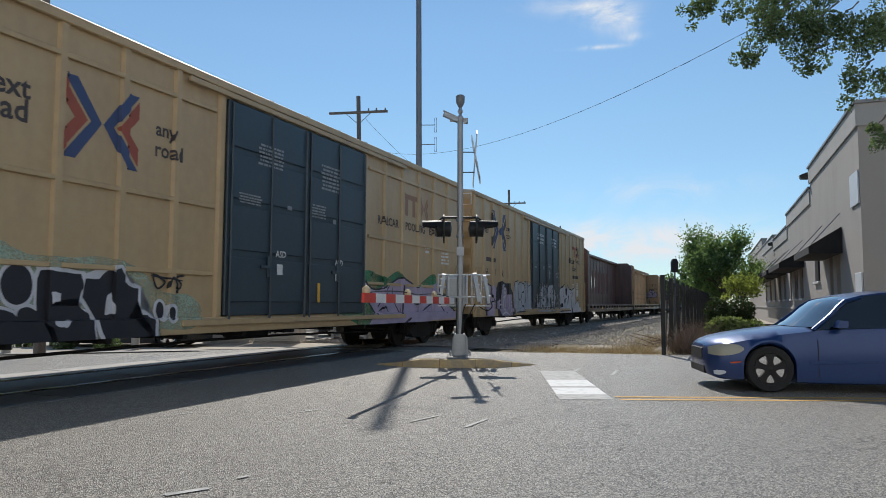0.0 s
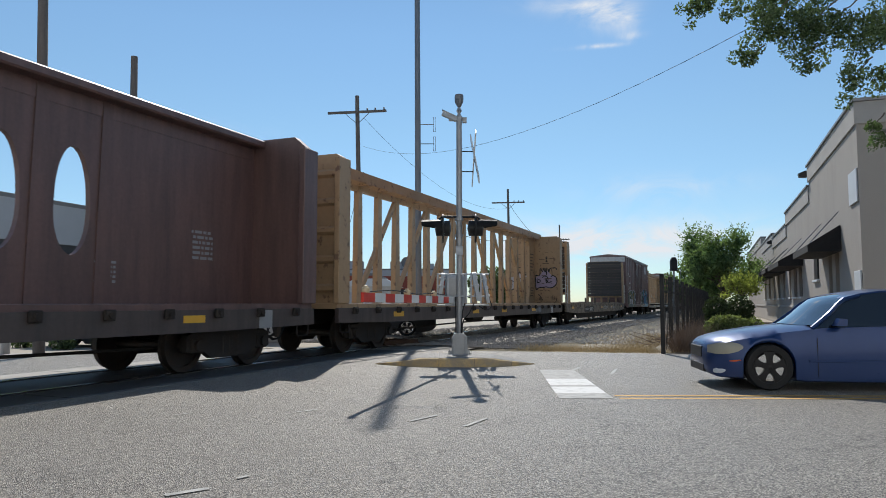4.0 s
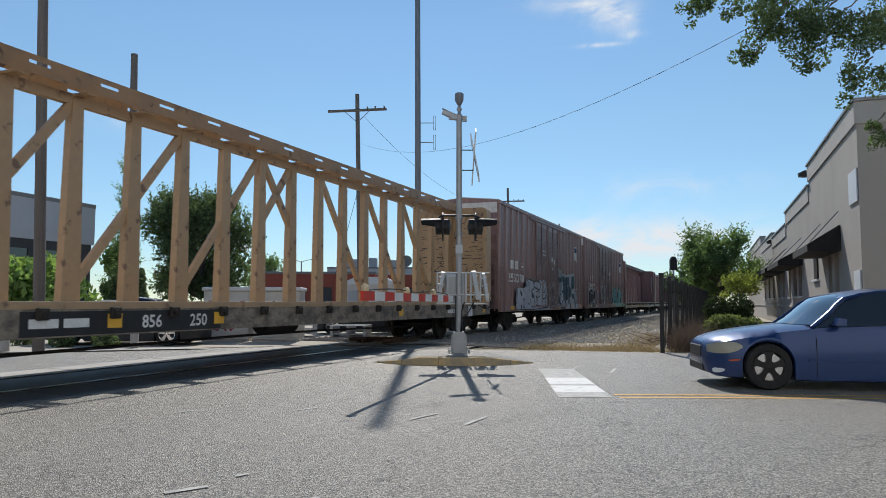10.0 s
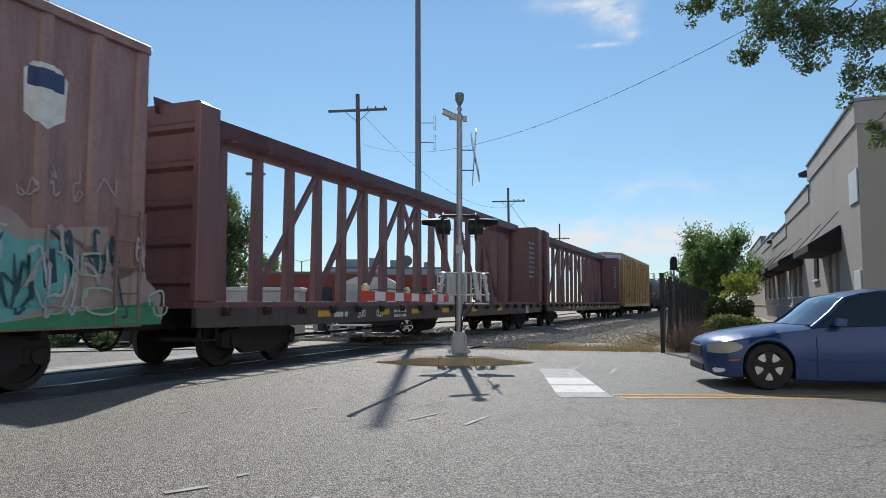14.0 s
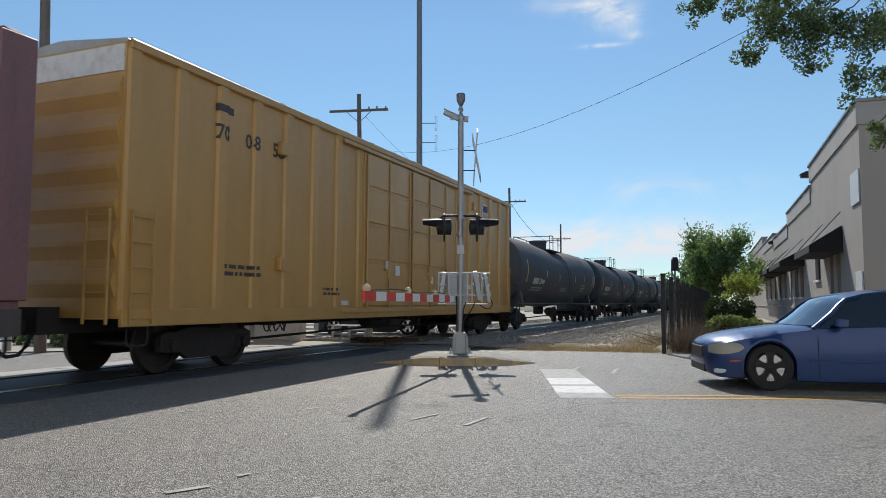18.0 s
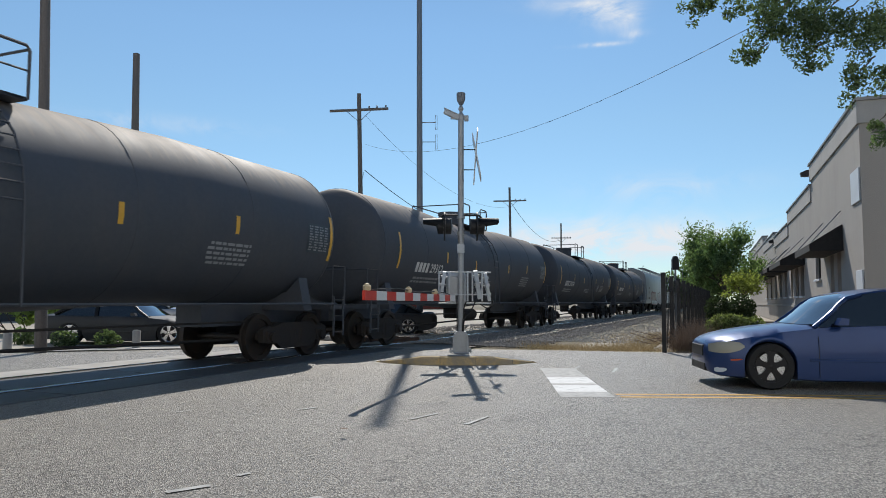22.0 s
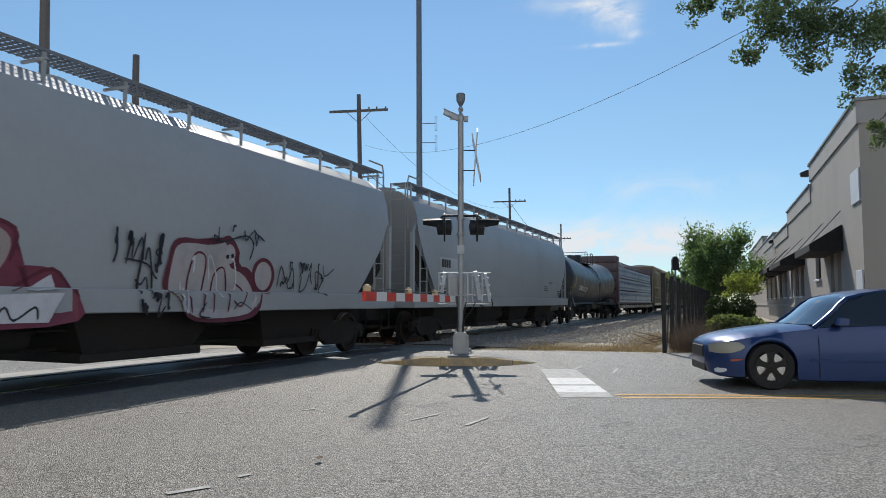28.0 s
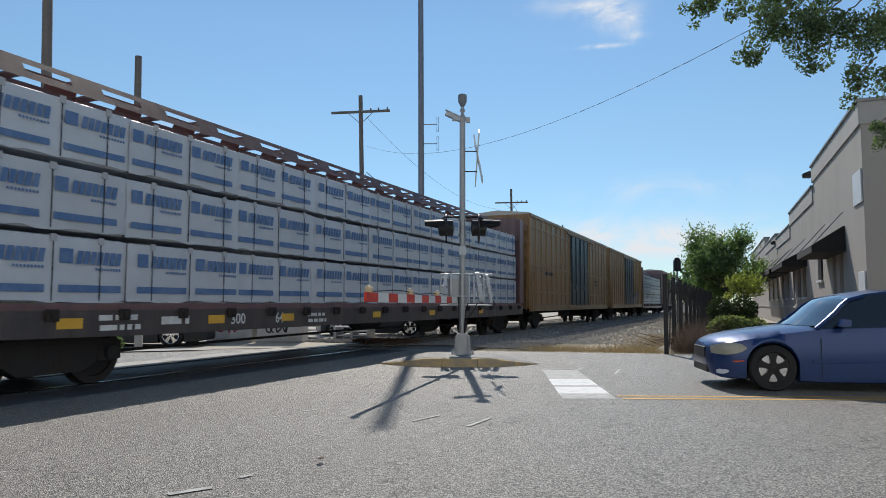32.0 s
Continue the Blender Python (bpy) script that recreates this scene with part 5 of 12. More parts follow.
    if detail:
        for i in range(4):
            bm = bmesh.new()
            z = 0.44 + i * 0.038
            tube(bm, (0.03 - 0.006 * i, -0.30, z), (0.03 - 0.006 * i, 0.30, z), 0.008, seg=5)
            part("grille_bar", bm, CHROME, root)
        bm = bmesh.new()
        box(bm, -0.012, 0.05, -0.34, 0.34, 0.42, 0.58, 0.01)
        part("grille", bm, MATT_BLACK, root)
        bm = bmesh.new()
        box(bm, -0.004, 0.06, -0.42, 0.42, 0.215, 0.33, 0.01)
        part("lower_intake", bm, MATT_BLACK, root)
    # wheels
    for a in axles:
        for s_ in (-1, 1):
            y = s_ * 0.745
            bm = bmesh.new()
            k = s_
            revolve(bm, [(0.21, y - k * 0.10), (0.30, y - k * 0.105), (0.318, y - k * 0.08), (0.318, y + k * 0.08), (0.30, y + k * 0.105), (0.225, y + k * 0.10), (0.215, y + k * 0.07)], 32, "y", (a, 0, 0.318))
            wh = part("wheel", bm, RUBBER, root, "tyre with a black five-spoke rim" if detail else "", True)
            bm = bmesh.new()
            revolve(bm, [(0.205, y + k * 0.09), (0.222, y + k * 0.098), (0.215, y + k * 0.072)], 32, "y", (a, 0, 0.318), False)
            part("rim", bm, rim or RIM_BLACK, wh, smooth=True)
            bm = bmesh.new()
            revolve(bm, [(0.01, y + k * 0.076), (0.19, y + k * 0.076), (0.19, y + k * 0.06), (0.01, y + k * 0.06)], 24, "y", (a, 0, 0.318))
            part("brake_disc", bm, CHROME if detail else UNDER, wh)
            for i in range(5):
                bm = bmesh.new()
                t = 2 * math.pi * i / 5 + 0.3
                c, s2 = math.cos(t), math.sin(t)
                o = []
                for r_, hw in ((0.03, 0.052), (0.10, 0.036), (0.16, 0.046), (0.212, 0.085)):
                    o.append((r_, hw))
                ring = [(r_, -hw) for r_, hw in o] + [(r_, hw) for r_, hw in o[::-1]]
                prism(bm, [(a + r_ * c - q * s2, 0.318 + r_ * s2 + q * c) for r_, q in ring], "y", y + k * 0.08, y + k * 0.10)
                part("spoke", bm, rim or RIM_BLACK, wh)
            bm = bmesh.new()
            revolve(bm, [(0.045, y + k * 0.05), (0.045, y + k * 0.095), (0.01, y + k * 0.10)], 14, "y", (a, 0, 0.318))
            part("hub_cap", bm, rim or RIM_BLACK, wh)
        bm = bmesh.new()
        prism(bm, [(a + 0.36 * math.cos(t), 0.315 + 0.36 * math.sin(t)) for t in (math.pi * i / 12 for i in range(13))], "y", -0.60, 0.60)
        part("wheel_well", bm, MATT_BLACK, root)
    bm = bmesh.new()
    box(bm, 0.3, 4.1, -0.7, 0.7, 0.17, 0.3)
    part("floor_pan", bm, MATT_BLACK, root)
    return root


sedan("dark blue saloon car waiting at the stop line", (3.86, 10.83, 0.002), CARBLUE, -7.0)
sedan("low dark parked car with silver wheels", (-6.6, 19.9, 0.012), CARDARK, 180, 0.86, False, CHROME, "parked cars")
sedan("dark parked car with silver wheels beyond the cabinets", (-4.75, 26.4, 0.012), CARDARK, 0, 0.84, False, CHROME, "parked cars")
sedan("silver parked car behind the gravel lot", (-14.6, 27.5, 0.012), CARSILVER, 10, 0.95, False, CHROME, "parked cars")

# ---------------------------------------------------------------- building beside the road
BC = Vector((11.3, 19.0, 0))
BT = radians(20.7)
BM = Matrix.Translation(BC) @ pose(0, 0, 0, 0, 0, 90 - math.degrees(BT))   # local x runs along the long wall, y < 0 is inside


def side_building():
    root = thing("commercial_building", "long grey-brown stucco building with stepped parapet and black awnings", "building", at=BM)
    # stretches of wall, each with its own height, cut by tall narrow windows
    runs = [(-0.02, 10.0, 6.7), (10.0, 19.3, 5.9), (19.3, 28.0, 5.3), (28.0, 38.4, 5.62), (38.4, 60.0, 6.3)]
    wins = [(3.6, 4.3, 1.45, 2.95), (5.0, 5.7, 1.45, 2.95), (8.0, 9.4, 2.1, 3.1), (13.3, 14.5, 1.5, 2.9), (15.4, 16.7, 1.5, 2.9), (18.0, 18.8, 1.5, 2.9), (21.0, 22.2, 1.5, 2.9), (24.0, 25.2, 1.5, 2.9), (27.4, 28.6, 1.5, 2.9), (31, 32.4, 1.5, 2.9), (35, 36.4, 1.5, 2.9)]
    for a, b, h in runs:
        cuts = sorted(x for w in wins for x in w[:2] if a < x < b)
        xs = [a] + cuts + [b]
        for x0, x1 in zip(xs, xs[1:]):
            w = [q for q in wins if q[0] - 1e-6 <= x0 and x1 <= q[1] + 1e-6]
            for z0, z1 in ((0.0, w[0][2]), (w[0][3], h)) if w else ((0.0, h),):
                bm = bmesh.new()
                box(bm, x0, x1, -0.3, 0.0, z0, z1)
                part("wall", bm, STUCCO, root)
        bm = bmesh.new()
        box(bm, a, b, 0.0, 0.05, h - 0.62, h, 0.01)
        pp = part("parapet_band", bm, STUCCO_LIGHT, root, "paler raised band under the coping")
        bm = bmesh.new()
        box(bm, a - 0.02, b + 0.02, -0.36, 0.10, h, h + 0.09, 0.01)
        part("coping", bm, COPING, root)
        bm = bmesh.new()
        box(bm, a, b, 0.0, 0.06, 0.98, 1.08, 0.008)
        part("ledge", bm, STUCCO_LIGHT, root)
        bm = bmesh.new()
        box(bm, a, b, -12, -0.3, h - 0.9, h - 0.8)
        part("roof", bm, ROOFGREY, root)
    for x0, x1, z0, z1 in wins:
        bm = bmesh.new()
        box(bm, x0, x1, -0.2, -0.18, z0, z1)
        g = part("window", bm, GLASS, root)
        bm = bmesh.new()
        for a, b, c, d in ((x0, x0 + 0.06, z0, z1), (x1 - 0.06, x1, z0, z1), (x0 + 0.06, x1 - 0.06, z0, z0 + 0.06), (x0 + 0.06, x1 - 0.06, z1 - 0.06, z1)):
            box(bm, a, b, -0.17, -0.11, c, d)
        part("window_frame", bm, CORNICE, g)
        bm = bmesh.new()
        box(bm, x0 - 0.06, x1 + 0.06, 0.0, 0.09, z0 - 0.09, z0 - 0.004, 0.01)
        part("window_sill", bm, WHITEBOARD, g)
    # the front wall towards the road
    bm = bmesh.new()
    box(bm, 0.28, 0.3 - 0.32, -14, -0.3, 0, 6.7)
    part("front_wall", bm, STUCCO, root)
    bm = bmesh.new()
    box(bm, -0.07, -0.02, -14, 0.05, 6.08, 6.7, 0.01)
    part("parapet_band", bm, STUCCO_LIGHT, root)
    bm = bmesh.new()
    box(bm, -0.12, 0.3, -14, 0.1, 6.7, 6.79)
    part("coping", bm, COPING, root)
    # awnings: a sloped canvas with closed ends
    for x0, x1, zt, zb, out in ((3.0, 7.2, 3.62, 2.82, 0.95), (12.7, 18.9, 3.6, 2.85, 1.0), (20.5, 26.5, 3.6, 2.85, 1.0), (28.5, 37.0, 3.6, 2.85, 1.0)):
        bm = bmesh.new()
        prism(bm, [(0.01, zt), (0.01, zb), (out, zb), (out, zb + 0.22), (0.05, zt)], "x", x0, x1)
        aw = part("awning", bm, AWNING, root, "black canvas awning")
        for x in (x0 + 0.2, x1 - 0.2):
            bm = bmesh.new()
            tube(bm, (x, 0.02, zt + 0.45), (x, out * 0.9, zb + 0.3), 0.015, seg=5)
            part("stay_rod", bm, STEELPOLE, aw)
    for x0, x1, z0, z1 in ((-0.3 + 0.35, 1.25, 3.98, 4.9), (0.05, 0.95, 1.45, 2.1)):
        bm = bmesh.new()
        box(bm, x0, x1, 0.005, 0.045, z0, z1, 0.008)
        part("sign_panel", bm, WHITEBOARD, root, "blank white panel on the wall")
    for x, z in ((10.2, 6.35), (28.2, 5.0)):
        bm = bmesh.new()
        prism(bm, [(0.02, z), (0.3, z + 0.02), (0.34, z + 0.16), (0.1, z + 0.26), (0.02, z + 0.26)], "x", x, x + 0.3)
        part("wall_lamp", bm, CORNICE, root)
    bm = bmesh.new()
    box(bm, 60.0, 60.3, -14, 0.0, 0, 6.3)
    box(bm, 0.3, 60.0, -14.3, -14.0, 0, 6.0)
    part("rear_wall", bm, STUCCO, root)
    return root


side_building()

# ---------------------------------------------------------------- fence and planting on the verge


def fence():
    root = thing("fence", "black steel picket fence along the railway", "fence", at=Matrix.Translation((5.33, 17.1, 0)) @ pose(0, 0, 0, 0, 0, TRACK_TURN))

    def picket(bm):
        box(bm, -0.010, 0.010, -0.008, 0.008, 0.06, 1.72)
        prism(bm, [(-0.014, 1.72), (0.014, 1.72), (0.0, 1.82)], "y", -0.012, 0.012)
    me = shared("picket", picket, MATT_BLACK)
    for i in range(96):
        part("picket", me, None, root, at=Matrix.Translation((0.1 + i * 0.405, 0, 0)))

    def post(bm):
        box(bm, -0.05, 0.05, -0.05, 0.05, -0.1, 1.88, 0.008)
        box(bm, -0.06, 0.06, -0.06, 0.06, 1.88, 1.92, 0.008)
    me = shared("fence_post", post, MATT_BLACK)
    for i in range(17):
        part("post", me, None, root, at=Matrix.Translation((i * 2.43, 0.03, 0)))
        if i < 16:
            for z in (0.3, 1.5):
                def rail(bm, z=z):
                    box(bm, 0.05, 2.38, 0.012, 0.05, z - 0.02, z + 0.02)
                part("fence_rail", shared("fence_rail_%.1f" % z, rail, MATT_BLACK), None, root, at=Matrix.Translation((i * 2.43, 0, 0)))


fence()


def shrub(name, label, at, clumps, leaves, size, leaf, seed, category="shrub", shape=1.0, stems=5, twig=0.0):
    root = thing(name, label, category, at=Matrix.Translation(at))
    rnd = random.Random(seed)
    for i in range(stems):
        bm = bmesh.new()
        c, r = clumps[i % len(clumps)]
        limb(bm, (c[0] * 0.3 + rnd.uniform(-0.05, 0.05), c[1] * 0.3, -0.03), (c[0], c[1], c[2]), 0.025, 0.008, rnd, 0.15, 3, 5)
        part("stem", bm, BARK, root)
    part("foliage", sprig_mesh("foliage", clumps, leaves // 10, 10, twig, size, leaf, seed, 1.2) if twig else bush_mesh("foliage", clumps, leaves, size, leaf, seed, shape), None, root)
    return root


sheet("planting_bed", [tuple((Vector((5.5, 17.2, 0)) + TD * s + Vector((o, 0, 0)))[:2]) for s, o in ((0, 0.1), (30, 0.1), (30, 4.0), (4, 3.6), (0, 2.2))], 0.0, SOIL, "brown bark mulch bed behind the fence", "planting bed")


def line_of(n, a, b, r, jitter, seed):
    rnd = random.Random(seed)
    a, b = Vector(a), Vector(b)
    return [(tuple(a.lerp(b, (i + 0.5) / n) + Vector((rnd.uniform(-jitter, jitter), rnd.uniform(-jitter, jitter), rnd.uniform(-jitter, jitter) * 0.5))), r * rnd.uniform(0.8, 1.2)) for i in range(n)]


shrub("hedge", "low clipped green hedge", (8.1, 21.0, 0), line_of(10, (0.0, 0, 0.45), (1.25, 0.35, 0.45), 0.38, 0.08, 1), 5200, 0.05, LEAF_HEDGE, 11, "hedge")
shrub("hedge", "low clipped green hedge", (11.2, 23.0, 0), line_of(8, (0, 0, 0.45), (2.0, 0.8, 0.45), 0.4, 0.1, 2), 3000, 0.05, LEAF_HEDGE, 120, "hedge")
shrub("round_shrub", "dark green clipped round shrub", (9.5, 24.6, 0), [((0, 0, 0.6), 0.42), ((0, 0, 0.98), 0.43)], 3200, 0.045, LEAF_ROUND, 13)
shrub("round_shrub", "dark green clipped round shrub", (10.45, 24.9, 0), [((0, 0, 0.6), 0.45), ((0, 0, 1.0), 0.47)], 3400, 0.045, LEAF_ROUND, 14)
for i, (x, y) in enumerate(((11.0, 21.6), (11.75, 21.9), (12.6, 22.3), (13.4, 22.9))):
    shrub("round_shrub", "small pale green round shrub", (x, y, 0), [((0, 0, 0.33), 0.38), ((0.08, 0, 0.42), 0.3)], 1300, 0.045, LEAF_STREET, 15 + i)
tree("small_tree", "small yellow-green ornamental tree", (11.95, 28.4, 0), 2.3, 0.85, 1.4, 0.06, LEAF_LIME, 2000, 0.075, 21, 0.6, 0.3, twig=0.3)
tree("tree", "bushy green street tree behind the fence", (18.3, 46.0, 0), 5.7, 2.1, 1.4, 0.2, LEAF_STREET, 15000, 0.12, 22, 1.0, 0.27, twig=0.85)
tree("tree", "bushy green street tree behind the fence", (17.4, 48.0, 0), 6.5, 0.8, 1.6, 0.16, LEAF_STREET, 5400, 0.12, 23, 1.2, 0.4, twig=0.8)
tree("tree", "green tree far along the railway", (27.0, 75.0, 0), 6.0, 3.2, 1.4, 0.2, LEAF_MID, 6000, 0.2, 24, 1.0, 0.34)


def twig_pile():
    rnd = random.Random(5)
    bm = bmesh.new()
    for i in range(46):
        p = Vector((5.75 + rnd.uniform(0, 1.3), 18.1 + rnd.uniform(-0.4, 2.2), 0.02 + rnd.uniform(0, 0.25)))
        a = rnd.uniform(0, 6.3)
        q = p + Vector((math.cos(a), math.sin(a), rnd.uniform(-0.05, 0.35))) * rnd.uniform(0.3, 0.8)
        tube(bm, p, q, 0.012, 0.005, 5)
    return solo("brush_pile", bm, TWIG, "pile of dead twigs beside the fence", "brush pile", kind="stuff")


twig_pile()


def rail_signal():
    root = thing("railway_signal", "dark railway signal head on a post", "railway signal", at=Matrix.Translation((14.4, 44.0, 0)))
    bm = bmesh.new()
    tube(bm, (0, 0, -0.1), (0, 0, 3.3), 0.06, seg=10)
    part("post", bm, STEELPOLE, root)
    bm = bmesh.new()
    prism(bm, [(-0.2, 3.2), (0.2, 3.2), (0.2, 3.85), (0.1, 4.05), (-0.1, 4.05), (-0.2, 3.85)], "y", -0.12, 0.12)
    part("signal_head", bm, MATT_BLACK, root)
    bm = bmesh.new()
    box(bm, -0.35, 0.35, -0.3, 0.3, 2.35, 2.41)
    for x in (-0.33, 0.33):
        tube(bm, (x, -0.28, 2.4), (x, -0.28, 3.3), 0.02, seg=5)
    part("platform", bm, STEELPOLE, root)


rail_signal()


def oak():
    """A street tree whose trunk stands out of view and whose boughs hang in from the upper corner."""
    rnd = random.Random(8)
    root = thing("oak_tree", "large oak with small lobed leaves hanging over the road", "tree", at=Matrix.Translation((9.6, 8.6, 0)))
    bm = bmesh.new()
    limb(bm, (0, 0, -0.1), (-0.2, 0.1, 4.0), 0.3, 0.24, rnd, 0.03, 5, 12)
    # bough ends (place, radius of their leafage)
    ends = [((-6.29, 0.3, 5.05), 0.17), ((-6.18, 0.4, 5.2), 0.2), ((-5.93, 0.2, 4.98), 0.15), ((-5.62, 0.3, 4.52), 0.2), ((-5.65, 0.3, 4.34), 0.12), ((-5.38, 0.4, 4.87), 0.27), ((-4.95, 0.3, 4.72), 0.33), ((-5.04, 0.2, 4.28), 0.15),
            ((-4.58, 0.5, 4.8), 0.34), ((-4.14, 0.3, 4.72), 0.34), ((-4.39, 0.2, 4.08), 0.18), ((-4.06, 0.3, 4.06), 0.24), ((-4.02, 0.3, 3.3), 0.13), ((-4.1, 0.3, 3.46), 0.1), ((-5.3, 0.8, 5.5), 0.4), ((-4.5, 1.0, 5.6), 0.5),
            ((-3.6, 0.4, 5.0), 0.5), ((-3.2, 0.2, 4.2), 0.5), ((-2.6, 0.8, 5.4), 0.6), ((-1.4, 0.5, 5.8), 0.6), ((-2.0, 1.2, 6.4), 0.6), ((0.5, 1.5, 6.6), 0.7), ((1.5, -0.8, 6.2), 0.7), ((-0.5, -1.6, 6.0), 0.7), ((-3.2, 0.5, 3.4), 0.3)]
    clumps = []
    for q in ((-4.4, 0.6, 5.7), (-2.4, 1.0, 6.2), (0.6, 1.2, 6.4), (-0.6, -1.4, 6.0), (-3.0, 0.3, 4.7)):
        limb(bm, (-0.2, 0.1, 3.9), q, 0.09, 0.03, rnd, 0.06, 6, 8)
    for e, k in ends:
        pts = limb(bm, Vector(e) + Vector((k * 1.3 + 0.1, 0.1, k * 1.1 + 0.1)), e, 0.012, 0.003, rnd, 0.1, 6, 5)
        clumps += [(e, k)] + [((e[0] + rnd.uniform(-k, k), e[1] + rnd.uniform(-k, k), e[2] + rnd.uniform(-k, k * 0.6)), k * 0.55) for j in range(4)]
        if e[0] > -5.6:
            clumps.append((tuple(pts[5]), k * 0.5))
    part("trunk", bm, BARK, root, smooth=True)
    part("crown", bush_mesh("crown", [(c, r * 0.9) for c, r in clumps], 60000, 0.024, LEAF_OAK, 31), None, root)


oak()

# ---------------------------------------------------------------- behind the railway


def far_building(name, label, x0, x1, y0, y1, h, wall, bands=(), roof=ROOFGREY, turn=0.0, openings=()):
    root = thing(name, label, "building", at=Matrix.Translation((x0, y0, 0)) @ pose(0, 0, 0, 0, 0, turn))
    w, d = x1 - x0, y1 - y0
    bm = bmesh.new()
    box(bm, 0, w, 0, d, 0, h)
    part("wall", bm, wall, root)
    bm = bmesh.new()
    box(bm, -0.15, w + 0.15, -0.15, d + 0.15, h, h + 0.25, 0.02)
    part("roof_edge", bm, roof, root)
    for a, b, m in bands:
        bm = bmesh.new()
        box(bm, -0.12, w + 0.12, -0.12, d + 0.12, a, b)
        part("fascia", bm, m, root)
    for xa, xb, za, zb, m in openings:
        bm = bmesh.new()
        box(bm, xa, xb, -0.05, 0.1, za, zb)
        o = part("opening", bm, m, root)
        bm = bmesh.new()
        for a, b, c, e in ((xa - 0.08, xa, za, zb), (xb, xb + 0.08, za, zb), (xa - 0.08, xb + 0.08, zb, zb + 0.08)):
            box(bm, a, b, -0.09, 0.0, c, e)
        part("opening_frame", bm, CORNICE, o)
    return root


def store():
    """The flat-roofed shop: its long side runs from the corner towards the camera."""
    root = far_building("shop_building", "flat-roofed shop with a pale grey fascia over dark glass", 0, 22, 0, 16, 7.1, DARKWALL, ((4.75, 7.12, PALEWALL),),
                        openings=[(2 + i * 3.2, 4.4 + i * 3.2, 0.6, 4.2, GLASS) for i in range(6)])
    root.matrix_basis = Matrix.Translation((-22.4, 45.0, 0)) @ pose(0, 0, 0, 0, 0, 253) @ Matrix.Translation((0, 0, 0))
    # mirrored so that the glazed side faces the street
    root.matrix_basis = Matrix.Translation((-28.9, 24.0, 0)) @ pose(0, 0, 0, 0, 0, 73)


store()
far_building("brick_building", "long low red-painted building with a dark door", -20.0, -7.2, 75, 90, 4.1, BRICKRED, (), openings=[(6.5, 8.2, 0, 2.6, DARKWALL), (1.5, 3.0, 1.0, 2.6, DARKWALL)])
far_building("brick_building", "red-brown block with rooftop plant", -17.5, 1.0, 108, 126, 6.2, BRICKRED, ((5.3, 6.2, PALEWALL),), openings=[(2 + i * 3, 4 + i * 3, 1.2, 3.2, DARKWALL) for i in range(5)])
for x, y, w, h in ((-15.5, 110, 3.0, 1.3), (-11.6, 111, 1.2, 1.6), (-8.2, 110, 2.8, 1.2), (-3.0, 112, 1.6, 1.0)):
    bm = bmesh.new()
    box(bm, 0, w, 0, 2.0, 0, h, 0.04)
    for i in range(4):
        box(bm, 0.1, w - 0.1, -0.04, 0.0, 0.15 + i * 0.25, 0.25 + i * 0.25)
    solo("rooftop_unit", bm, PALEWALL, "grey rooftop air unit with louvres", "air unit", "units on the roof", at=Matrix.Translation((x, y, 6.45)))


def dish():
    root = thing("satellite_dish", "grey satellite dish on the roof", "satellite dish", at=Matrix.Translation((-5.6, 109.5, 6.4)))
    bm = bmesh.new()
    revolve(bm, [(0.02, 0.3), (0.5, 0.2), (0.85, 0.0), (0.86, 0.02), (0.5, 0.24), (0.02, 0.34)], 20, "y", (0, 0, 1.1))
    part("reflector_bowl", bm, ROOFGREY, root, smooth=True)
    bm = bmesh.new()
    tube(bm, (0, 0.2, 0), (0, 0.25, 1.1), 0.06, seg=8)
    part("mount", bm, STEELPOLE, root)


dish()


def shed():
    root = thing("shed", "pale grey shed with a low pitched roof", "shed", at=Matrix.Translation((-7.4, 52, 0)))
    bm = bmesh.new()
    box(bm, 0, 4.0, 0, 5, 0, 2.45)
    part("wall", bm, CONTAINER, root)
    bm = bmesh.new()
    prism(bm, [(-0.2, 2.45), (4.2, 2.45), (3.2, 3.0), (1.0, 3.0)], "y", -0.2, 5.2)
    part("roof", bm, WHITEBOARD, root)
    bm = bmesh.new()
    box(bm, 0.5, 1.5, -0.04, 0.02, 0, 2.0)
    part("door", bm, PALEWALL, root)


shed()


def utility_cabinet(x, label, turn):
    root = thing("utility_cabinet", label, "utility cabinet", "cabinets on the gravel lot", at=Matrix.Translation((x, 21.2, 0.012)) @ pose(0, 0, 0, 0, 0, turn))
    bm = bmesh.new()
    box(bm, 0, 1.36, 0, 1.1, 0.05, 1.5, 0.02)
    b = part("housing", bm, CONTAINER, root)
    bm = bmesh.new()
    box(bm, -0.05, 1.41, -0.06, 1.16, 1.5, 1.62, 0.03)
    part("lid", bm, WHITEBOARD, root, "white overhanging lid")
    for i in range(2):
        bm = bmesh.new()
        box(bm, 0.04 + i * 0.66, 0.66 + i * 0.66, -0.02, 0.0, 0.12, 1.44, 0.006)
        d = part("door", bm, CONTAINER, root)
        bm = bmesh.new()
        box(bm, 0.3 + i * 0.66, 0.34 + i * 0.66, -0.05, -0.02, 0.7, 0.85)
        part("handle", bm, STEELPOLE, d)
    bm = bmesh.new()
    box(bm, -0.02, 1.38, -0.02, 1.12, 0.0, 0.05)
    part("plinth", bm, CONCRETE, root)
    return root


CABINETS = [utility_cabinet(-7.15, "chalky white cabinet scrawled with graffiti", 2), utility_cabinet(-5.65, "chalky white cabinet scrawled with graffiti", 2)]


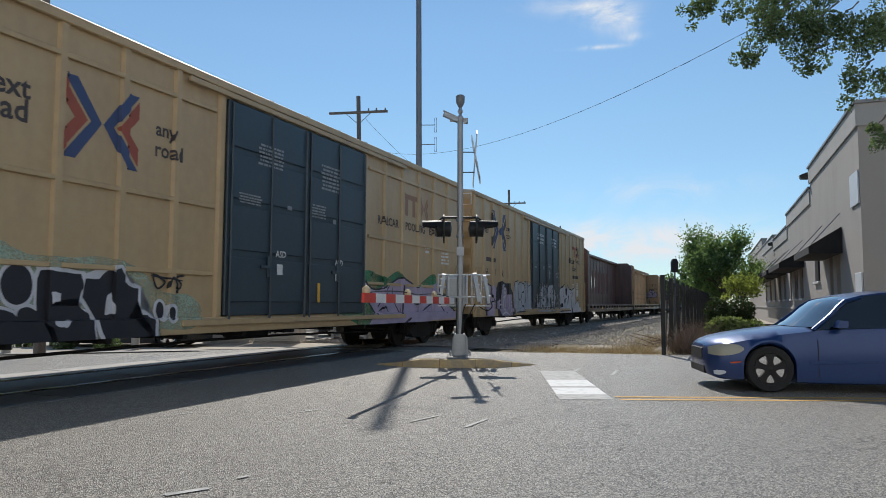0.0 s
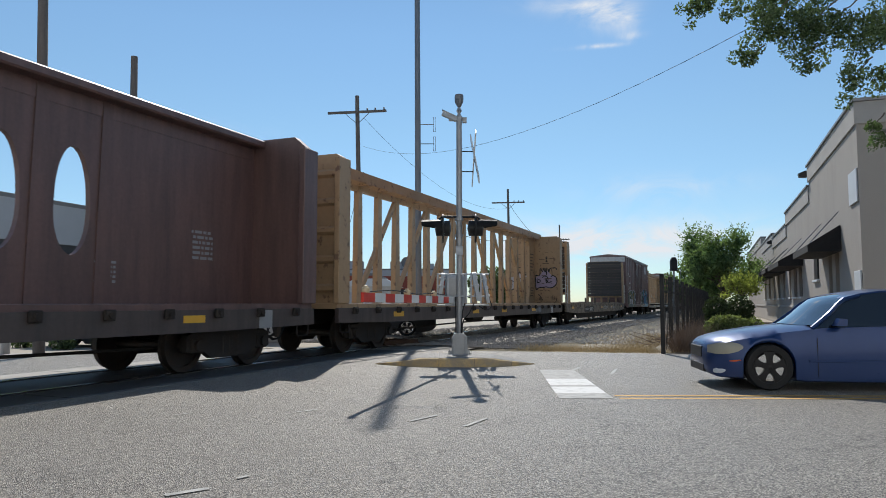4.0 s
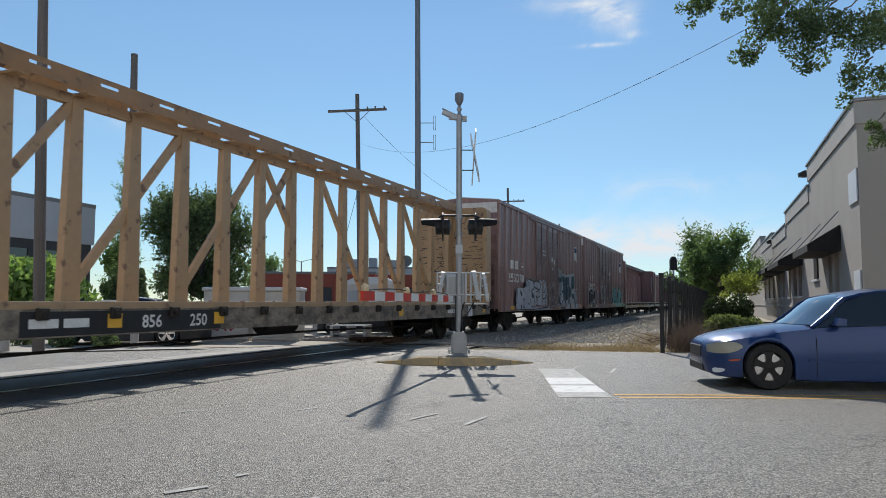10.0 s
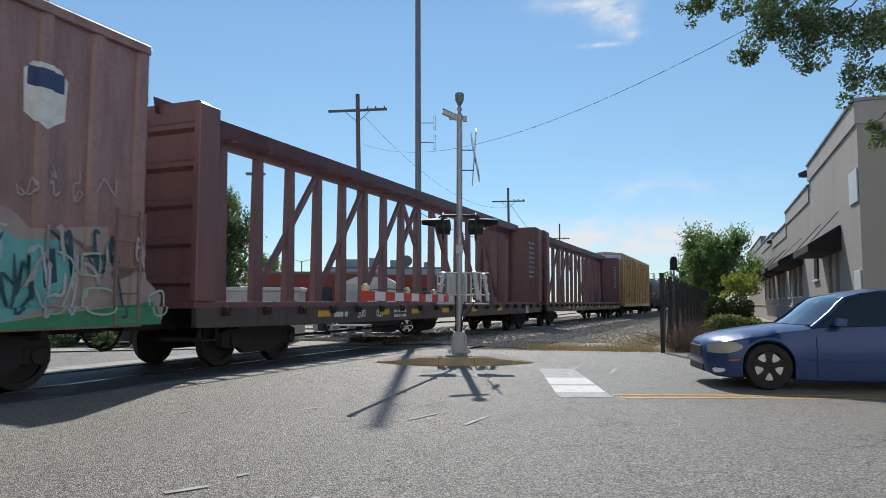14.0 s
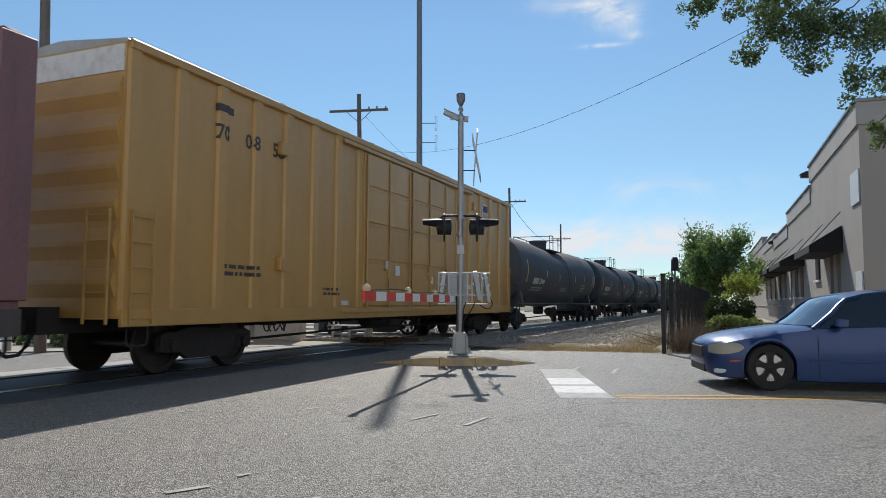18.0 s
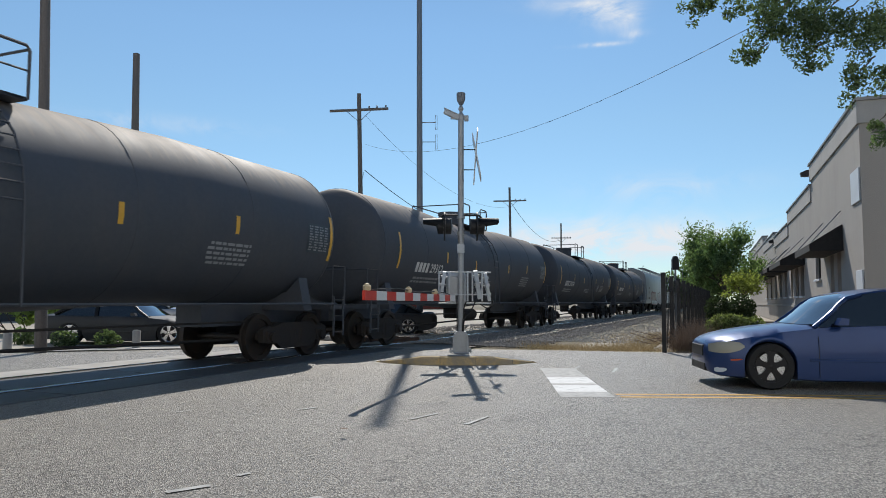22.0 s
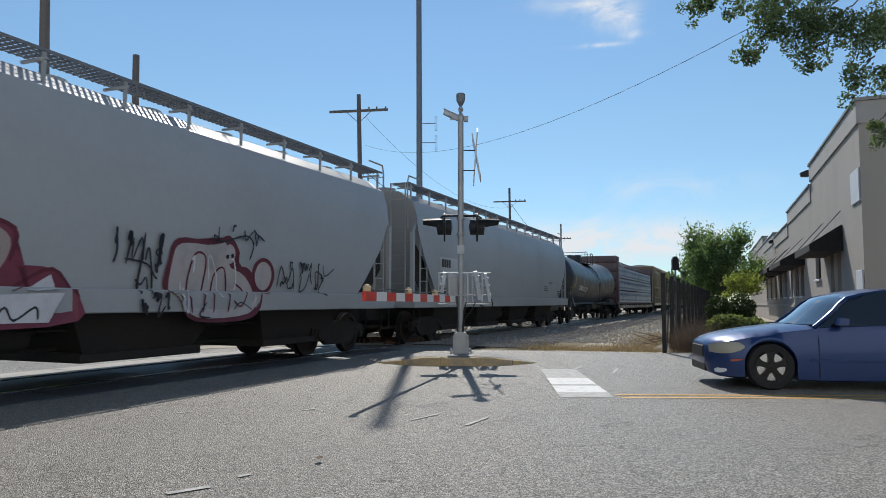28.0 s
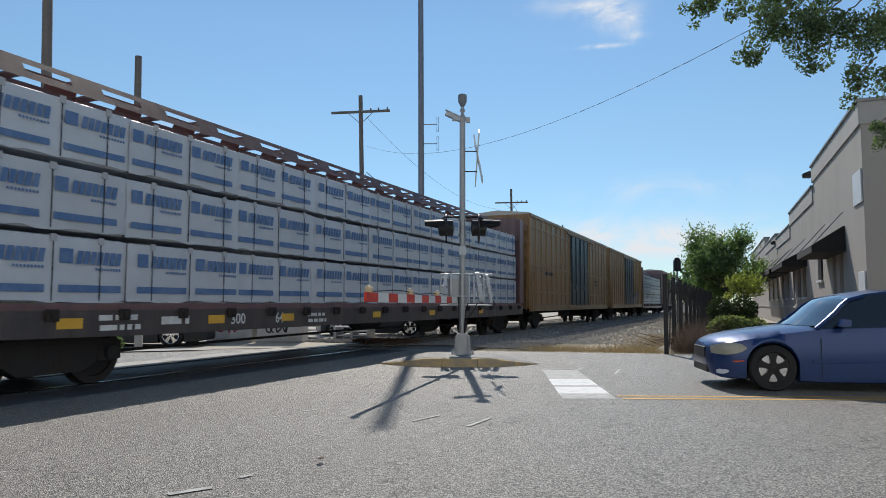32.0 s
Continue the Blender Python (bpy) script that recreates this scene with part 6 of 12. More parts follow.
def scrawl(root, seed, colour, x0, x1, z0, z1, y):
    """Loose spray scribbles."""
    rnd = random.Random(seed)
    for k in range(3):
        bm = bmesh.new()
        n = 14
        pts = []
        a, b = x0 + (x1 - x0) * k / 3, x0 + (x1 - x0) * (k + 1) / 3
        for i in range(n):
            u = i / (n - 1)
            pts.append((a + (b - a) * (0.5 + 0.5 * math.sin(u * 7 + rnd.random())), y, z0 + (z1 - z0) * (0.5 + 0.5 * math.cos(u * 9 + k * 2 + rnd.random() * 0.6))))
        for p, q in zip(pts, pts[1:]):
            p, q = Vector(p), Vector(q)
            d = (q - p).normalized()
            s = Vector((-d.z, 0, d.x)) * 0.022
            bm.faces.new([bm.verts.new(c) for c in (p - s, q - s, q + s, p + s)])
        part("graffiti", bm, SPRAY[colour], root)


scrawl(CABINETS[0], 1, "red", 0.15, 1.25, 0.3, 1.2, -0.026)
scrawl(CABINETS[1], 2, "black", 0.15, 1.25, 0.3, 1.2, -0.026)


def lot_lamp(x, y, h, arms, label):
    root = thing("street_lamp", label, "street lamp", at=Matrix.Translation((x, y, 0)))
    bm = bmesh.new()
    tube(bm, (0, 0, 0.5), (0, 0, h), 0.11, 0.08, 10)
    part("pole", bm, STEELPOLE, root)
    bm = bmesh.new()
    tube(bm, (0, 0, -0.05), (0, 0, 0.6), 0.28, seg=12)
    part("plinth", bm, CONCRETE, root)
    for s in (-1, 1):
        bm = bmesh.new()
        if arms:
            pipe(bm, [(0, 0, h - 0.2), (s * 0.7, 0, h + 0.1), (s * 1.6, 0, h + 0.25)], 0.04, 6)
            box(bm, min(s * 1.5, s * 2.1), max(s * 1.5, s * 2.1), -0.15, 0.15, h + 0.18, h + 0.3, 0.02)
        else:
            box(bm, min(s * 0.1, s * 0.75), max(s * 0.1, s * 0.75), -0.2, 0.2, h - 0.1, h + 0.08, 0.03)
        part("lamp_head", bm, STEELPOLE, root)


lot_lamp(-14.75, 55, 11.2, False, "tall car-park lamp with two box heads")
lot_lamp(-20.0, 100, 6.9, True, "far street lamp with two curved arms")

tree("tree", "large dark green rounded tree", (-19.2, 56, 0), 9.9, 4.1, 1.2, 0.32, LEAF_DARK, 52000, 0.16, 41, 1.0, 0.34, twig=0.8, boughs=34)
shrub("poplar_tree", "slim upright poplar tree", (-20.75, 46, 0), [((0.42 * math.sin(k * 2.1) * (1 - k / 16), 0.2 * math.cos(k * 1.7), 0.8 + k * 0.74), 1.15 * (1 - k / 15.5) * (0.72 + 0.28 * math.cos(k * 2.6)) + 0.16) for k in range(14)], 8000, 0.11, LEAF_STREET, 42, "tree", twig=0.75)
tree("tree", "slim upright poplar tree", (-22.4, 49, 0), 5.2, 1.1, 1.0, 0.14, LEAF_MID, 5200, 0.13, 43, 1.2, 0.45)
for i, (x, y, h) in enumerate(((-16.6, 36, 2.9), (-15.6, 36.5, 3.3))):
    shrub("conifer", "dark narrow conifer shrub", (x, y, 0), [((0, 0, h * (0.15 + 0.11 * k)), 0.55 * (1 - 0.1 * k)) for k in range(7)], 2600, 0.09, LEAF_DARK, 50 + i)
shrub("vine_shrub", "large bright green broad-leaved shrub by the pole", (-14.6, 25.2, 0), line_of(16, (-2.6, 0.2, 1.8), (1.5, 0, 1.35), 0.95, 0.75, 4), 5200, 0.16, LEAF_BRIGHT, 54)
shrub("vine_shrub", "bright green broad-leaved shrub", (-17.6, 25.8, 0), line_of(12, (-2.6, 0.2, 2.0), (1.2, 0, 1.8), 0.95, 0.6, 6), 4200, 0.16, LEAF_BRIGHT, 55)
tree("tree", "green tree beyond the red building", (-23.4, 92, 0), 7.2, 2.6, 1.5, 0.25, LEAF_STREET, 5600, 0.2, 44, twig=0.9)
tree("tree", "green tree far beyond the railway", (8.0, 122, 0), 6.5, 4.0, 1.5, 0.25, LEAF_DARK, 4200, 0.3, 46)
tree("tree", "green tree far beyond the railway", (13.0, 135, 0), 5.5, 4.0, 1.5, 0.25, LEAF_DARK, 3600, 0.3, 47)
for i, (x, y) in enumerate(((-8.45, 17.75), (-11.4, 19.2), (-9.9, 18.4))):
    shrub("small_shrub", "small dark green shrub at the edge of the lot", (x, y, 0), [((0, 0, 0.22), 0.26), ((0.2, 0, 0.2), 0.2)], 500, 0.05, LEAF_DARK, 60 + i)


def stump(x, y, h, r):
    bm = bmesh.new()
    revolve(bm, [(r * 1.05, -0.05), (r, 0.05), (r, h - 0.03), (r * 0.8, h), (0.02, h + 0.01)], 12)
    solo("bollard", bm, CONCRETE, "short worn concrete bollard", "bollard", "bollards of the lot", smooth=True, at=Matrix.Translation((x, y, 0.0)))


stump(-7.75, 17.9, 0.46, 0.1)
stump(-10.2, 16.6, 0.46, 0.1)


def pallet_stack(x, y, n, turn):
    root = thing("pallet_stack", "stack of grey weathered pallets", "pallets", "pallets on the lot", at=Matrix.Translation((x, y, 0.012)) @ pose(0, 0, 0, 0, 0, turn))
    for k in range(n):
        z = k * 0.14
        for i in range(6):
            bm = bmesh.new()
            box(bm, 0, 1.2, i * 0.19, i * 0.19 + 0.1, z + 0.11, z + 0.13)
            part("board", bm, PALEWALL, root)
        for i in range(3):
            bm = bmesh.new()
            box(bm, i * 0.55, i * 0.55 + 0.09, 0, 1.05, z, z + 0.11)
            part("bearer", bm, PALEWALL, root)


pallet_stack(-5.4, 23.6, 4, 8)
pallet_stack(-3.7, 23.4, 3, -5)


def scrap():
    """Spare track steel lying beside the line."""
    rnd = random.Random(12)
    for i in range(9):
        bm = bmesh.new()
        l = rnd.uniform(0.5, 1.6)
        prism(bm, [(-0.06, 0.0), (0.06, 0.0), (0.05, 0.03), (0.02, 0.04), (0.03, 0.12), (-0.03, 0.12), (-0.02, 0.04), (-0.05, 0.03)], "x", -l / 2, l / 2)
        solo("scrap_rail", bm, RAILRUST, "short rusty offcut of rail lying on gravel", "scrap steel", "scrap beside the line", at=Matrix.Translation((-2.9 + rnd.uniform(-0.3, 1.8), 21.0 + rnd.uniform(-0.4, 1.0), 0.012)) @ pose(0, 0, 0, 0, 0, rnd.uniform(30, 90)))


scrap()


def fallen_leaf():
    bm = bmesh.new()
    o = [(-0.05, 0.0), (-0.03, 0.022), (0.0, 0.028), (0.03, 0.02), (0.055, 0.0), (0.03, -0.02), (0.0, -0.028), (-0.03, -0.022)]
    a = [bm.verts.new((x, y, 0.03 + 0.25 * abs(y) + 3 * x * x)) for x, y in o]
    bm.faces.new(a)
    bmesh.ops.solidify(bm, geom=bm.faces[:], thickness=0.003)
    return solo("fallen_leaf", bm, TWIG, "curled brown dead leaf blown over asphalt", "leaf")


LEAF = fallen_leaf()

# ---------------------------------------------------------------- the freight train
TRAIN = []      # (car, place of its middle along the track at the start)
WHEELS = []     # wheelsets of the bogies, first and second of each
draw_words([(w, 0.0) for w in ("next", "load", "any", "road", "RAILCAR", "POOLING", "EXPERTS", "Railcar", "Pooling", "Experts", "661162", "217027", "804003", "374719", "37", "47", "856", "250", "200",
                               "027", "197", "35", "50", "29", "70", "08", "58", "700858", "29644", "29494", "29312", "290374", "29699", "21713", "201737", "300", "64", "11", "66", "62", "ASD", "CLOSE THIS DOOR", "CLOSE AND LOCK", "DOORS BEFORE", "MOVING CAR", "BEFORE CLOSING", "MAIN DOOR",
                               "382", "CAUTION", "14")])


def wheelset_mesh(bm):
    for s in (-1, 1):
        y = 0.755 * s
        k = s
        revolve(bm, [(0.09, y - k * 0.07), (0.12, y - k * 0.05), (0.35, y - k * 0.055), (0.36, y - k * 0.07), (0.485, y - k * 0.07), (0.485, y - k * 0.04), (0.457, y - k * 0.03), (0.455, y + k * 0.065), (0.36, y + k * 0.065),
                     (0.35, y + k * 0.03), (0.13, y + k * 0.035), (0.11, y + k * 0.09)], 28, "y")
    tube(bm, (0, -1.08, 0), (0, 1.08, 0), 0.075, seg=12)


def bogie_mesh(bm):
    for s in (-1, 1):
        y = 1.02 * s
        prism(bm, [(-1.13, 0.36), (-1.13, 0.62), (-0.98, 0.68), (-0.8, 0.66), (-0.5, 0.74), (0.5, 0.74), (0.8, 0.66), (0.98, 0.68), (1.13, 0.62), (1.13, 0.36), (0.72, 0.36), (0.5, 0.22), (-0.5, 0.22), (-0.72, 0.36)], "y", y - 0.06, y + 0.06)
        for x in (-0.89, 0.89):
            box(bm, x - 0.16, x + 0.16, y - 0.1, y + 0.1, 0.33, 0.58, 0.02)
            tube(bm, (x, y + s * 0.08, 0.457), (x, y + s * 0.16, 0.457), 0.1, seg=12)
        for x in (-0.2, -0.02, 0.16):
            tube(bm, (x + 0.02, y, 0.3), (x + 0.02, y, 0.6), 0.075, seg=10)
    box(bm, -0.22, 0.22, -1.05, 1.05, 0.5, 0.72, 0.02)
    for x in (-0.5, 0.5):
        tube(bm, (x, -0.8, 0.4), (x, 0.8, 0.4), 0.04, seg=6)


def coupler_mesh(bm):
    box(bm, -0.55, 0.0, -0.08, 0.08, 0.72, 0.92, 0.02)
    prism(bm, [(-0.62, -0.14), (-0.52, -0.2), (-0.42, -0.1), (-0.42, 0.1), (-0.52, 0.16), (-0.6, 0.12)], "z", 0.68, 0.97)


def hose_mesh(bm):
    pipe(bm, [(-0.1, -0.35, 0.72), (-0.2, -0.37, 0.55), (-0.32, -0.36, 0.42), (-0.45, -0.3, 0.4), (-0.55, -0.25, 0.48)], 0.03, 6)


def running_gear(root, length, centres, sill=True):
    for x in (-centres / 2, centres / 2):
        b = part("bogie", shared("bogie", bogie_mesh, UNDER), None, root, "grimy cast side frames", at=Matrix.Translation((x, 0, 0)))
        for k, a in enumerate((-0.89, 0.89)):
            w = part("wheelset", shared("wheelset", wheelset_mesh, WHEELSTEEL, True), None, b, at=Matrix.Translation((a, 0, 0.457)))
            WHEELS.append((w, k, a))
    for s in (-1, 1):
        part("coupler", shared("coupler", coupler_mesh, UNDER), None, root, at=Matrix.Translation((s * (length / 2 - 0.05), 0, 0)) @ pose(0, 0, 0, 0, 0, 0 if s < 0 else 180))
        part("brake_hose", shared("hose", hose_mesh, RUBBER), None, root, at=Matrix.Translation((s * (length / 2 - 0.05), 0, 0)) @ pose(0, 0, 0, 0, 0, 0 if s < 0 else 180))
    if sill:
        bm = bmesh.new()
        box(bm, -length / 2 + 0.05, length / 2 - 0.05, -0.28, 0.28, 0.68, 1.08)
        part("centre_sill", bm, UNDER, root)
    bm = bmesh.new()
    tube(bm, (-0.9, -0.75, 0.72), (0.2, -0.75, 0.72), 0.2, seg=12)
    part("brake_reservoir", bm, UNDER, root, smooth=True)
    bm = bmesh.new()
    pipe(bm, [(-centres / 2 + 1.3, -0.5, 0.42), (-1.2, -0.55, 0.5), (1.4, -0.55, 0.5), (centres / 2 - 1.3, -0.5, 0.42)], 0.028, 6)
    pipe(bm, [(-centres / 2 + 1.5, -0.95, 0.78), (centres / 2 - 1.5, -0.95, 0.78)], 0.02, 5)
    part("brake_rod", bm, UNDER, root)


def ladder(root, x, y, z0, z1, w, material, along="x", label=""):
    bm = bmesh.new()
    n = max(2, int((z1 - z0) / 0.36))
    for i in range(n + 1):
        z = z0 + (z1 - z0) * i / n
        if along == "x":
            tube(bm, (x - w / 2, y, z), (x + w / 2, y, z), 0.012, seg=5)
        else:
            tube(bm, (x, y - w / 2, z), (x, y + w / 2, z), 0.012, seg=5)
    for s in (-1, 1):
        if along == "x":
            box(bm, x + s * w / 2 - 0.014, x + s * w / 2 + 0.014, y - 0.02, y + 0.02, z0 - 0.08, z1 + 0.08)
        else:
            box(bm, x - 0.02, x + 0.02, y + s * w / 2 - 0.014, y + s * w / 2 + 0.014, z0 - 0.08, z1 + 0.08)
    return part("ladder", bm, material, root, label)


def stirrups(root, half, y):
    for x in (-half + 0.35, half - 0.35):
        for s in (-1, 1):
            bm = bmesh.new()
            pipe(bm, [(x - 0.2, y * s, 1.0), (x - 0.2, y * s, 0.55), (x - 0.17, y * s, 0.52), (x + 0.17, y * s, 0.52), (x + 0.2, y * s, 0.55), (x + 0.2, y * s, 1.0)], 0.018, 5)
            part("stirrup_step", bm, UNDER, root)


def lettering(root, words, material, wall, post, cuts, label="", lift=0.005):
    bm = bmesh.new()
    for w, x0, z0, h in words:
        width = WORDS[w, 0.0][2] * h
        word_on(bm, w, x0, x0 + width, z0, z0 + h, wall - lift)
    drape(bm, cuts, wall, post)
    return part("lettering", bm, material, root, label)


def stencils(root, rects, material, wall, post, cuts, label="", lift=0.005):
    """rects: x0, x1, z0, z1, rows; small writing as bars; rows 0: one plain patch."""
    for i, (x0, x1, z0, z1, rows) in enumerate(rects):
        bm = bmesh.new()
        if rows:
            bars_on(bm, x0, x1, z0, z1, wall - lift, rows, i + 1)
        else:
            bm.faces.new([bm.verts.new(c) for c in ((x0, wall - lift, z0), (x1, wall - lift, z0), (x1, wall - lift, z1), (x0, wall - lift, z1))])
        drape(bm, cuts, wall, post)
        ob = part("stencil", bm, material, root, label)
        if rows:
            tagged(ob, kind="stuff")


def reflectors(root, xs, z, y, w=0.45, h=0.1):
    for x in xs:
        bm = bmesh.new()
        box(bm, x - w / 2, x + w / 2, y - 0.006, y, z - h / 2, z + h / 2)
        part("reflector", bm, REFLECT, root, "yellow reflective strip")


def start_car(name, label, front, rear, group="freight cars of the train"):
    root = thing(name, label, "freight car", group)
    TRAIN.append((root, (front + rear) / 2))
    return root, rear - front


def side_ribs(root, xs, w, wall, z0, z1, material, deep=0.055):
    def build(bm):
        prism(bm, [(-w / 2, 0), (w / 2, 0), (w / 2 - 0.03, deep), (-w / 2 + 0.03, deep)], "z", z0, z1)
    me = shared("side_post_%s_%.2f_%.2f_%.2f" % (material.name, w, z0, z1), build, material)
    for s in (-1, 1):
        for x in xs:
            part("side_post", me, None, root, at=Matrix.Translation((x, s * wall, 0)) @ pose(0, 0, 0, 0, 0, 180 if s < 0 else 0))


def boxcar(label, front, rear, paint, door, door_x, door_w, height=5.05, ribs=1.0, end=None, white_end=False, roof=ROOFSTEEL, bands=False, rib_w=0.16, name="boxcar", doors=2, low=0.95, no_track=False, overhang=2.3):
    root, l = start_car(name, label, front, rear)
    h = l / 2
    wall, post = 1.42, 1.475
    end = end or paint
    bm = bmesh.new()
    box(bm, -h, h, -wall, wall, low, height - 0.1)
    part("body", bm, paint, root)
    xs, cuts = [], []
    d0, d1 = door_x - door_w / 2, door_x + door_w / 2
    for a, b in ((-h + 0.12, d0 - 0.1), (d1 + 0.1, h - 0.12)):
        n = max(1, round((b - a) / ribs))
        for i in range(n + 1):
            x = a + (b - a) * i / n
            xs.append(x)
            cuts.append((x - rib_w / 2, x + rib_w / 2))
    side_ribs(root, xs, rib_w, wall, low + 0.12, height - 0.14, paint)
    # sills and top chord
    for s in (-1, 1):
        bm = bmesh.new()
        box(bm, -h, h, s * (wall + 0.03) - 0.04, s * (wall + 0.03) + 0.04, low - 0.12, low + 0.14, 0.01)
        part("side_sill", bm, paint, root)
        bm = bmesh.new()
        box(bm, -h, h, s * (wall + 0.03) - 0.05, s * (wall + 0.03) + 0.05, height - 0.16, height - 0.02, 0.012)
        part("top_chord", bm, paint, root)
        if bands:
            for z in (1.67, 2.81, 4.47):
                for a, b in ((-h + 0.2, d0 - 0.25), (d1 + 0.25, h - 0.2)):
                    bm = bmesh.new()
                    box(bm, a, b, s * (wall + 0.028) - 0.025, s * (wall + 0.028) + 0.025, z - 0.035, z + 0.035, 0.008)
                    part("side_band", bm, paint, root)
    # roof with raised cross seams
    bm = bmesh.new()
    prism(bm, [(-wall - 0.06, height - 0.06), (wall + 0.06, height - 0.06), (wall + 0.02, height - 0.02), (0, height + 0.12), (-wall - 0.02, height - 0.02)], "x", -h - 0.03, h + 0.03)
    part("roof", bm, roof, root)

    def seam(bm):
        prism(bm, [(-1.44, 0.0), (0, 0.14), (1.44, 0.0), (1.44, 0.035), (0, 0.18), (-1.44, 0.035)], "x", -0.06, 0.06)
    me = shared("roof_seam", seam, ROOFSTEEL)
    n = round(l / 1.25)
    for i in range(n + 1):
        part("roof_seam", me, None, root, at=Matrix.Translation((-h + 0.1 + (l - 0.2) * i / n, 0, height - 0.02)))
    # ends with pressed ribs
    for s in (-1, 1):
        bm = bmesh.new()
        box(bm, min(s * h, s * (h + 0.03)), max(s * h, s * (h + 0.03)), -wall, wall, low, height - 0.06)
        e = part("end_panel", bm, end, root)
        z = low + 0.3
        while z < height - 0.5:
            bm = bmesh.new()
            prism(bm, [(s * (h + 0.03), z), (s * (h + 0.10), z + 0.2), (s * (h + 0.10), z + 0.26), (s * (h + 0.03), z + 0.46)], "y", -wall + 0.06, wall - 0.06)
            part("end_rib", bm, end, e)
            z += 0.56
        if white_end:
            bm = bmesh.new()
            box(bm, min(s * (h + 0.03), s * (h + 0.05)), max(s * (h + 0.03), s * (h + 0.05)), -wall + 0.03, wall - 0.03, height - 0.5, height - 0.1)
            part("end_stripe", bm, PATCHWHITE, e, "white band across the top of the end")
        ladder(root, s * (h + 0.14), -wall + 0.32, low, low + 1.5, 0.45, end, "y")
        ladder(root, s * (h - 0.32), -wall - 0.09, low, low + 1.5, 0.42, paint, "x")
    # doors
    n = doors
    for k in range(n):
        a, b = d0 + door_w * k / n, d0 + door_w * (k + 1) / n
        for s in (-1, 1):
            yo = s * (wall + 0.075)
            bm = bmesh.new()
            box(bm, a + 0.02, b - 0.02, min(s * wall, yo), max(s * wall, yo), low + 0.16, height - 0.3, 0.015)
            dr = part("door", bm, door, root, "" if door is paint else "dark blue plug door")
            z = low + 0.34
            hgt = (height - 0.3 - low - 0.3) / 4
            for r in range(4):
                for c0, c1 in ((a + 0.12, (a + b) / 2 - 0.05), ((a + b) / 2 + 0.05, b - 0.12)):
                    bm = bmesh.new()
                    box(bm, c0, c1, min(yo, yo + s * 0.03), max(yo, yo + s * 0.03), z + 0.06, z + hgt - 0.06, 0.012)
                    part("door_panel", bm, door, dr)
                z += hgt
            if s < 0:
                for x in (a + 0.09, (a + b) / 2, b - 0.09):
                    bm = bmesh.new()
                    tube(bm, (x, yo - 0.05, low + 0.1), (x, yo - 0.05, height - 0.35), 0.022, seg=6)
                    part("lock_rod", bm, door, dr)
                bm = bmesh.new()
                box(bm, (a + b) / 2 - 0.3, (a + b) / 2 + 0.12, yo - 0.075, yo - 0.03, low + 1.02, low + 1.08, 0.006)
                box(bm, (a + b) / 2 - 0.1, (a + b) / 2 + 0.1, yo - 0.06, yo - 0.03, low + 0.85, low + 1.25, 0.006)
                part("door_handle", bm, door, dr)
    if not no_track:
        for s in (-1, 1):
            for z, hh in ((low + 0.06, 0.1), (height - 0.24, 0.09)):
                bm = bmesh.new()
                box(bm, d0 - door_w * 0.2, d1 + door_w * 0.45, s * (wall + 0.1) - 0.03, s * (wall + 0.1) + 0.03, z - hh / 2, z + hh / 2, 0.008)
                part("door_track", bm, paint, root)
    running_gear(root, l + 0.9, l - 2 * overhang)
    stirrups(root, h, wall)
    me = shared("floor_bearer", lambda bm: box(bm, -0.05, 0.05, -1.37, 1.37, -0.2, -0.02), UNDER)
    for i in range(int(l / 1.5)):
        part("floor_bearer", me, None, root, at=Matrix.Translation((-h + 0.8 + i * 1.5, 0, low)))
    return root, h, -(wall + 0.001), -(post + 0.001), cuts


def x_logo(root, cx, cz, w, h, wall, post, cuts, cols):
    """Two nested pairs of chevrons that meet point to point, arm by arm."""
    outer = [(0.01, 0.0), (0.33, 0.5), (0.5, 0.5), (0.15, 0.0)]
    inner = [(0.19, 0.0), (0.5, 0.44), (0.5, 0.2), (0.35, 0.0)]
    for pts, m in ((outer, cols[0]), (inner, cols[1])):
        for s in (-1, 1):
            for t in (-1, 1):
                bm = bmesh.new()
                q = [(cx + s * u * w, wall - 0.004, cz + t * v * h) for u, v in pts]
                bm.faces.new([bm.verts.new(p) for p in (q if s * t > 0 else q[::-1])])
                drape(bm, cuts, wall, post)
                part("painted_emblem", bm, m, root)


def shield(root, cx, cz, w, h, wall, post, cuts, stripes=True):
    bm = bmesh.new()
    out = [(-0.5, 0.34), (-0.3, 0.5), (0.3, 0.5), (0.5, 0.34), (0.46, -0.3), (0.0, -0.5), (-0.46, -0.3)]
    bm.faces.new([bm.verts.new((cx + u * w, wall - 0.004, cz + v * h)) for u, v in out][::-1])
    drape(bm, cuts, wall, post)
    sh = part("painted_emblem", bm, PATCHWHITE, root, "white shield emblem")
    bm = bmesh.new()
    for z0, z1 in ((0.12, 0.42),):
        bm.faces.new([bm.verts.new((cx + u * w, wall - 0.006, cz + v * h)) for u, v in ((-0.42, z0), (0.42, z0), (0.42, z1), (-0.42, z1))])
    drape(bm, cuts, wall, post)
    part("emblem_field", bm, BLUESTENCIL, sh)
    if not stripes:
        return
    bm = bmesh.new()
    for i in range(5):
        u = -0.36 + i * 0.17
        bm.faces.new([bm.verts.new((cx + a * w, wall - 0.006, cz + v * h)) for a, v in ((u, -0.3), (u + 0.07, -0.3), (u + 0.07, 0.08), (u, 0.08))])
    drape(bm, cuts, wall, post)
    part("emblem_stripes", bm, REDSTENCIL, sh)


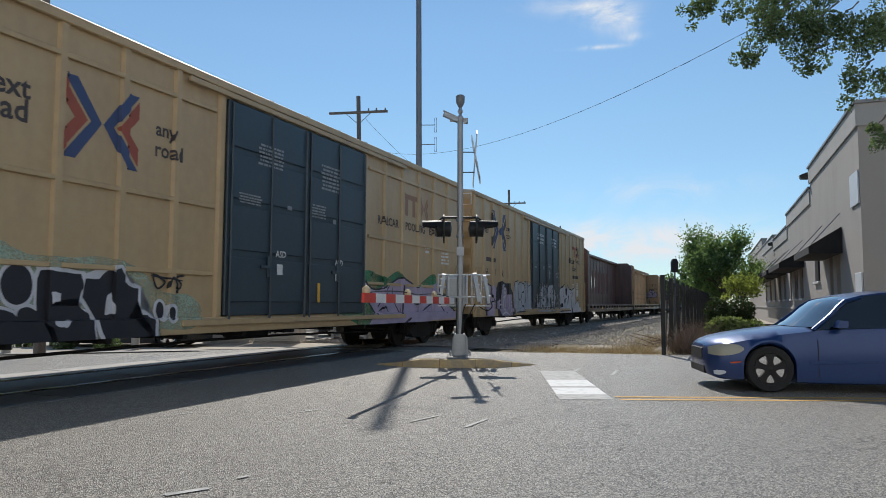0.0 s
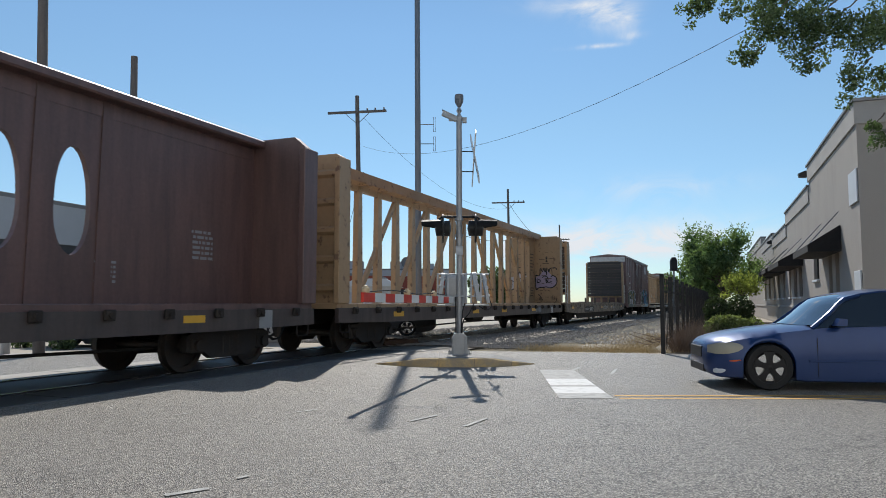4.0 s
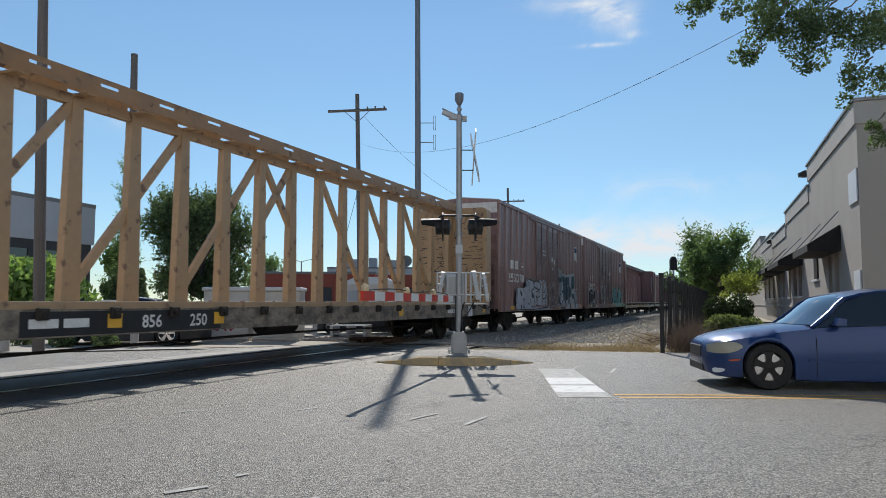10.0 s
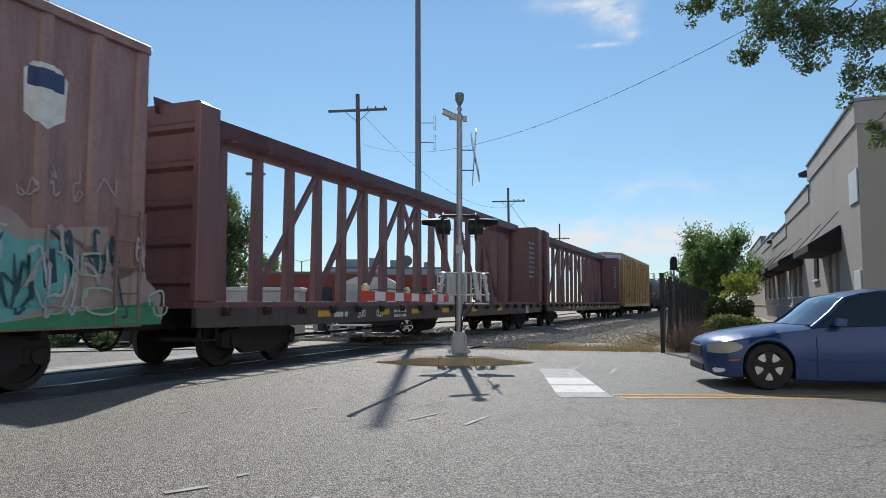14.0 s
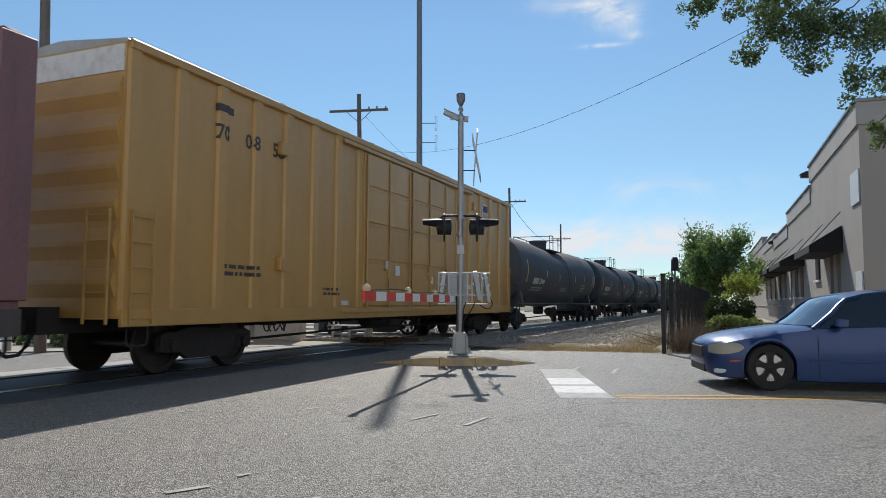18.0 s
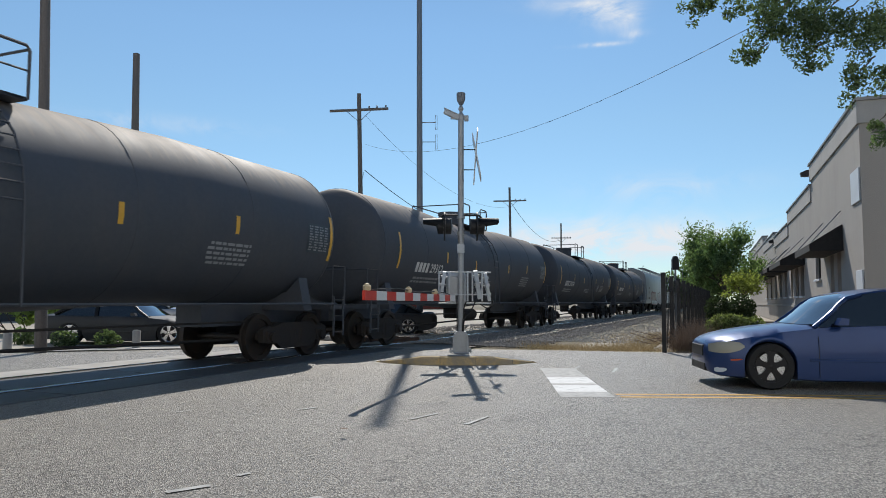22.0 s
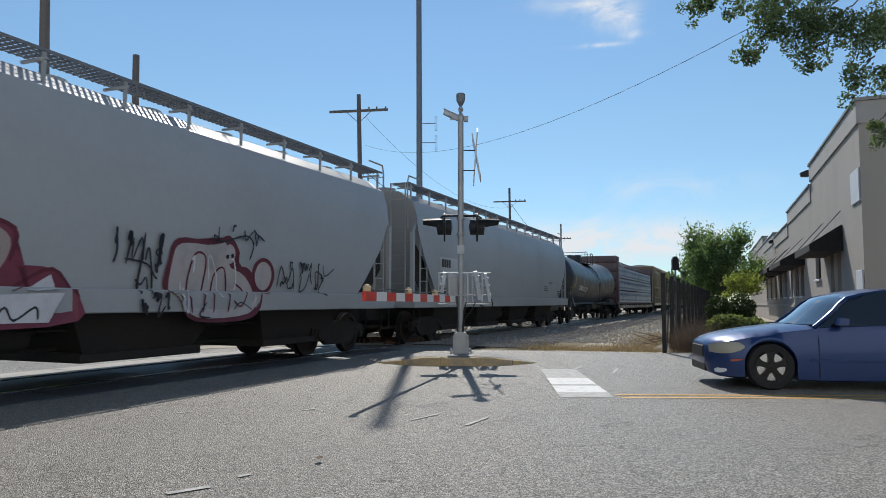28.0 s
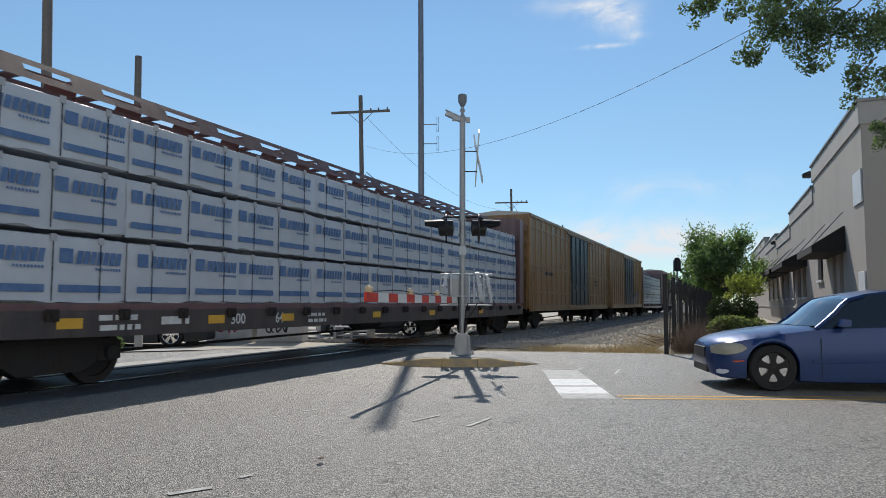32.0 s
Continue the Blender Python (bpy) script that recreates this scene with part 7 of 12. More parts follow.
def bulkhead(root, x, half_w, z0, z1, paint, face, thick=0.3, ribs=5, cut=0.25, sides=(-1, 1)):
    """An end wall of a centre-beam or flat car."""
    bm = bmesh.new()
    xa, xb = x - thick / 2, x + thick / 2
    prism(bm, [(-half_w, z0), (half_w, z0), (half_w, z1 - cut), (half_w - 0.05 - cut, z1), (-half_w + 0.05 + cut, z1), (-half_w, z1 - cut)], "x", xa + 0.06, xb - 0.06)
    b = part("bulkhead", bm, face, root)
    for s in (-1, 1):
        bm = bmesh.new()
        box(bm, xa - 0.1, xb + 0.1, s * half_w - 0.07, s * half_w + 0.07, z0, z1 - cut - 0.03, 0.015)
        part("bulkhead_post", bm, paint, b)
    for i in range(ribs):
        z = z0 + 0.35 + (z1 - z0 - 0.8) * i / (ribs - 1)
        for s in sides:
            bm = bmesh.new()
            xo = xa if s < 0 else xb
            prism(bm, [(xo + (0.06 if s < 0 else -0.06), z - 0.1), (xo - 0.03 if s < 0 else xo + 0.03, z - 0.04), (xo - 0.03 if s < 0 else xo + 0.03, z + 0.04), (xo + (0.06 if s < 0 else -0.06), z + 0.1)], "y", -half_w + 0.1, half_w - 0.1)
            part("bulkhead_rib", bm, paint, b)
    return b


def centre_beam(label, front, rear, paint, posts, top=4.70, opera=False, load=False, panel=2.5, name="centre_beam_car", face=None, sill=None, plate=0.36, slots=True):
    root, l = start_car(name, label, front, rear)
    h = l / 2
    half = 1.38
    zf = 1.12
    bm = bmesh.new()
    box(bm, -h, h, -half, half, zf - 0.07, zf + 0.05, 0.01)
    part("deck", bm, paint, root)
    for s in (-1, 1):
        bm = bmesh.new()
        prism(bm, [(-h, zf - 0.05), (h, zf - 0.05), (h, zf - 0.38), (h - 3.2, zf - 0.42), (-h + 3.2, zf - 0.42), (-h, zf - 0.38)], "y", s * half - 0.05, s * half + 0.05)
        part("side_sill", bm, sill or paint, root)
    bm = bmesh.new()
    if opera:
        box(bm, -h, h, -0.34, 0.34, top - 0.16, top, 0.03)
        box(bm, -h, h, -0.06, 0.06, top - 0.42, top - 0.16)
    else:
        slot_len, rise, pitch = (0.78, (0.36, 0.70), 1.36) if load else (0.34, (0.52, 0.68), 1.24)
        n = int((l - 1.2) / pitch)
        deep = 0.34 if load else 0.30

        def slope(x, u, s):
            return (x, s * (0.40 - (0.19 if load else 0.05) * u), top - deep * (1 - u))
        for s in (-1, 1):
            cuts = [-h] + [x for i in range(n) for x in (-h + 0.6 + i * pitch + 0.2, -h + 0.6 + i * pitch + 0.2 + slot_len)] + [h]
            for i, (xa, xb) in enumerate(zip(cuts, cuts[1:])):
                for u0, u1 in (((0.0, 1.0),) if i % 2 == 0 or not slots else ((0.0, rise[0]), (rise[1], 1.0))):
                    q = [bm.verts.new(slope(x, u, s)) for x, u in ((xa, u0), (xb, u0), (xb, u1), (xa, u1))]
                    bm.faces.new(q if s < 0 else q[::-1])
        bmesh.ops.solidify(bm, geom=bm.faces[:], thickness=0.014)
        for i in range(n + 1):
            x = -h + 0.6 + i * pitch
            box(bm, x - 0.06, x + 0.06, -0.21 if load else -0.35, 0.21 if load else 0.35, top - 0.05, top - 0.004)
        box(bm, -h, h, -0.06, 0.06, top - 0.46, top - 0.30)
        for i in range(posts):
            x = -h + panel + (l - 2 * panel) * i / (posts - 1)
            box(bm, x - 0.09, x + 0.09, -0.37, 0.37, top - 0.33, top - 0.29)
    part("top_chord", bm, paint, root, "slotted top beam over the centre posts")
    xs = [-h + panel + (l - 2 * panel) * i / (posts - 1) for i in range(posts)] if not opera else [-7.63 + 1.21 * i for i in range(12)]

    def up(bm):
        prism(bm, [(-0.17, zf + 0.05), (0.17, zf + 0.05), (0.10, top - (0.16 if opera else 0.3)), (-0.10, top - (0.16 if opera else 0.3))], "y", -0.075, 0.075)
    if not opera:
        me = shared("upright_%s_%.2f" % (paint.name, top), up, paint)
        for x in xs:
            part("upright", me, None, root, at=Matrix.Translation((x, 0, 0)))
        half_way = (posts - 1) // 2
        z0, z1 = zf + 0.2, top - 0.35
        spans = [(i, i + 2) for i in range(half_way % 2, half_way - 1, 2)] + [(half_way, half_way + 1)] + [(i, i + 2) for i in range(posts - 3, half_way, -2)]
        for i, j in spans:
            a, b = xs[i], xs[j]
            lines = [((a, z0), (b, z1))] if j <= half_way else [((a, z1), (b, z0))]
            if j == i + 1:
                lines = [((a, z1), (b, (z0 + z1) / 2)), ((a, (z0 + z1) / 2), (b, z1))]
            for (xa, za), (xb, zb) in lines:
                bm = bmesh.new()
                t = math.atan2(zb - za, xb - xa)
                ll = math.hypot(xb - xa, zb - za)
                box(bm, -ll / 2, ll / 2, -0.05, 0.05, -0.075, 0.075, 0.01)
                part("diagonal", bm, paint, root, at=Matrix.Translation(((xa + xb) / 2, 0, (za + zb) / 2)) @ pose(0, 0, 0, 0, -math.degrees(t), 0))
    else:
        # plate web with tall oval openings, posts between them
        z0, z1 = zf + 0.05, top - 0.16
        zc, rz = 2.79, 0.86
        oct_n = 32
        for a, b in zip(xs, xs[1:]):
            bm = bmesh.new()
            cx, rx = (a + b) / 2, (b - a) * 0.27
            loops = []
            for y in (-0.05, 0.05):
                ring, rect = [], []
                for i in range(oct_n):
                    t = 2 * math.pi * i / oct_n
                    u, v = rx * math.cos(t), rz * math.sin(t)
                    if v < 0:
                        u *= 1 + 0.10 * abs(math.sin(2 * t))
                    m = max(abs(u) / ((b - a) / 2), v / (z1 - zc) if v > 0 else -v / (zc - z0))
                    ring.append(bm.verts.new((cx + u, y, zc + v)))
                    rect.append(bm.verts.new((cx + u / m, y, zc + v / m)))
                for i in range(oct_n):
                    j = (i + 1) % oct_n
                    bm.faces.new((ring[i], ring[j], rect[j], rect[i]))
                # corners of the plate beyond the fan of faces
                for i in range(oct_n):
                    p, q = rect[i].co, rect[(i + 1) % oct_n].co
                    if abs(p.x - q.x) > 1e-4 and abs(p.z - q.z) > 1e-4:
                        k = bm.verts.new((max(p.x, q.x) if max(p.x, q.x) > cx else min(p.x, q.x), y, max(p.z, q.z) if max(p.z, q.z) > zc else min(p.z, q.z)))
                        bm.faces.new((rect[i], rect[(i + 1) % oct_n], k))
                loops.append(ring)
            for i in range(oct_n):
                j = (i + 1) % oct_n
                bm.faces.new((loops[0][i], loops[1][i], loops[1][j], loops[0][j]))
            bmesh.ops.recalc_face_normals(bm, faces=bm.faces[:])
            part("web_plate", bm, paint, root, "web plate cut by a tall oval")
        for a, b in ((-h, xs[0]), (xs[-1], h)):
            bm = bmesh.new()
            box(bm, a, b, -0.05, 0.05, z0, z1)
            part("end_plate", bm, paint, root)
        me = shared("upright_%s_%.2f" % (paint.name, top), up, paint)
        for x in xs:
            part("upright", me, None, root, at=Matrix.Translation((x, 0, 0)))
    face = face or paint
    for s in (-1, 1):
        bulkhead(root, s * (h - 0.2), half, zf + 0.05, top + (0.02 if opera or load else -0.13), paint, face, 0.3, 5, 0.25 if opera else 0.07, (s,))
    if not opera and not load:
        for s in (-1, 1):
            # plate post with flared head against each end wall
            bm = bmesh.new()
            a = s * (h - 0.3)
            z0, z1 = zf + 0.05, top - 0.16
            prism(bm, [(a, z0), (a - s * (plate + 0.2), z0), (a - s * (plate + 0.06), z0 + 0.5), (a - s * plate, z1 - 0.5), (a - s * (plate + 0.4), z1), (a, z1)], "y", -0.08, 0.08)
            part("end_post", bm, paint, root)
            for y0, y1 in ((-half + 0.06, -0.1), (0.1, half - 0.06)):
                bm = bmesh.new()
                b = a - s * 0.012
                box(bm, min(a, b), max(a, b), y0, y1, zf + 0.14, top - 0.2, 0.004)
                part("lining_sheet", bm, face, root)
    # tie-down winches along the sills
    me = shared("winch", lambda bm: (box(bm, -0.09, 0.09, -0.07, 0.0, -0.14, 0.02, 0.015), tube(bm, (0, -0.1, -0.06), (0, 0, -0.06), 0.05, seg=8)), UNDER)
    n = int(l / 1.15)
    for i in range(n):
        x = -h + 0.7 + (l - 1.4) * i / (n - 1)
        part("winch", me, None, root, at=Matrix.Translation((x, -half - 0.05, zf - 0.05)))
    running_gear(root, l + 0.9, l - 4.4)
    stirrups(root, h, half)
    if load:
        k = 9
        w = (l - 1.4) / k
        tiers = ((zf + 0.06, 0.90), (zf + 1.02, 0.88), (zf + 1.98, 0.82))
        rnd = random.Random(4)
        wob = np.random.RandomState(6)
        for z, hh in tiers:
            for i in range(k):
                for s in (-1, 1):
                    x0 = -h + 0.7 + i * w + rnd.uniform(-0.04, 0.04)
                    deep = 1.30 + rnd.uniform(-0.025, 0.025)
                    y0, y1 = sorted((s * 0.45, s * deep))
                    z1 = z + hh + rnd.uniform(-0.03, 0.02)
                    bm = bmesh.new()
                    box(bm, x0 + 0.008, x0 + w - 0.008, y0, y1 if s > 0 else y1, z, z1, 0.03)
                    pk = part("lumber_pack", bm, WRAP, root, "timber bundle in white printed wrap")
                    if s > 0:
                        continue
                    # a loose sheet of wrap, pulled in by the straps and hanging uneven
                    n, m = 12, 4
                    bm = bmesh.new()
                    grid = []
                    low = [rnd.uniform(-0.02, 0.035) for _ in range(n + 1)]
                    for r in range(m + 1):
                        row = []
                        for c in range(n + 1):
                            u = c / n
                            pull = 0.018 * (1 - abs(math.sin(u * math.pi * 3)))
                            zz = z + (low[c] if r == 0 else 0.0) + (z1 - 0.02 - z) * r / m
                            row.append(bm.verts.new((x0 - 0.03 + (w + 0.06) * u, y0 - 0.034 + pull + wob.uniform(-0.009, 0.009), zz)))
                        grid.append(row)
                    for ga, gb in zip(grid, grid[1:]):
                        for c in range(n):
                            bm.faces.new((ga[c], ga[c + 1], gb[c + 1], gb[c]))
                    sheet_y = y0 - 0.052
                    part("wrap_sheet", bm, WRAP, pk, smooth=True)
                    start = rnd.uniform(0.0, 0.16)
                    for j in range(2):
                        xa = x0 + start + j * w / 2
                        xb = xa + 0.42 * w
                        bm = bmesh.new()
                        L = xb - xa
                        marks_on(bm, 1, xa, xa + 0.20 * L, z + 0.58 * hh, z + 0.80 * hh, sheet_y)
                        marks_on(bm, 7, xa + 0.25 * L, xa + 0.96 * L, z + 0.58 * hh, z + 0.78 * hh, sheet_y, 0.16, 0.28)
                        marks_on(bm, 9, xa + 0.55 * L, xa + 0.97 * L, z + 0.49 * hh, z + 0.53 * hh, sheet_y, 0.0, 0.5)
                        marks_on(bm, 1, xa + 0.0 * L, xa + 0.99 * L, z + 0.15 * hh, z + 0.26 * hh, sheet_y)
                        part("wrap_print", bm, WRAPBLUE, pk, "blue printed name and band")
                    for u in (0.17, 0.5, 0.83):
                        bm = bmesh.new()
                        x = x0 + w * u + rnd.uniform(-0.05, 0.05)
                        box(bm, x - 0.008, x + 0.008, sheet_y - 0.006, sheet_y - 0.002, z + 0.02, z1)
                        strap = part("strap", bm, CABLE, pk)
                        bm = bmesh.new()
                        box(bm, x - 0.05, x + 0.05, sheet_y - 0.012, sheet_y - 0.004, z1 - 0.09, z1 + 0.01, 0.003)
                        part("corner_guard", bm, PALEWALL, strap)
    return root, h, -(half + 0.052)


def bulkhead_flat(label, front, rear, paint, sill):
    root, l = start_car("bulkhead_flat_car", label, front, rear)
    h, half, zf = l / 2, 1.40, 1.14
    bm = bmesh.new()
    box(bm, -h, h, -half, half, zf - 0.05, zf)
    part("deck", bm, WOOD_DARK, root)
    for i in range(int(l / 0.42)):
        x = -h + 0.5 + i * 0.42
        if x > h - 0.5:
            break
        def plank(bm):
            box(bm, 0.0, 0.4, -half + 0.02, half - 0.02, zf, zf + 0.05, 0.006)
        part("deck_plank", shared("deck_plank", plank, LUMBER), None, root, at=Matrix.Translation((x, 0, 0)))
    for s in (-1, 1):
        bm = bmesh.new()
        prism(bm, [(-h, zf + 0.04), (h, zf + 0.04), (h, zf - 0.42), (h - 2.6, zf - 0.52), (-h + 2.6, zf - 0.52), (-h, zf - 0.42)], "y", s * half - 0.05, s * half + 0.05)
        part("side_sill", bm, sill, root, "grimy side sill")
        bm = bmesh.new()
        prism(bm, [(-h + 3.0, zf - 0.5), (h - 3.0, zf - 0.5), (h - 3.6, 0.32), (-h + 3.6, 0.32)], "y", s * (half - 0.12) - 0.03, s * (half - 0.12) + 0.03)
        part("lower_girder", bm, UNDER, root, "black girder below the sill")
        me = shared("stake_pocket", lambda bm: box(bm, -0.09, 0.09, -0.05, 0.0, -0.12, 0.10, 0.01), sill)
        for i in range(16):
            part("stake_pocket", me, None, root, at=Matrix.Translation((-h + 1.2 + i * (l - 2.4) / 15, s * (half + 0.05), zf - 0.05)) @ pose(0, 0, 0, 0, 0, 0 if s < 0 else 180))
    for s in (-1, 1):
        x = s * (h - 0.35)
        top = zf + 3.35
        # planked wall on the load side, steel frame behind it
        for i in range(13):
            bm = bmesh.new()
            z = zf + 0.6 + i * 0.21
            box(bm, x - s * 0.12 - 0.04, x - s * 0.12 + 0.04, -half + 0.08, half - 0.08, z, z + 0.20, 0.006)
            part("bulkhead_plank", bm, WOOD_DARK, root)
        bm = bmesh.new()
        prism(bm, [(-half, top - 0.32), (half, top - 0.32), (half, top - 0.25), (half - 0.3, top), (-half + 0.3, top), (-half, top - 0.25)], "x", x - 0.12, x + 0.12)
        part("bulkhead_cap", bm, paint, root)
        for k in (-1, 1):
            bm = bmesh.new()
            if s > 0:
                edge = [(x - 0.08, zf), (x + 0.40, zf), (x + 0.34, top - 0.9), (x + 0.12, top - 0.1), (x - 0.08, top - 0.1)]
            else:
                edge = [(x - 0.16, zf), (x + 0.60, zf), (x + 0.54, top - 0.3), (x + 0.42, top - 0.06), (x - 0.16, top - 0.06)]
            prism(bm, edge, "y", k * half - 0.06, k * half + 0.06)
            part("bulkhead_post", bm, paint, root)
        for k in range(4):
            y = -half + 0.55 + k * (2 * half - 1.1) / 3
            bm = bmesh.new()
            box(bm, x - 0.02, x + 0.16, y - 0.06, y + 0.06, zf, top - 0.3, 0.01)
            part("bulkhead_stiffener", bm, paint, root)
        for z in (zf + 0.55, zf + 1.75):
            bm = bmesh.new()
            box(bm, x - 0.02, x + 0.2, -half + 0.06, half - 0.06, z - 0.07, z + 0.07, 0.01)
            part("bulkhead_beam", bm, paint, root)
        ladder(root, x + s * 0.4, -half - 0.08, zf + 0.1, zf + 1.4, 0.42, PATCHWHITE, "x")
    running_gear(root, l + 1.0, l - 4.6)
    stirrups(root, h, half)
    return root, h, -(half + 0.052)


def tank_car(label, front, rear, top=3.90, r=1.49, word=None, slope=0.046, knee=4.2, paint=None):
    root, l = start_car("tank_car", label, front, rear)
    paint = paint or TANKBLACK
    h = l / 2 - 0.15
    zc = top - r
    prof = []
    for t in (0.02, 0.15, 0.35, 0.6, 0.8, 0.95, 1.0):
        a = t * math.pi / 2
        prof.append((r * math.sin(a), -h + 0.62 * (1 - math.cos(a))))
    body = prof + [(r, -knee), (r, 0.0), (r, knee)] + [(rr, -x) for rr, x in prof[::-1]]
    bm = bmesh.new()
    revolve(bm, body, 48, "x", (0, 0, zc))
    part("tank_shell", bm, paint, root, smooth=True)
    n = 6
    for i in range(n + 1):
        x = (-h + 0.62) + (2 * h - 1.24) * i / n
        bm = bmesh.new()
        revolve(bm, [(r - 0.01, x - 0.025), (r + 0.006, x - 0.015), (r + 0.006, x + 0.015), (r - 0.01, x + 0.025)], 48, "x", (0, 0, zc))
        part("weld_seam", bm, paint, root, smooth=True)
    # stub sills, bolsters, walkway
    for s in (-1, 1):
        bm = bmesh.new()
        box(bm, min(s * (h - 3.3), s * (h + 0.1)), max(s * (h - 3.3), s * (h + 0.1)), -0.3, 0.3, 0.68, 1.1)
        box(bm, min(s * (h - 0.5), s * (h + 0.15)), max(s * (h - 0.5), s * (h + 0.15)), -1.4, 1.4, 1.0, 1.1)
        prism(bm, [(-1.35, 0.98), (1.35, 0.98), (1.2, zc - 0.75), (0.9, zc - 1.05), (-0.9, zc - 1.05), (-1.2, zc - 0.75)], "x", s * (h - 1.3) - 0.15, s * (h - 1.3) + 0.15)
        part("stub_sill", bm, paint, root)
        bm = bmesh.new()
        for y in (-1.38, 1.38):
            pipe(bm, [(s * (h - 0.4), y, 1.1), (s * (h - 0.4), y, 1.95), (s * (h + 0.12), y, 1.95), (s * (h + 0.12), y, 1.1)], 0.018, 5)
        pipe(bm, [(s * (h + 0.12), -1.38, 1.95), (s * (h + 0.12), 1.38, 1.95)], 0.018, 5)
        part("end_railing", bm, paint, root)
        ladder(root, s * (h - 0.2), -1.42, 0.5, 1.2, 0.4, paint, "x")
    for y in (-1.42, 1.42):
        bm = bmesh.new()
        tube(bm, (-h + 0.3, y, 1.12), (h - 0.3, y, 1.12), 0.025, seg=6)
        part("side_handrail", bm, paint, root)
    # top platform with dome and rails
    z = top - 0.02
    bm = bmesh.new()
    revolve(bm, [(0.44, z - 0.1), (0.44, z + 0.42), (0.47, z + 0.43), (0.47, z + 0.52), (0.1, z + 0.56)], 24)
    part("dome", bm, paint, root, smooth=True)
    bm = bmesh.new()
    for s in (-1, 1):
        box(bm, -1.25, 1.25, min(s * 0.5, s * 0.95), max(s * 0.5, s * 0.95), z - 0.06, z - 0.02)
    for x in (-1.25, 1.25):
        box(bm, min(x, x * 0.7), max(x, x * 0.7), -0.95, 0.95, z - 0.055, z - 0.015)
    part("platform", bm, paint, root)
    for s in (-1, 1):
        bm = bmesh.new()
        pipe(bm, [(s * 1.25, -0.95, z - 0.04), (s * 1.25, -0.95, z + 0.62), (s * 1.2, -0.95, z + 0.68), (s * 0.62, -0.95, z + 0.68), (s * 0.55, -0.95, z + 0.63), (s * 0.55, -0.95, z)], 0.022, 6)
        pipe(bm, [(s * 1.25, 0.95, z - 0.04), (s * 1.25, 0.95, z + 0.62), (s * 1.2, 0.95, z + 0.68), (-s * 0.0, 0.95, z + 0.68)], 0.022, 6)
        pipe(bm, [(s * 1.25, -0.95, z + 0.34), (s * 0.55, -0.95, z + 0.34)], 0.016, 5)
        pipe(bm, [(s * 1.25, -0.95, z + 0.64), (s * 1.25, 0.95, z + 0.64)], 0.02, 6)
        part("safety_rail", bm, paint, root)
    # ladder that follows the shell
    bm = bmesh.new()
    for x in (0.35, 0.8):
        pipe(bm, [(x, -(r + 0.08) * math.sin(a) - 0.02, zc + (r + 0.08) * math.cos(a)) for a in (0.4, 0.7, 1.0, 1.3, 1.57)] + [(x, -r - 0.12, 1.1)], 0.018, 5)
    for i in range(9):
        a = 0.5 + 0.135 * i
        tube(bm, (0.35, -(r + 0.1) * math.sin(a), zc + (r + 0.1) * math.cos(a)), (0.8, -(r + 0.1) * math.sin(a), zc + (r + 0.1) * math.cos(a)), 0.013, seg=5)
    part("ladder", bm, paint, root)
    bm = bmesh.new()
    revolve(bm, [(0.22, zc - r - 0.35), (0.26, zc - r - 0.3), (0.26, zc - r + 0.1)], 14)
    part("outlet_valve", bm, UNDER, root)
    # curved strips on the shell
    for x in (-h * 0.83, -3.92, -1.35, 2.36, 4.93, h - 0.66):
        bm = bmesh.new()
        n = 6
        row = []
        for i in range(n + 1):
            a = radians(75 + 37 * i / n)
            row.append([bm.verts.new((x + dx, -(r + 0.008) * math.sin(a), zc + (r + 0.008) * math.cos(a))) for dx in (-0.05, 0.05)])
        if abs(x) < h * 0.6:
            row = row[2:5]
        for p, q in zip(row, row[1:]):
            bm.faces.new((p[0], p[1], q[1], q[0]))
        for v in [v for v in bm.verts if not v.link_faces]:
            bm.verts.remove(v)
        part("reflector", bm, REFLECT, root, "yellow reflective strip")

    def on_shell(bm):
        """Bends flat writing at y = 0 onto the shell; z is measured along the curve from the middle."""
        for v in bm.verts:
            a = math.pi / 2 - v.co.z / r
            rr = r + 0.006 + max(0, -v.co.y)
            v.co = Vector((v.co.x, -rr * math.sin(a), zc + rr * math.cos(a)))
    if word:
        bm = bmesh.new()
        w = WORDS[word, 0.0][2] * 0.28
        bars = [(-h + 2.62 + i * 0.235, -h + 2.79 + i * 0.235) for i in range(4)]
        for a, b in bars:
            bm.faces.new([bm.verts.new(c) for c in ((a, 0, -0.62), (b, 0, -0.62), (b, 0, -0.34), (a, 0, -0.34))])
        word_on(bm, word, -h + 3.62, -h + 3.62 + w, -0.62, -0.34, 0.0)
        on_shell(bm)
        part("lettering", bm, PATCHWHITE, root, "white stencilled car number")
    for xa, xb, za, zb, rows in ((-h + 2.6, -h + 4.5, -0.98, -0.74, 2), (h * 0.49, h * 0.62, -0.85, -0.4, 5), (-h * 0.1, h * 0.05, -0.75, -0.5, 3)):
        bm = bmesh.new()
        bars_on(bm, xa, xb, za, zb, 0.0, rows, rows + 1)
        on_shell(bm)
        tagged(part("stencil", bm, PATCHGREY, root, "small greyed stencil lines"), kind="stuff")
    bm = bmesh.new()
    xs = (h - 1.55, h - 0.78)
    bm.faces.new([bm.verts.new(c) for c in ((xs[0], 0, -0.42), (xs[1], 0, -0.42), (xs[1], 0, 0.18), (xs[0], 0, 0.18))])
    bmesh.ops.subdivide_edges(bm, edges=bm.edges[:], cuts=3, use_grid_fill=True)
    on_shell(bm)
    pl = part("data_panel", bm, BLUEDOOR, root, "dark stencilled data panel")
    bm = bmesh.new()
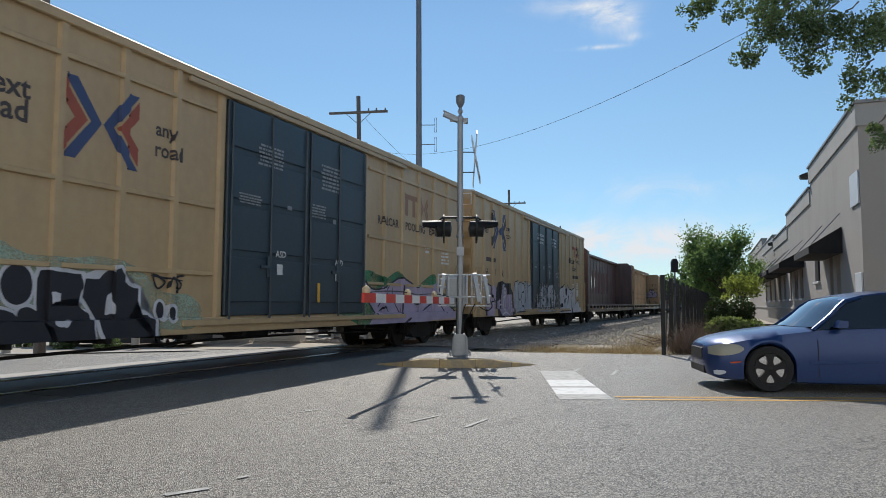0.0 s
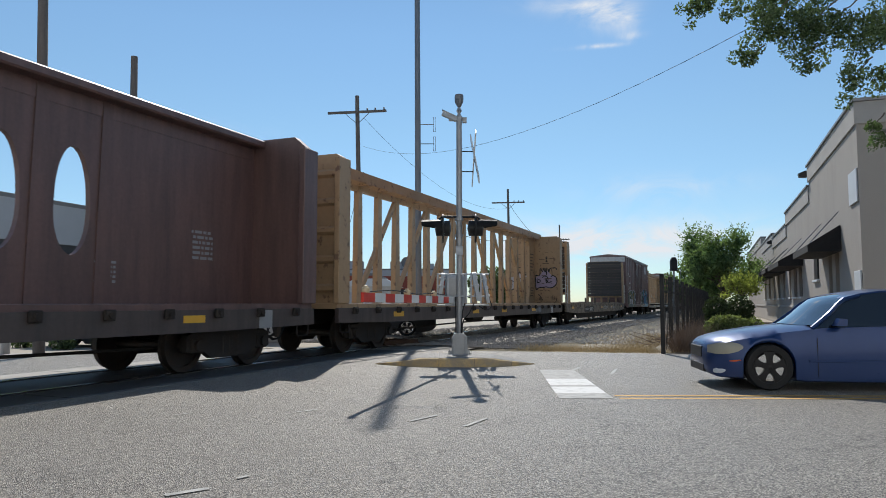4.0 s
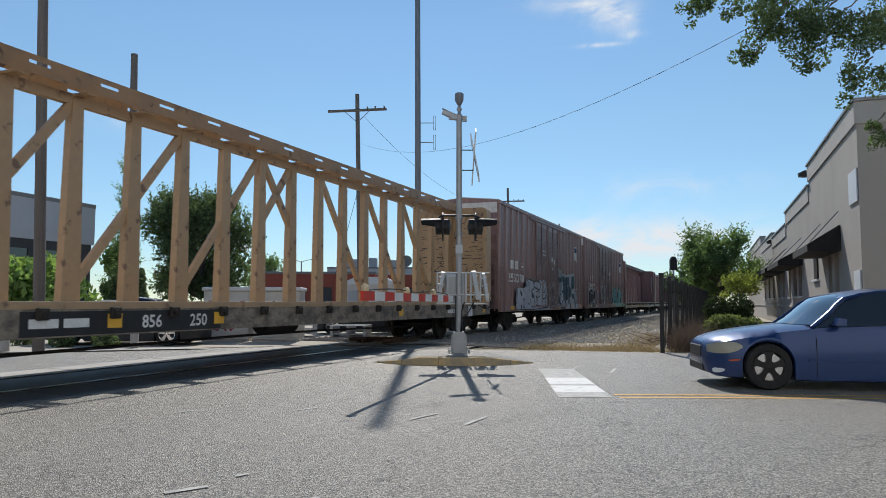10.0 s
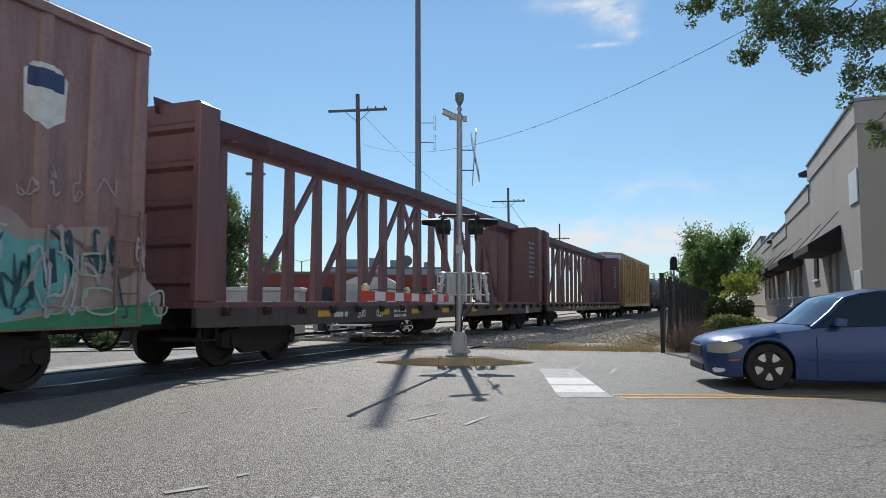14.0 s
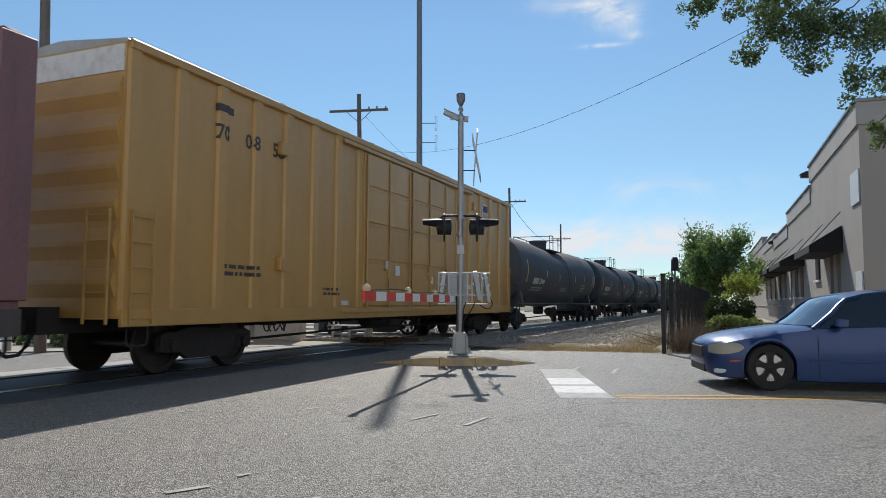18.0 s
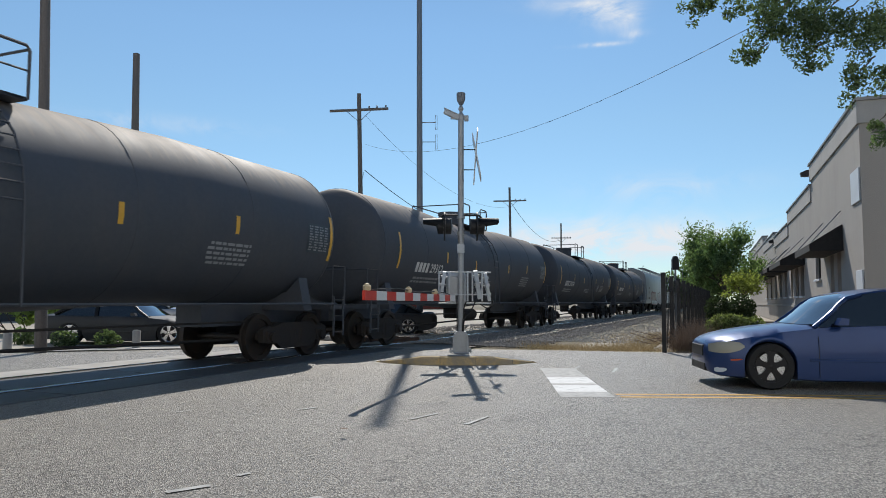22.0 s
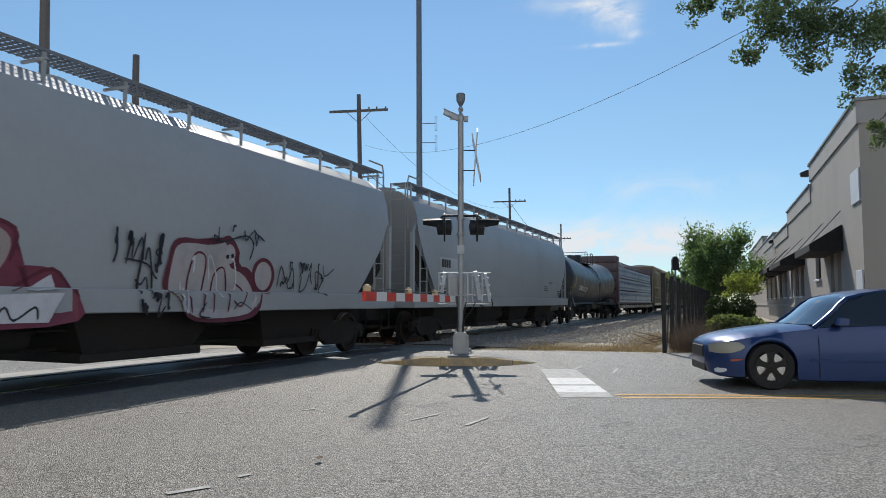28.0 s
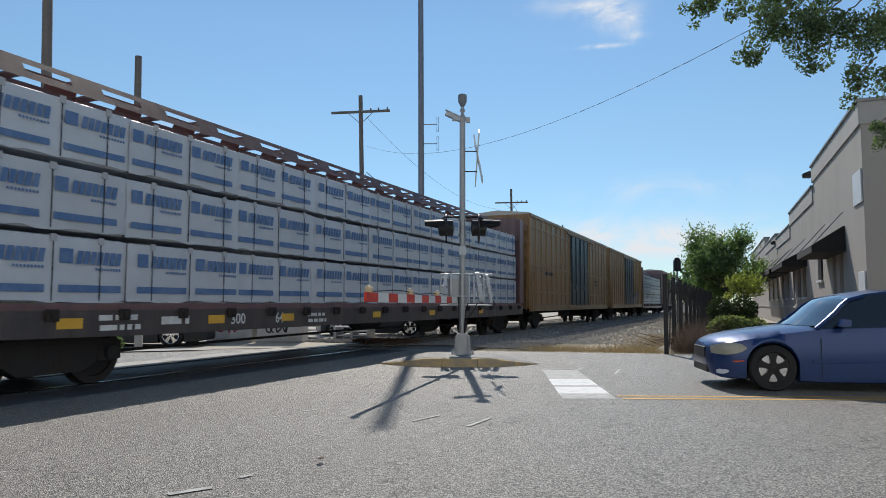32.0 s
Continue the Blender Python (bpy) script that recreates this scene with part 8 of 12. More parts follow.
    for k in range(4):
        x0 = xs[0] + 0.04 + k * 0.19
        bars_on(bm, x0, x0 + 0.15, -0.39, 0.15, -0.004, 10, k + 1)
    on_shell(bm)
    part("stencil", bm, PATCHGREY, pl)
    # the two halves of the shell fall towards the outlet in the middle
    for ob in root.children_recursive:
        if ob.name.split(".")[0] in ("tank_shell", "weld_seam", "lettering", "stencil", "data_panel", "reflector"):
            for v in ob.data.vertices:
                v.co.z += slope * min(abs(v.co.x), knee)
    running_gear(root, l + 0.9, l - 2.9, sill=False)
    return root, h, r, zc, on_shell


def hopper(label, front, rear, paint, top=4.38):
    root, l = start_car("covered_hopper_car", label, front, rear)
    h = l / 2
    # curved sides, as a ring of outline points
    def outline(w=1.0):
        side = [(1.45, 1.35), (1.48, 1.75), (1.50, 2.4), (1.50, 3.2), (1.46, 3.6), (1.34, 3.98), (0.9, top - 0.1), (0.0, top)]
        right = [(y * w, z) for y, z in side]
        return right + [(-y, z) for y, z in right[-2::-1]]
    o = outline()
    bm = bmesh.new()
    k = len(o)
    # the ends slope inwards below a level so that the slope sheets show
    def ring(s):
        vs = []
        for y, z in o:
            x = s * (h - 0.3)
            if z < 2.9:
                x = s * (h - 0.3 - (2.9 - z) * 0.95)
            vs.append(bm.verts.new((x, y, z)))
        return vs
    ra, rb = ring(-1), ring(1)
    for i in range(k):
        j = (i + 1) % k
        bm.faces.new((ra[i], ra[j], rb[j], rb[i]))
    bm.faces.new(ra)
    bm.faces.new(rb[::-1])
    bmesh.ops.recalc_face_normals(bm, faces=bm.faces[:])
    part("hopper_body", bm, paint, root, smooth=True)
    for s in (-1, 1):
        bm = bmesh.new()
        box(bm, -h, h, s * 1.5 - 0.045, s * 1.5 + 0.045, 1.02, 1.36, 0.015)
        part("side_sill", bm, paint, root, "flat pale side sill")
        # end frames
        for e in (-1, 1):
            bm = bmesh.new()
            x = e * (h - 0.12)
            box(bm, x - 0.06, x + 0.06, s * 1.42 - 0.05, s * 1.42 + 0.05, 1.3, 3.1)
            pipe(bm, [(x, s * 1.42, 3.05), (e * (h - 0.5), s * 1.42, 3.6)], 0.04, 6)
            box(bm, min(x, e * (h - 1.7)), max(x, e * (h - 1.7)), s * 1.42 - 0.03, s * 1.42 + 0.03, 1.34, 1.4)
            part("end_post", bm, paint, root)
            bm = bmesh.new()
            prism(bm, [(e * (h - 0.36), 2.95), (e * (h - 0.36), 2.0), (e * (h - 1.0), 1.4), (e * (h - 2.3), 1.4), (e * (h - 1.9), 1.75)], "y", s * 1.30 - 0.01, s * 1.30 + 0.01)
            part("slope_gusset", bm, UNDER, root)
    for e in (-1, 1):
        ladder(root, e * (h - 0.75), -1.47, 1.4, 3.2, 0.45, paint, "x")
        ladder(root, e * (h - 0.06), -1.0, 1.3, 4.4, 0.45, paint, "y")
        bm = bmesh.new()
        box(bm, min(e * (h - 0.5), e * h), max(e * (h - 0.5), e * h), -1.5, 1.5, 1.02, 1.3, 0.01)
        part("end_platform", bm, paint, root)
    # roof walk, hatches
    for s in (-1, 1):
        bm = bmesh.new()
        for i in range(int((l - 0.4) / 0.11)):
            x = -h + 0.2 + i * 0.11
            box(bm, x, x + 0.022, min(s * 0.72, s * 1.24), max(s * 0.72, s * 1.24), top + 0.09, top + 0.125)
        for i in range(6):
            y = s * (0.73 + 0.1 * i)
            box(bm, -h + 0.2, h - 0.2, y - 0.006, y + 0.006, top + 0.10, top + 0.115)
        part("roof_walk", bm, GRATING, root, "open grating walkway along the roof")
        bm = bmesh.new()
        box(bm, -h + 0.2, h - 0.2, s * 1.255 - 0.012, s * 1.255 + 0.012, top + 0.085, top + 0.13)
        part("walk_edge", bm, GRATING, root)
        n = 14
        bm = bmesh.new()
        for i in range(n + 1):
            x = -h + 0.4 + (l - 0.8) * i / n
            box(bm, x - 0.02, x + 0.02, min(s * 0.8, s * 1.28), max(s * 0.8, s * 1.28), top - 0.02, top + 0.02)
            box(bm, x - 0.022, x + 0.022, s * 1.23 - 0.02, s * 1.23 + 0.02, top - 0.36, top + 0.10)
        tagged(part("walk_bracket", bm, paint, root), kind="stuff")
        for e in (-1, 1):
            bm = bmesh.new()
            pipe(bm, [(e * (h - 0.15), s * 1.26, 3.2), (e * (h - 0.12), s * 1.26, top + 0.1), (e * (h - 0.2), s * 1.26, top + 0.3), (e * (h - 0.9), s * 1.26, top + 0.3)], 0.022, 6)
            part("corner_grab", bm, paint, root)
    for i in range(10):
        bm = bmesh.new()
        x = -h + 1.2 + (l - 2.4) * i / 9
        revolve(bm, [(0.3, top - 0.05), (0.3, top + 0.1), (0.33, top + 0.11), (0.33, top + 0.15), (0.05, top + 0.19)], 16, "z", (x, 0, 0))
        part("roof_hatch", bm, paint, root, smooth=True)
    # discharge bays
    for i in range(4):
        x = (i - 1.5) * (l - 7.2) / 3
        bm = bmesh.new()
        w = 1.65
        vs = [bm.verts.new(c) for c in ((x - w, -1.3, 1.3), (x + w, -1.3, 1.3), (x + w, 1.3, 1.3), (x - w, 1.3, 1.3), (x - 1.1, -1.0, 0.45), (x + 1.1, -1.0, 0.45), (x + 1.1, 1.0, 0.45), (x - 1.1, 1.0, 0.45))]
        for q in ((3, 2, 1, 0), (4, 5, 6, 7), (0, 1, 5, 4), (1, 2, 6, 5), (2, 3, 7, 6), (3, 0, 4, 7)):
            bm.faces.new([vs[t] for t in q])
        bmesh.ops.recalc_face_normals(bm, faces=bm.faces[:])
        hp = part("discharge_hopper", bm, UNDER, root)
        bm = bmesh.new()
        box(bm, x - 1.2, x + 1.2, -1.1, 1.1, 0.31, 0.45, 0.02)
        tube(bm, (x, -1.0, 0.4), (x, 1.0, 0.4), 0.07, seg=8)
        part("outlet_gate", bm, UNDER, hp)
    running_gear(root, l + 0.9, l - 3.9)
    stirrups(root, h, 1.45)

    def on_side(bm):
        """Bends flat paint at y = 0 onto the curved side."""
        side = [(1.45, 1.35), (1.48, 1.75), (1.50, 2.4), (1.50, 3.2), (1.46, 3.6), (1.34, 3.98)]
        for v in bm.verts:
            z = v.co.z
            y = 1.55 if z < 1.36 else float(np.interp(z, [q[1] for q in side], [q[0] for q in side]))
            v.co.y = -y - 0.016 + v.co.y
    return root, h, on_side

# ---------------------------------------------------------------- spray paint


def rounded(pts, closed, steps=4):
    """A smooth curve through points."""
    n = len(pts)
    out = []
    for i in range(n if closed else n - 1):
        p0, p1, p2, p3 = [pts[(i + k) % n] if closed else pts[min(max(i + k, 0), n - 1)] for k in (-1, 0, 1, 2)]
        for j in range(steps):
            t = j / steps
            out.append(tuple(0.5 * (2 * b + (c - a) * t + (2 * a - 5 * b + 4 * c - d) * t * t + (3 * b - a - 3 * c + d) * t ** 3) for a, b, c, d in zip(p0, p1, p2, p3)))
    if not closed:
        out.append(pts[-1])
    return out


class Sprayer:
    """Paint laid on a car's side in coats, each a little proud of the one before."""

    def __init__(self, root, label, lay, wall):
        self.root, self.label, self.lay, self.wall = root, label, lay, wall
        self.lift, self.bm, self.colour, self.first = 0.004, None, None, None
        self.rnd = random.Random(len(label) + int(abs(wall) * 100))

    def layer(self, colour):
        self.finish()
        self.bm, self.colour = bmesh.new(), colour
        self.lift += 0.004

    def depth(self):
        self.lift += 0.0002
        return self.wall - self.lift

    def fill(self, pts, smooth=False):
        y = self.depth()
        pts = rounded(pts, True, 4) if smooth else [(a[0] + (b[0] - a[0]) * k / 3 + self.rnd.uniform(-0.012, 0.012), a[1] + (b[1] - a[1]) * k / 3 + self.rnd.uniform(-0.012, 0.012)) for a, b in zip(pts, pts[1:] + pts[:1]) for k in range(3)]
        f = self.bm.faces.new([self.bm.verts.new((x, y, z)) for x, z in pts])
        bmesh.ops.triangulate(self.bm, faces=[f])

    def line(self, width, pts):
        y = self.depth()
        c = rounded(pts, False, 4)
        left, right = [], []
        for i, (x, z) in enumerate(c):
            a, b = c[max(i - 1, 0)], c[min(i + 1, len(c) - 1)]
            dx, dz = b[0] - a[0], b[1] - a[1]
            k = math.hypot(dx, dz) or 1.0
            w = 0.5 * width * (0.45 if i in (0, len(c) - 1) else self.rnd.uniform(0.85, 1.15))
            left.append(self.bm.verts.new((x - dz / k * w, y, z + dx / k * w)))
            right.append(self.bm.verts.new((x + dz / k * w, y, z - dx / k * w)))
        for i in range(len(c) - 1):
            self.bm.faces.new((left[i], right[i], right[i + 1], left[i + 1]))

    def finish(self):
        if self.bm is None:
            return
        for f in self.bm.faces:
            f.normal_update()
            if f.normal.y > 0:
                f.normal_flip()
        self.lay(self.bm)
        if self.first is None:
            ob = self.first = part("graffiti", self.bm, SPRAY[self.colour], self.root, self.label)
        else:
            ob = part("graffiti_coat", self.bm, SPRAY[self.colour], self.first)
        if self.colour == "rustmark":
            tagged(ob, kind="stuff")
        self.bm = None


def on_ribs(wall, post, cuts, sill=1.09, low=0.83):
    """Over the ribs and the sill of a boxcar."""
    def lay(bm):
        for z, inner in ((low, True), (sill, False), (sill + 0.012, False)):
            bmesh.ops.bisect_plane(bm, geom=bm.verts[:] + bm.edges[:] + bm.faces[:], plane_co=(0, 0, z), plane_no=(0, 0, 1), dist=1e-5, clear_inner=inner)
        drape(bm, cuts, wall, post)
        for v in bm.verts:
            if v.co.z < sill + 1e-4:
                on_post = any(a - 1e-4 <= v.co.x <= b + 1e-4 for a, b in cuts)
                v.co.y += -0.075 - ((post - wall) if on_post else 0.0)
    return lay


def spray(root, piece, label, wall, post, cuts, sill=1.09, low=0.83):
    s = Sprayer(root, label, on_ribs(wall, post, cuts, sill, low), wall)
    piece(s)
    s.finish()


def spray_wall(root, piece, label, x):
    """On the load side of an end wall, which crosses the car at x."""
    def lay(bm):
        for v in bm.verts:
            v.co = (x + v.co.y, -v.co.x, v.co.z)
    s = Sprayer(root, label, lay, 0.0)
    piece(s)
    s.finish()


def spray_curved(root, piece, label, side):
    def lay(bm):
        for z in (1.36, 1.58, 1.8, 2.1, 2.4):
            bmesh.ops.bisect_plane(bm, geom=bm.verts[:] + bm.edges[:] + bm.faces[:], plane_co=(0, 0, z), plane_no=(0, 0, 1), dist=1e-5)
        side(bm)
    s = Sprayer(root, label, lay, 0.0)
    piece(s)
    s.finish()


def tags(s, x0, x1, z0, z1, n, seed, width=0.025):
    """Quick marker loops that cannot be read."""
    rnd = random.Random(seed)
    for i in range(n):
        x = x0 + (x1 - x0) * (i + rnd.random() * 0.6) / n
        w, z = (x1 - x0) / n * rnd.uniform(0.6, 1.1), rnd.uniform(z0, z1)
        pts = []
        for k in range(rnd.randint(4, 8)):
            pts.append((x, z))
            x += rnd.uniform(-0.25, 0.5) * w
            z = min(max(z + rnd.uniform(-0.55, 0.55) * (z1 - z0), z0), z1)
        s.line(width * rnd.uniform(0.7, 1.3), pts)


def flakes(s, x0, x1, z0, z1, n, seed, size=0.3):
    """Remains of old paint: broken strokes and scrapes of all sizes."""
    rnd = random.Random(seed)
    for i in range(n * 2):
        x, z, k = rnd.uniform(x0, x1), z0 + (z1 - z0) * rnd.random() ** 1.3, size * rnd.uniform(0.3, 1.1)
        a = rnd.choice((0.1, 1.4, 1.7, 0.7, 2.3)) + rnd.uniform(-0.3, 0.3)
        pts = []
        for j in range(rnd.randint(3, 5)):
            pts.append((x, z))
            x += k * 0.5 * math.cos(a)
            z += k * 0.5 * math.sin(a)
            a += rnd.uniform(-0.9, 1.1)
        s.line(size * rnd.uniform(0.06, 0.2), pts)


def piece_sill_tags(s):
    s.layer("black")
    tags(s, -8.6, -6.2, 0.72, 1.02, 7, 1)
    tags(s, -1.6, 1.4, 0.72, 1.05, 8, 2)
    tags(s, 5.6, 8.2, 0.75, 1.0, 6, 5)
    s.layer("silver")
    tags(s, -0.2, 2.6, 0.7, 1.0, 6, 3, 0.03)
    tags(s, 3.2, 4.4, 0.72, 1.0, 4, 4, 0.035)


def scuffs(s, u0, u1, z0, z1, rows, seed):
    """Broken level smears left by load after load."""
    rnd = random.Random(seed)
    for i in range(rows):
        z = z0 + (z1 - z0) * (i + rnd.uniform(-0.3, 0.3)) / rows
        u = u0 + rnd.uniform(0, 0.5)
        while u < u1 - 0.1:
            k = min(rnd.uniform(0.05, 0.45), u1 - u - 0.02)
            w = rnd.uniform(0.012, 0.034)
            s.line(w, [(u, z), (u + k / 2, z + rnd.uniform(-0.02, 0.02)), (u + k, z + rnd.uniform(-0.02, 0.03))])
            u += k + rnd.uniform(0.08, 0.5)


def piece_end_wall(s):
    s.layer("lilac")
    s.fill([(0.14, 1.98), (0.16, 2.5), (0.4, 2.62), (0.5, 2.85), (0.8, 2.8), (1.0, 2.55), (1.18, 2.5), (1.22, 2.2), (1.08, 1.98), (0.75, 1.93), (0.5, 2.0), (0.3, 1.95)])
    s.layer("white")
    s.fill([(-1.28, 2.5), (-0.9, 2.58), (-0.8, 2.85), (-0.62, 2.55), (-0.3, 2.62), (-0.55, 2.35), (-0.45, 1.95), (-0.85, 2.12), (-1.2, 1.85), (-1.05, 2.25)])
    s.layer("black")
    s.line(0.045, [(0.12, 2.62), (0.35, 2.6), (0.38, 2.98), (0.36, 2.6)])
    s.line(0.05, [(0.42, 2.98), (0.5, 2.78), (0.58, 2.98), (0.64, 2.75), (0.7, 2.98), (0.72, 2.6)])
    s.line(0.05, [(0.78, 2.96), (0.84, 2.76), (0.9, 2.94), (1.2, 2.96), (1.22, 2.85)])
    s.line(0.03, [(0.98, 2.92), (1.02, 2.55)])
    s.line(0.045, [(0.48, 2.46), (0.6, 2.56), (0.76, 2.5), (0.78, 2.3), (0.7, 2.22), (0.68, 2.45), (0.78, 2.24), (1.0, 2.28)])
    s.line(0.05, [(0.92, 2.5), (1.05, 2.58), (1.22, 2.46), (1.24, 2.2), (1.1, 2.02), (0.9, 1.95), (0.7, 2.0), (0.5, 1.98), (0.3, 1.96), (0.16, 1.86), (0.14, 2.3), (0.12, 2.6)])
    s.line(0.04, [(0.2, 2.2), (0.4, 2.3), (0.22, 2.42), (0.24, 2.2)])
    s.line(0.035, [(-1.28, 2.5), (-0.95, 2.2), (-0.65, 2.0), (-0.3, 1.6), (-0.15, 1.4)])
    s.line(0.05, [(-1.25, 1.82), (-0.85, 1.95), (-0.5, 1.8)])
    s.line(0.04, [(-0.95, 2.75), (-0.85, 2.55), (-0.7, 2.8), (-0.55, 2.55), (-0.3, 2.7), (-0.16, 2.55)])
    for z in (3.5, 3.42, 3.34, 3.26):
        s.fill([(0.68, z), (0.76, z), (0.76, z + 0.06), (0.68, z + 0.06)])
    flakes(s, 0.2, 0.5, 1.25, 1.6, 9, 5, 0.12)
    flakes(s, 0.95, 1.25, 1.25, 1.5, 8, 6, 0.09)
    flakes(s, -1.0, -0.2, 1.25, 1.5, 8, 7, 0.1)
    s.layer("rustmark")
    scuffs(s, 0.14, 1.28, 1.3, 4.0, 10, 31)
    scuffs(s, -1.28, -0.14, 1.3, 4.0, 9, 32)


def piece_strap_marks(s):
    s.layer("rustmark")
    scuffs(s, 0.12, 1.28, 1.4, 4.5, 19, 33)
    scuffs(s, -1.28, -0.12, 1.4, 4.3, 17, 34)
    s.line(0.03, [(0.12, 2.25), (0.45, 1.85)])
    s.line(0.03, [(-1.25, 1.75), (-0.5, 2.4), (-0.2, 2.6)])
    s.line(0.03, [(-1.25, 2.4), (-0.7, 1.95)])
    s.layer("black")
    s.line(0.03, [(0.36, 2.85), (0.5, 2.76), (0.85, 2.76)])
    scuffs(s, 0.8, 1.28, 2.4, 4.2, 6, 35)
    scuffs(s, -1.2, -0.3, 2.3, 3.6, 5, 36)
    s.fill([(0.78, 1.35), (0.84, 1.55), (0.9, 1.3)])
    flakes(s, 0.85, 1.25, 1.2, 1.3, 8, 8, 0.08)


def piece_far_tags(s):
    s.layer("grey")
    tags(s, 3.0, 6.6, 1.1, 2.2, 9, 21, 0.09)
    s.layer("silver")
    tags(s, 3.0, 6.6, 1.2, 2.3, 8, 22, 0.05)


def piece_h_nose(s):
    s.layer("black")
    s.fill([(-6.8, 0.85), (-6.6, 1.7), (-6.1, 2.1), (-5.5, 1.9), (-5.3, 1.5), (-5.0, 1.9), (-4.6, 2.0), (-4.3, 0.85)])
    s.layer("silver")
    s.line(0.06, [(-6.8, 0.9), (-6.6, 1.7), (-6.1, 2.1), (-5.6, 1.95), (-5.5, 1.7), (-5.9, 1.75), (-6.2, 1.4), (-6.0, 1.1), (-5.6, 1.2)])
    s.line(0.06, [(-5.6, 1.2), (-5.2, 1.6), (-5.0, 1.95), (-4.7, 1.6), (-4.8, 1.2), (-4.3, 0.9)])
    s.line(0.05, [(-6.5, 1.0), (-6.2, 1.0), (-5.9, 0.95)])
    s.line(0.05, [(-5.2, 1.0), (-5.0, 1.4), (-4.9, 1.0)])
    s.layer("pink")
    tags(s, -4.4, -3.3, 1.1, 2.0, 4, 33, 0.04)

# ---------------------------------------------------------------- sprayed pieces on the car sides


def piece_a_rear(s):
    s.layer("haze_green")
    s.fill([(1.66, 1.23), (2.09, 1.65), (2.41, 1.84), (2.87, 1.95), (3.64, 1.95), (3.79, 1.62), (4.92, 2.03), (5.36, 1.78), (6.3, 1.7), (7.26, 2.04), (7.61, 1.62), (9.04, 1.31), (9.04, 1.04), (3.17, 0.6), (2.68, 0.71), (1.67, 1.05)], True)
    s.layer("lilac")
    s.fill([(2.35, 1.88), (2.54, 2), (2.81, 1.86), (3.13, 1.69), (3.72, 1.52), (4.53, 1.7), (5.18, 1.86), (6.2, 1.64), (6.72, 1.63), (7.73, 1.85), (7.86, 1.37), (8.5, 1.11), (9.4, 0.75), (7.07, 0.7), (5.67, 0.53), (3.17, 0.6), (3.42, 0.79), (3.75, 0.88), (3.4, 1.24), (2.89, 1.32), (2.43, 1.36)])
    s.layer("black")
    s.fill([(3.85, 0.97), (4.13, 1.14), (4.48, 0.96), (4.13, 1.06)])
    s.fill([(5.64, 1.24), (6.12, 1.24), (6.89, 1.33), (6.12, 1.14)])
    s.fill([(5.19, 1.69), (5.27, 1.64), (5.14, 0.88), (5.06, 0.89)])
    s.line(0.05, [(2.8, 1.55), (3.14, 1.37), (3.47, 1.1), (3.75, 0.89)])
    s.line(0.05, [(2.87, 1.84), (3.13, 1.67), (3.72, 1.52), (4.45, 1.67), (5.18, 1.86), (6.21, 1.61)])
    s.line(0.04, [(4.45, 1.64), (4.09, 1.31), (3.81, 1.09)])
    s.line(0.04, [(4.61, 1.6), (4.7, 1.24), (5.13, 0.87)])
    s.line(0.05, [(6.53, 0.98), (7.51, 1.24), (8.24, 0.89)])
    s.line(0.05, [(7.73, 1.78), (7.86, 1.34), (8.5, 1.15), (9.47, 0.76)])
    s.line(0.06, [(5.66, 0.8), (5.22, 0.65), (5.06, 0.5)])
    s.line(0.05, [(2.41, 1.84), (2.43, 1.36), (2.9, 1.3)])
    s.line(0.05, [(3.14, 1.37), (3.47, 1.24), (3.81, 1.24)])


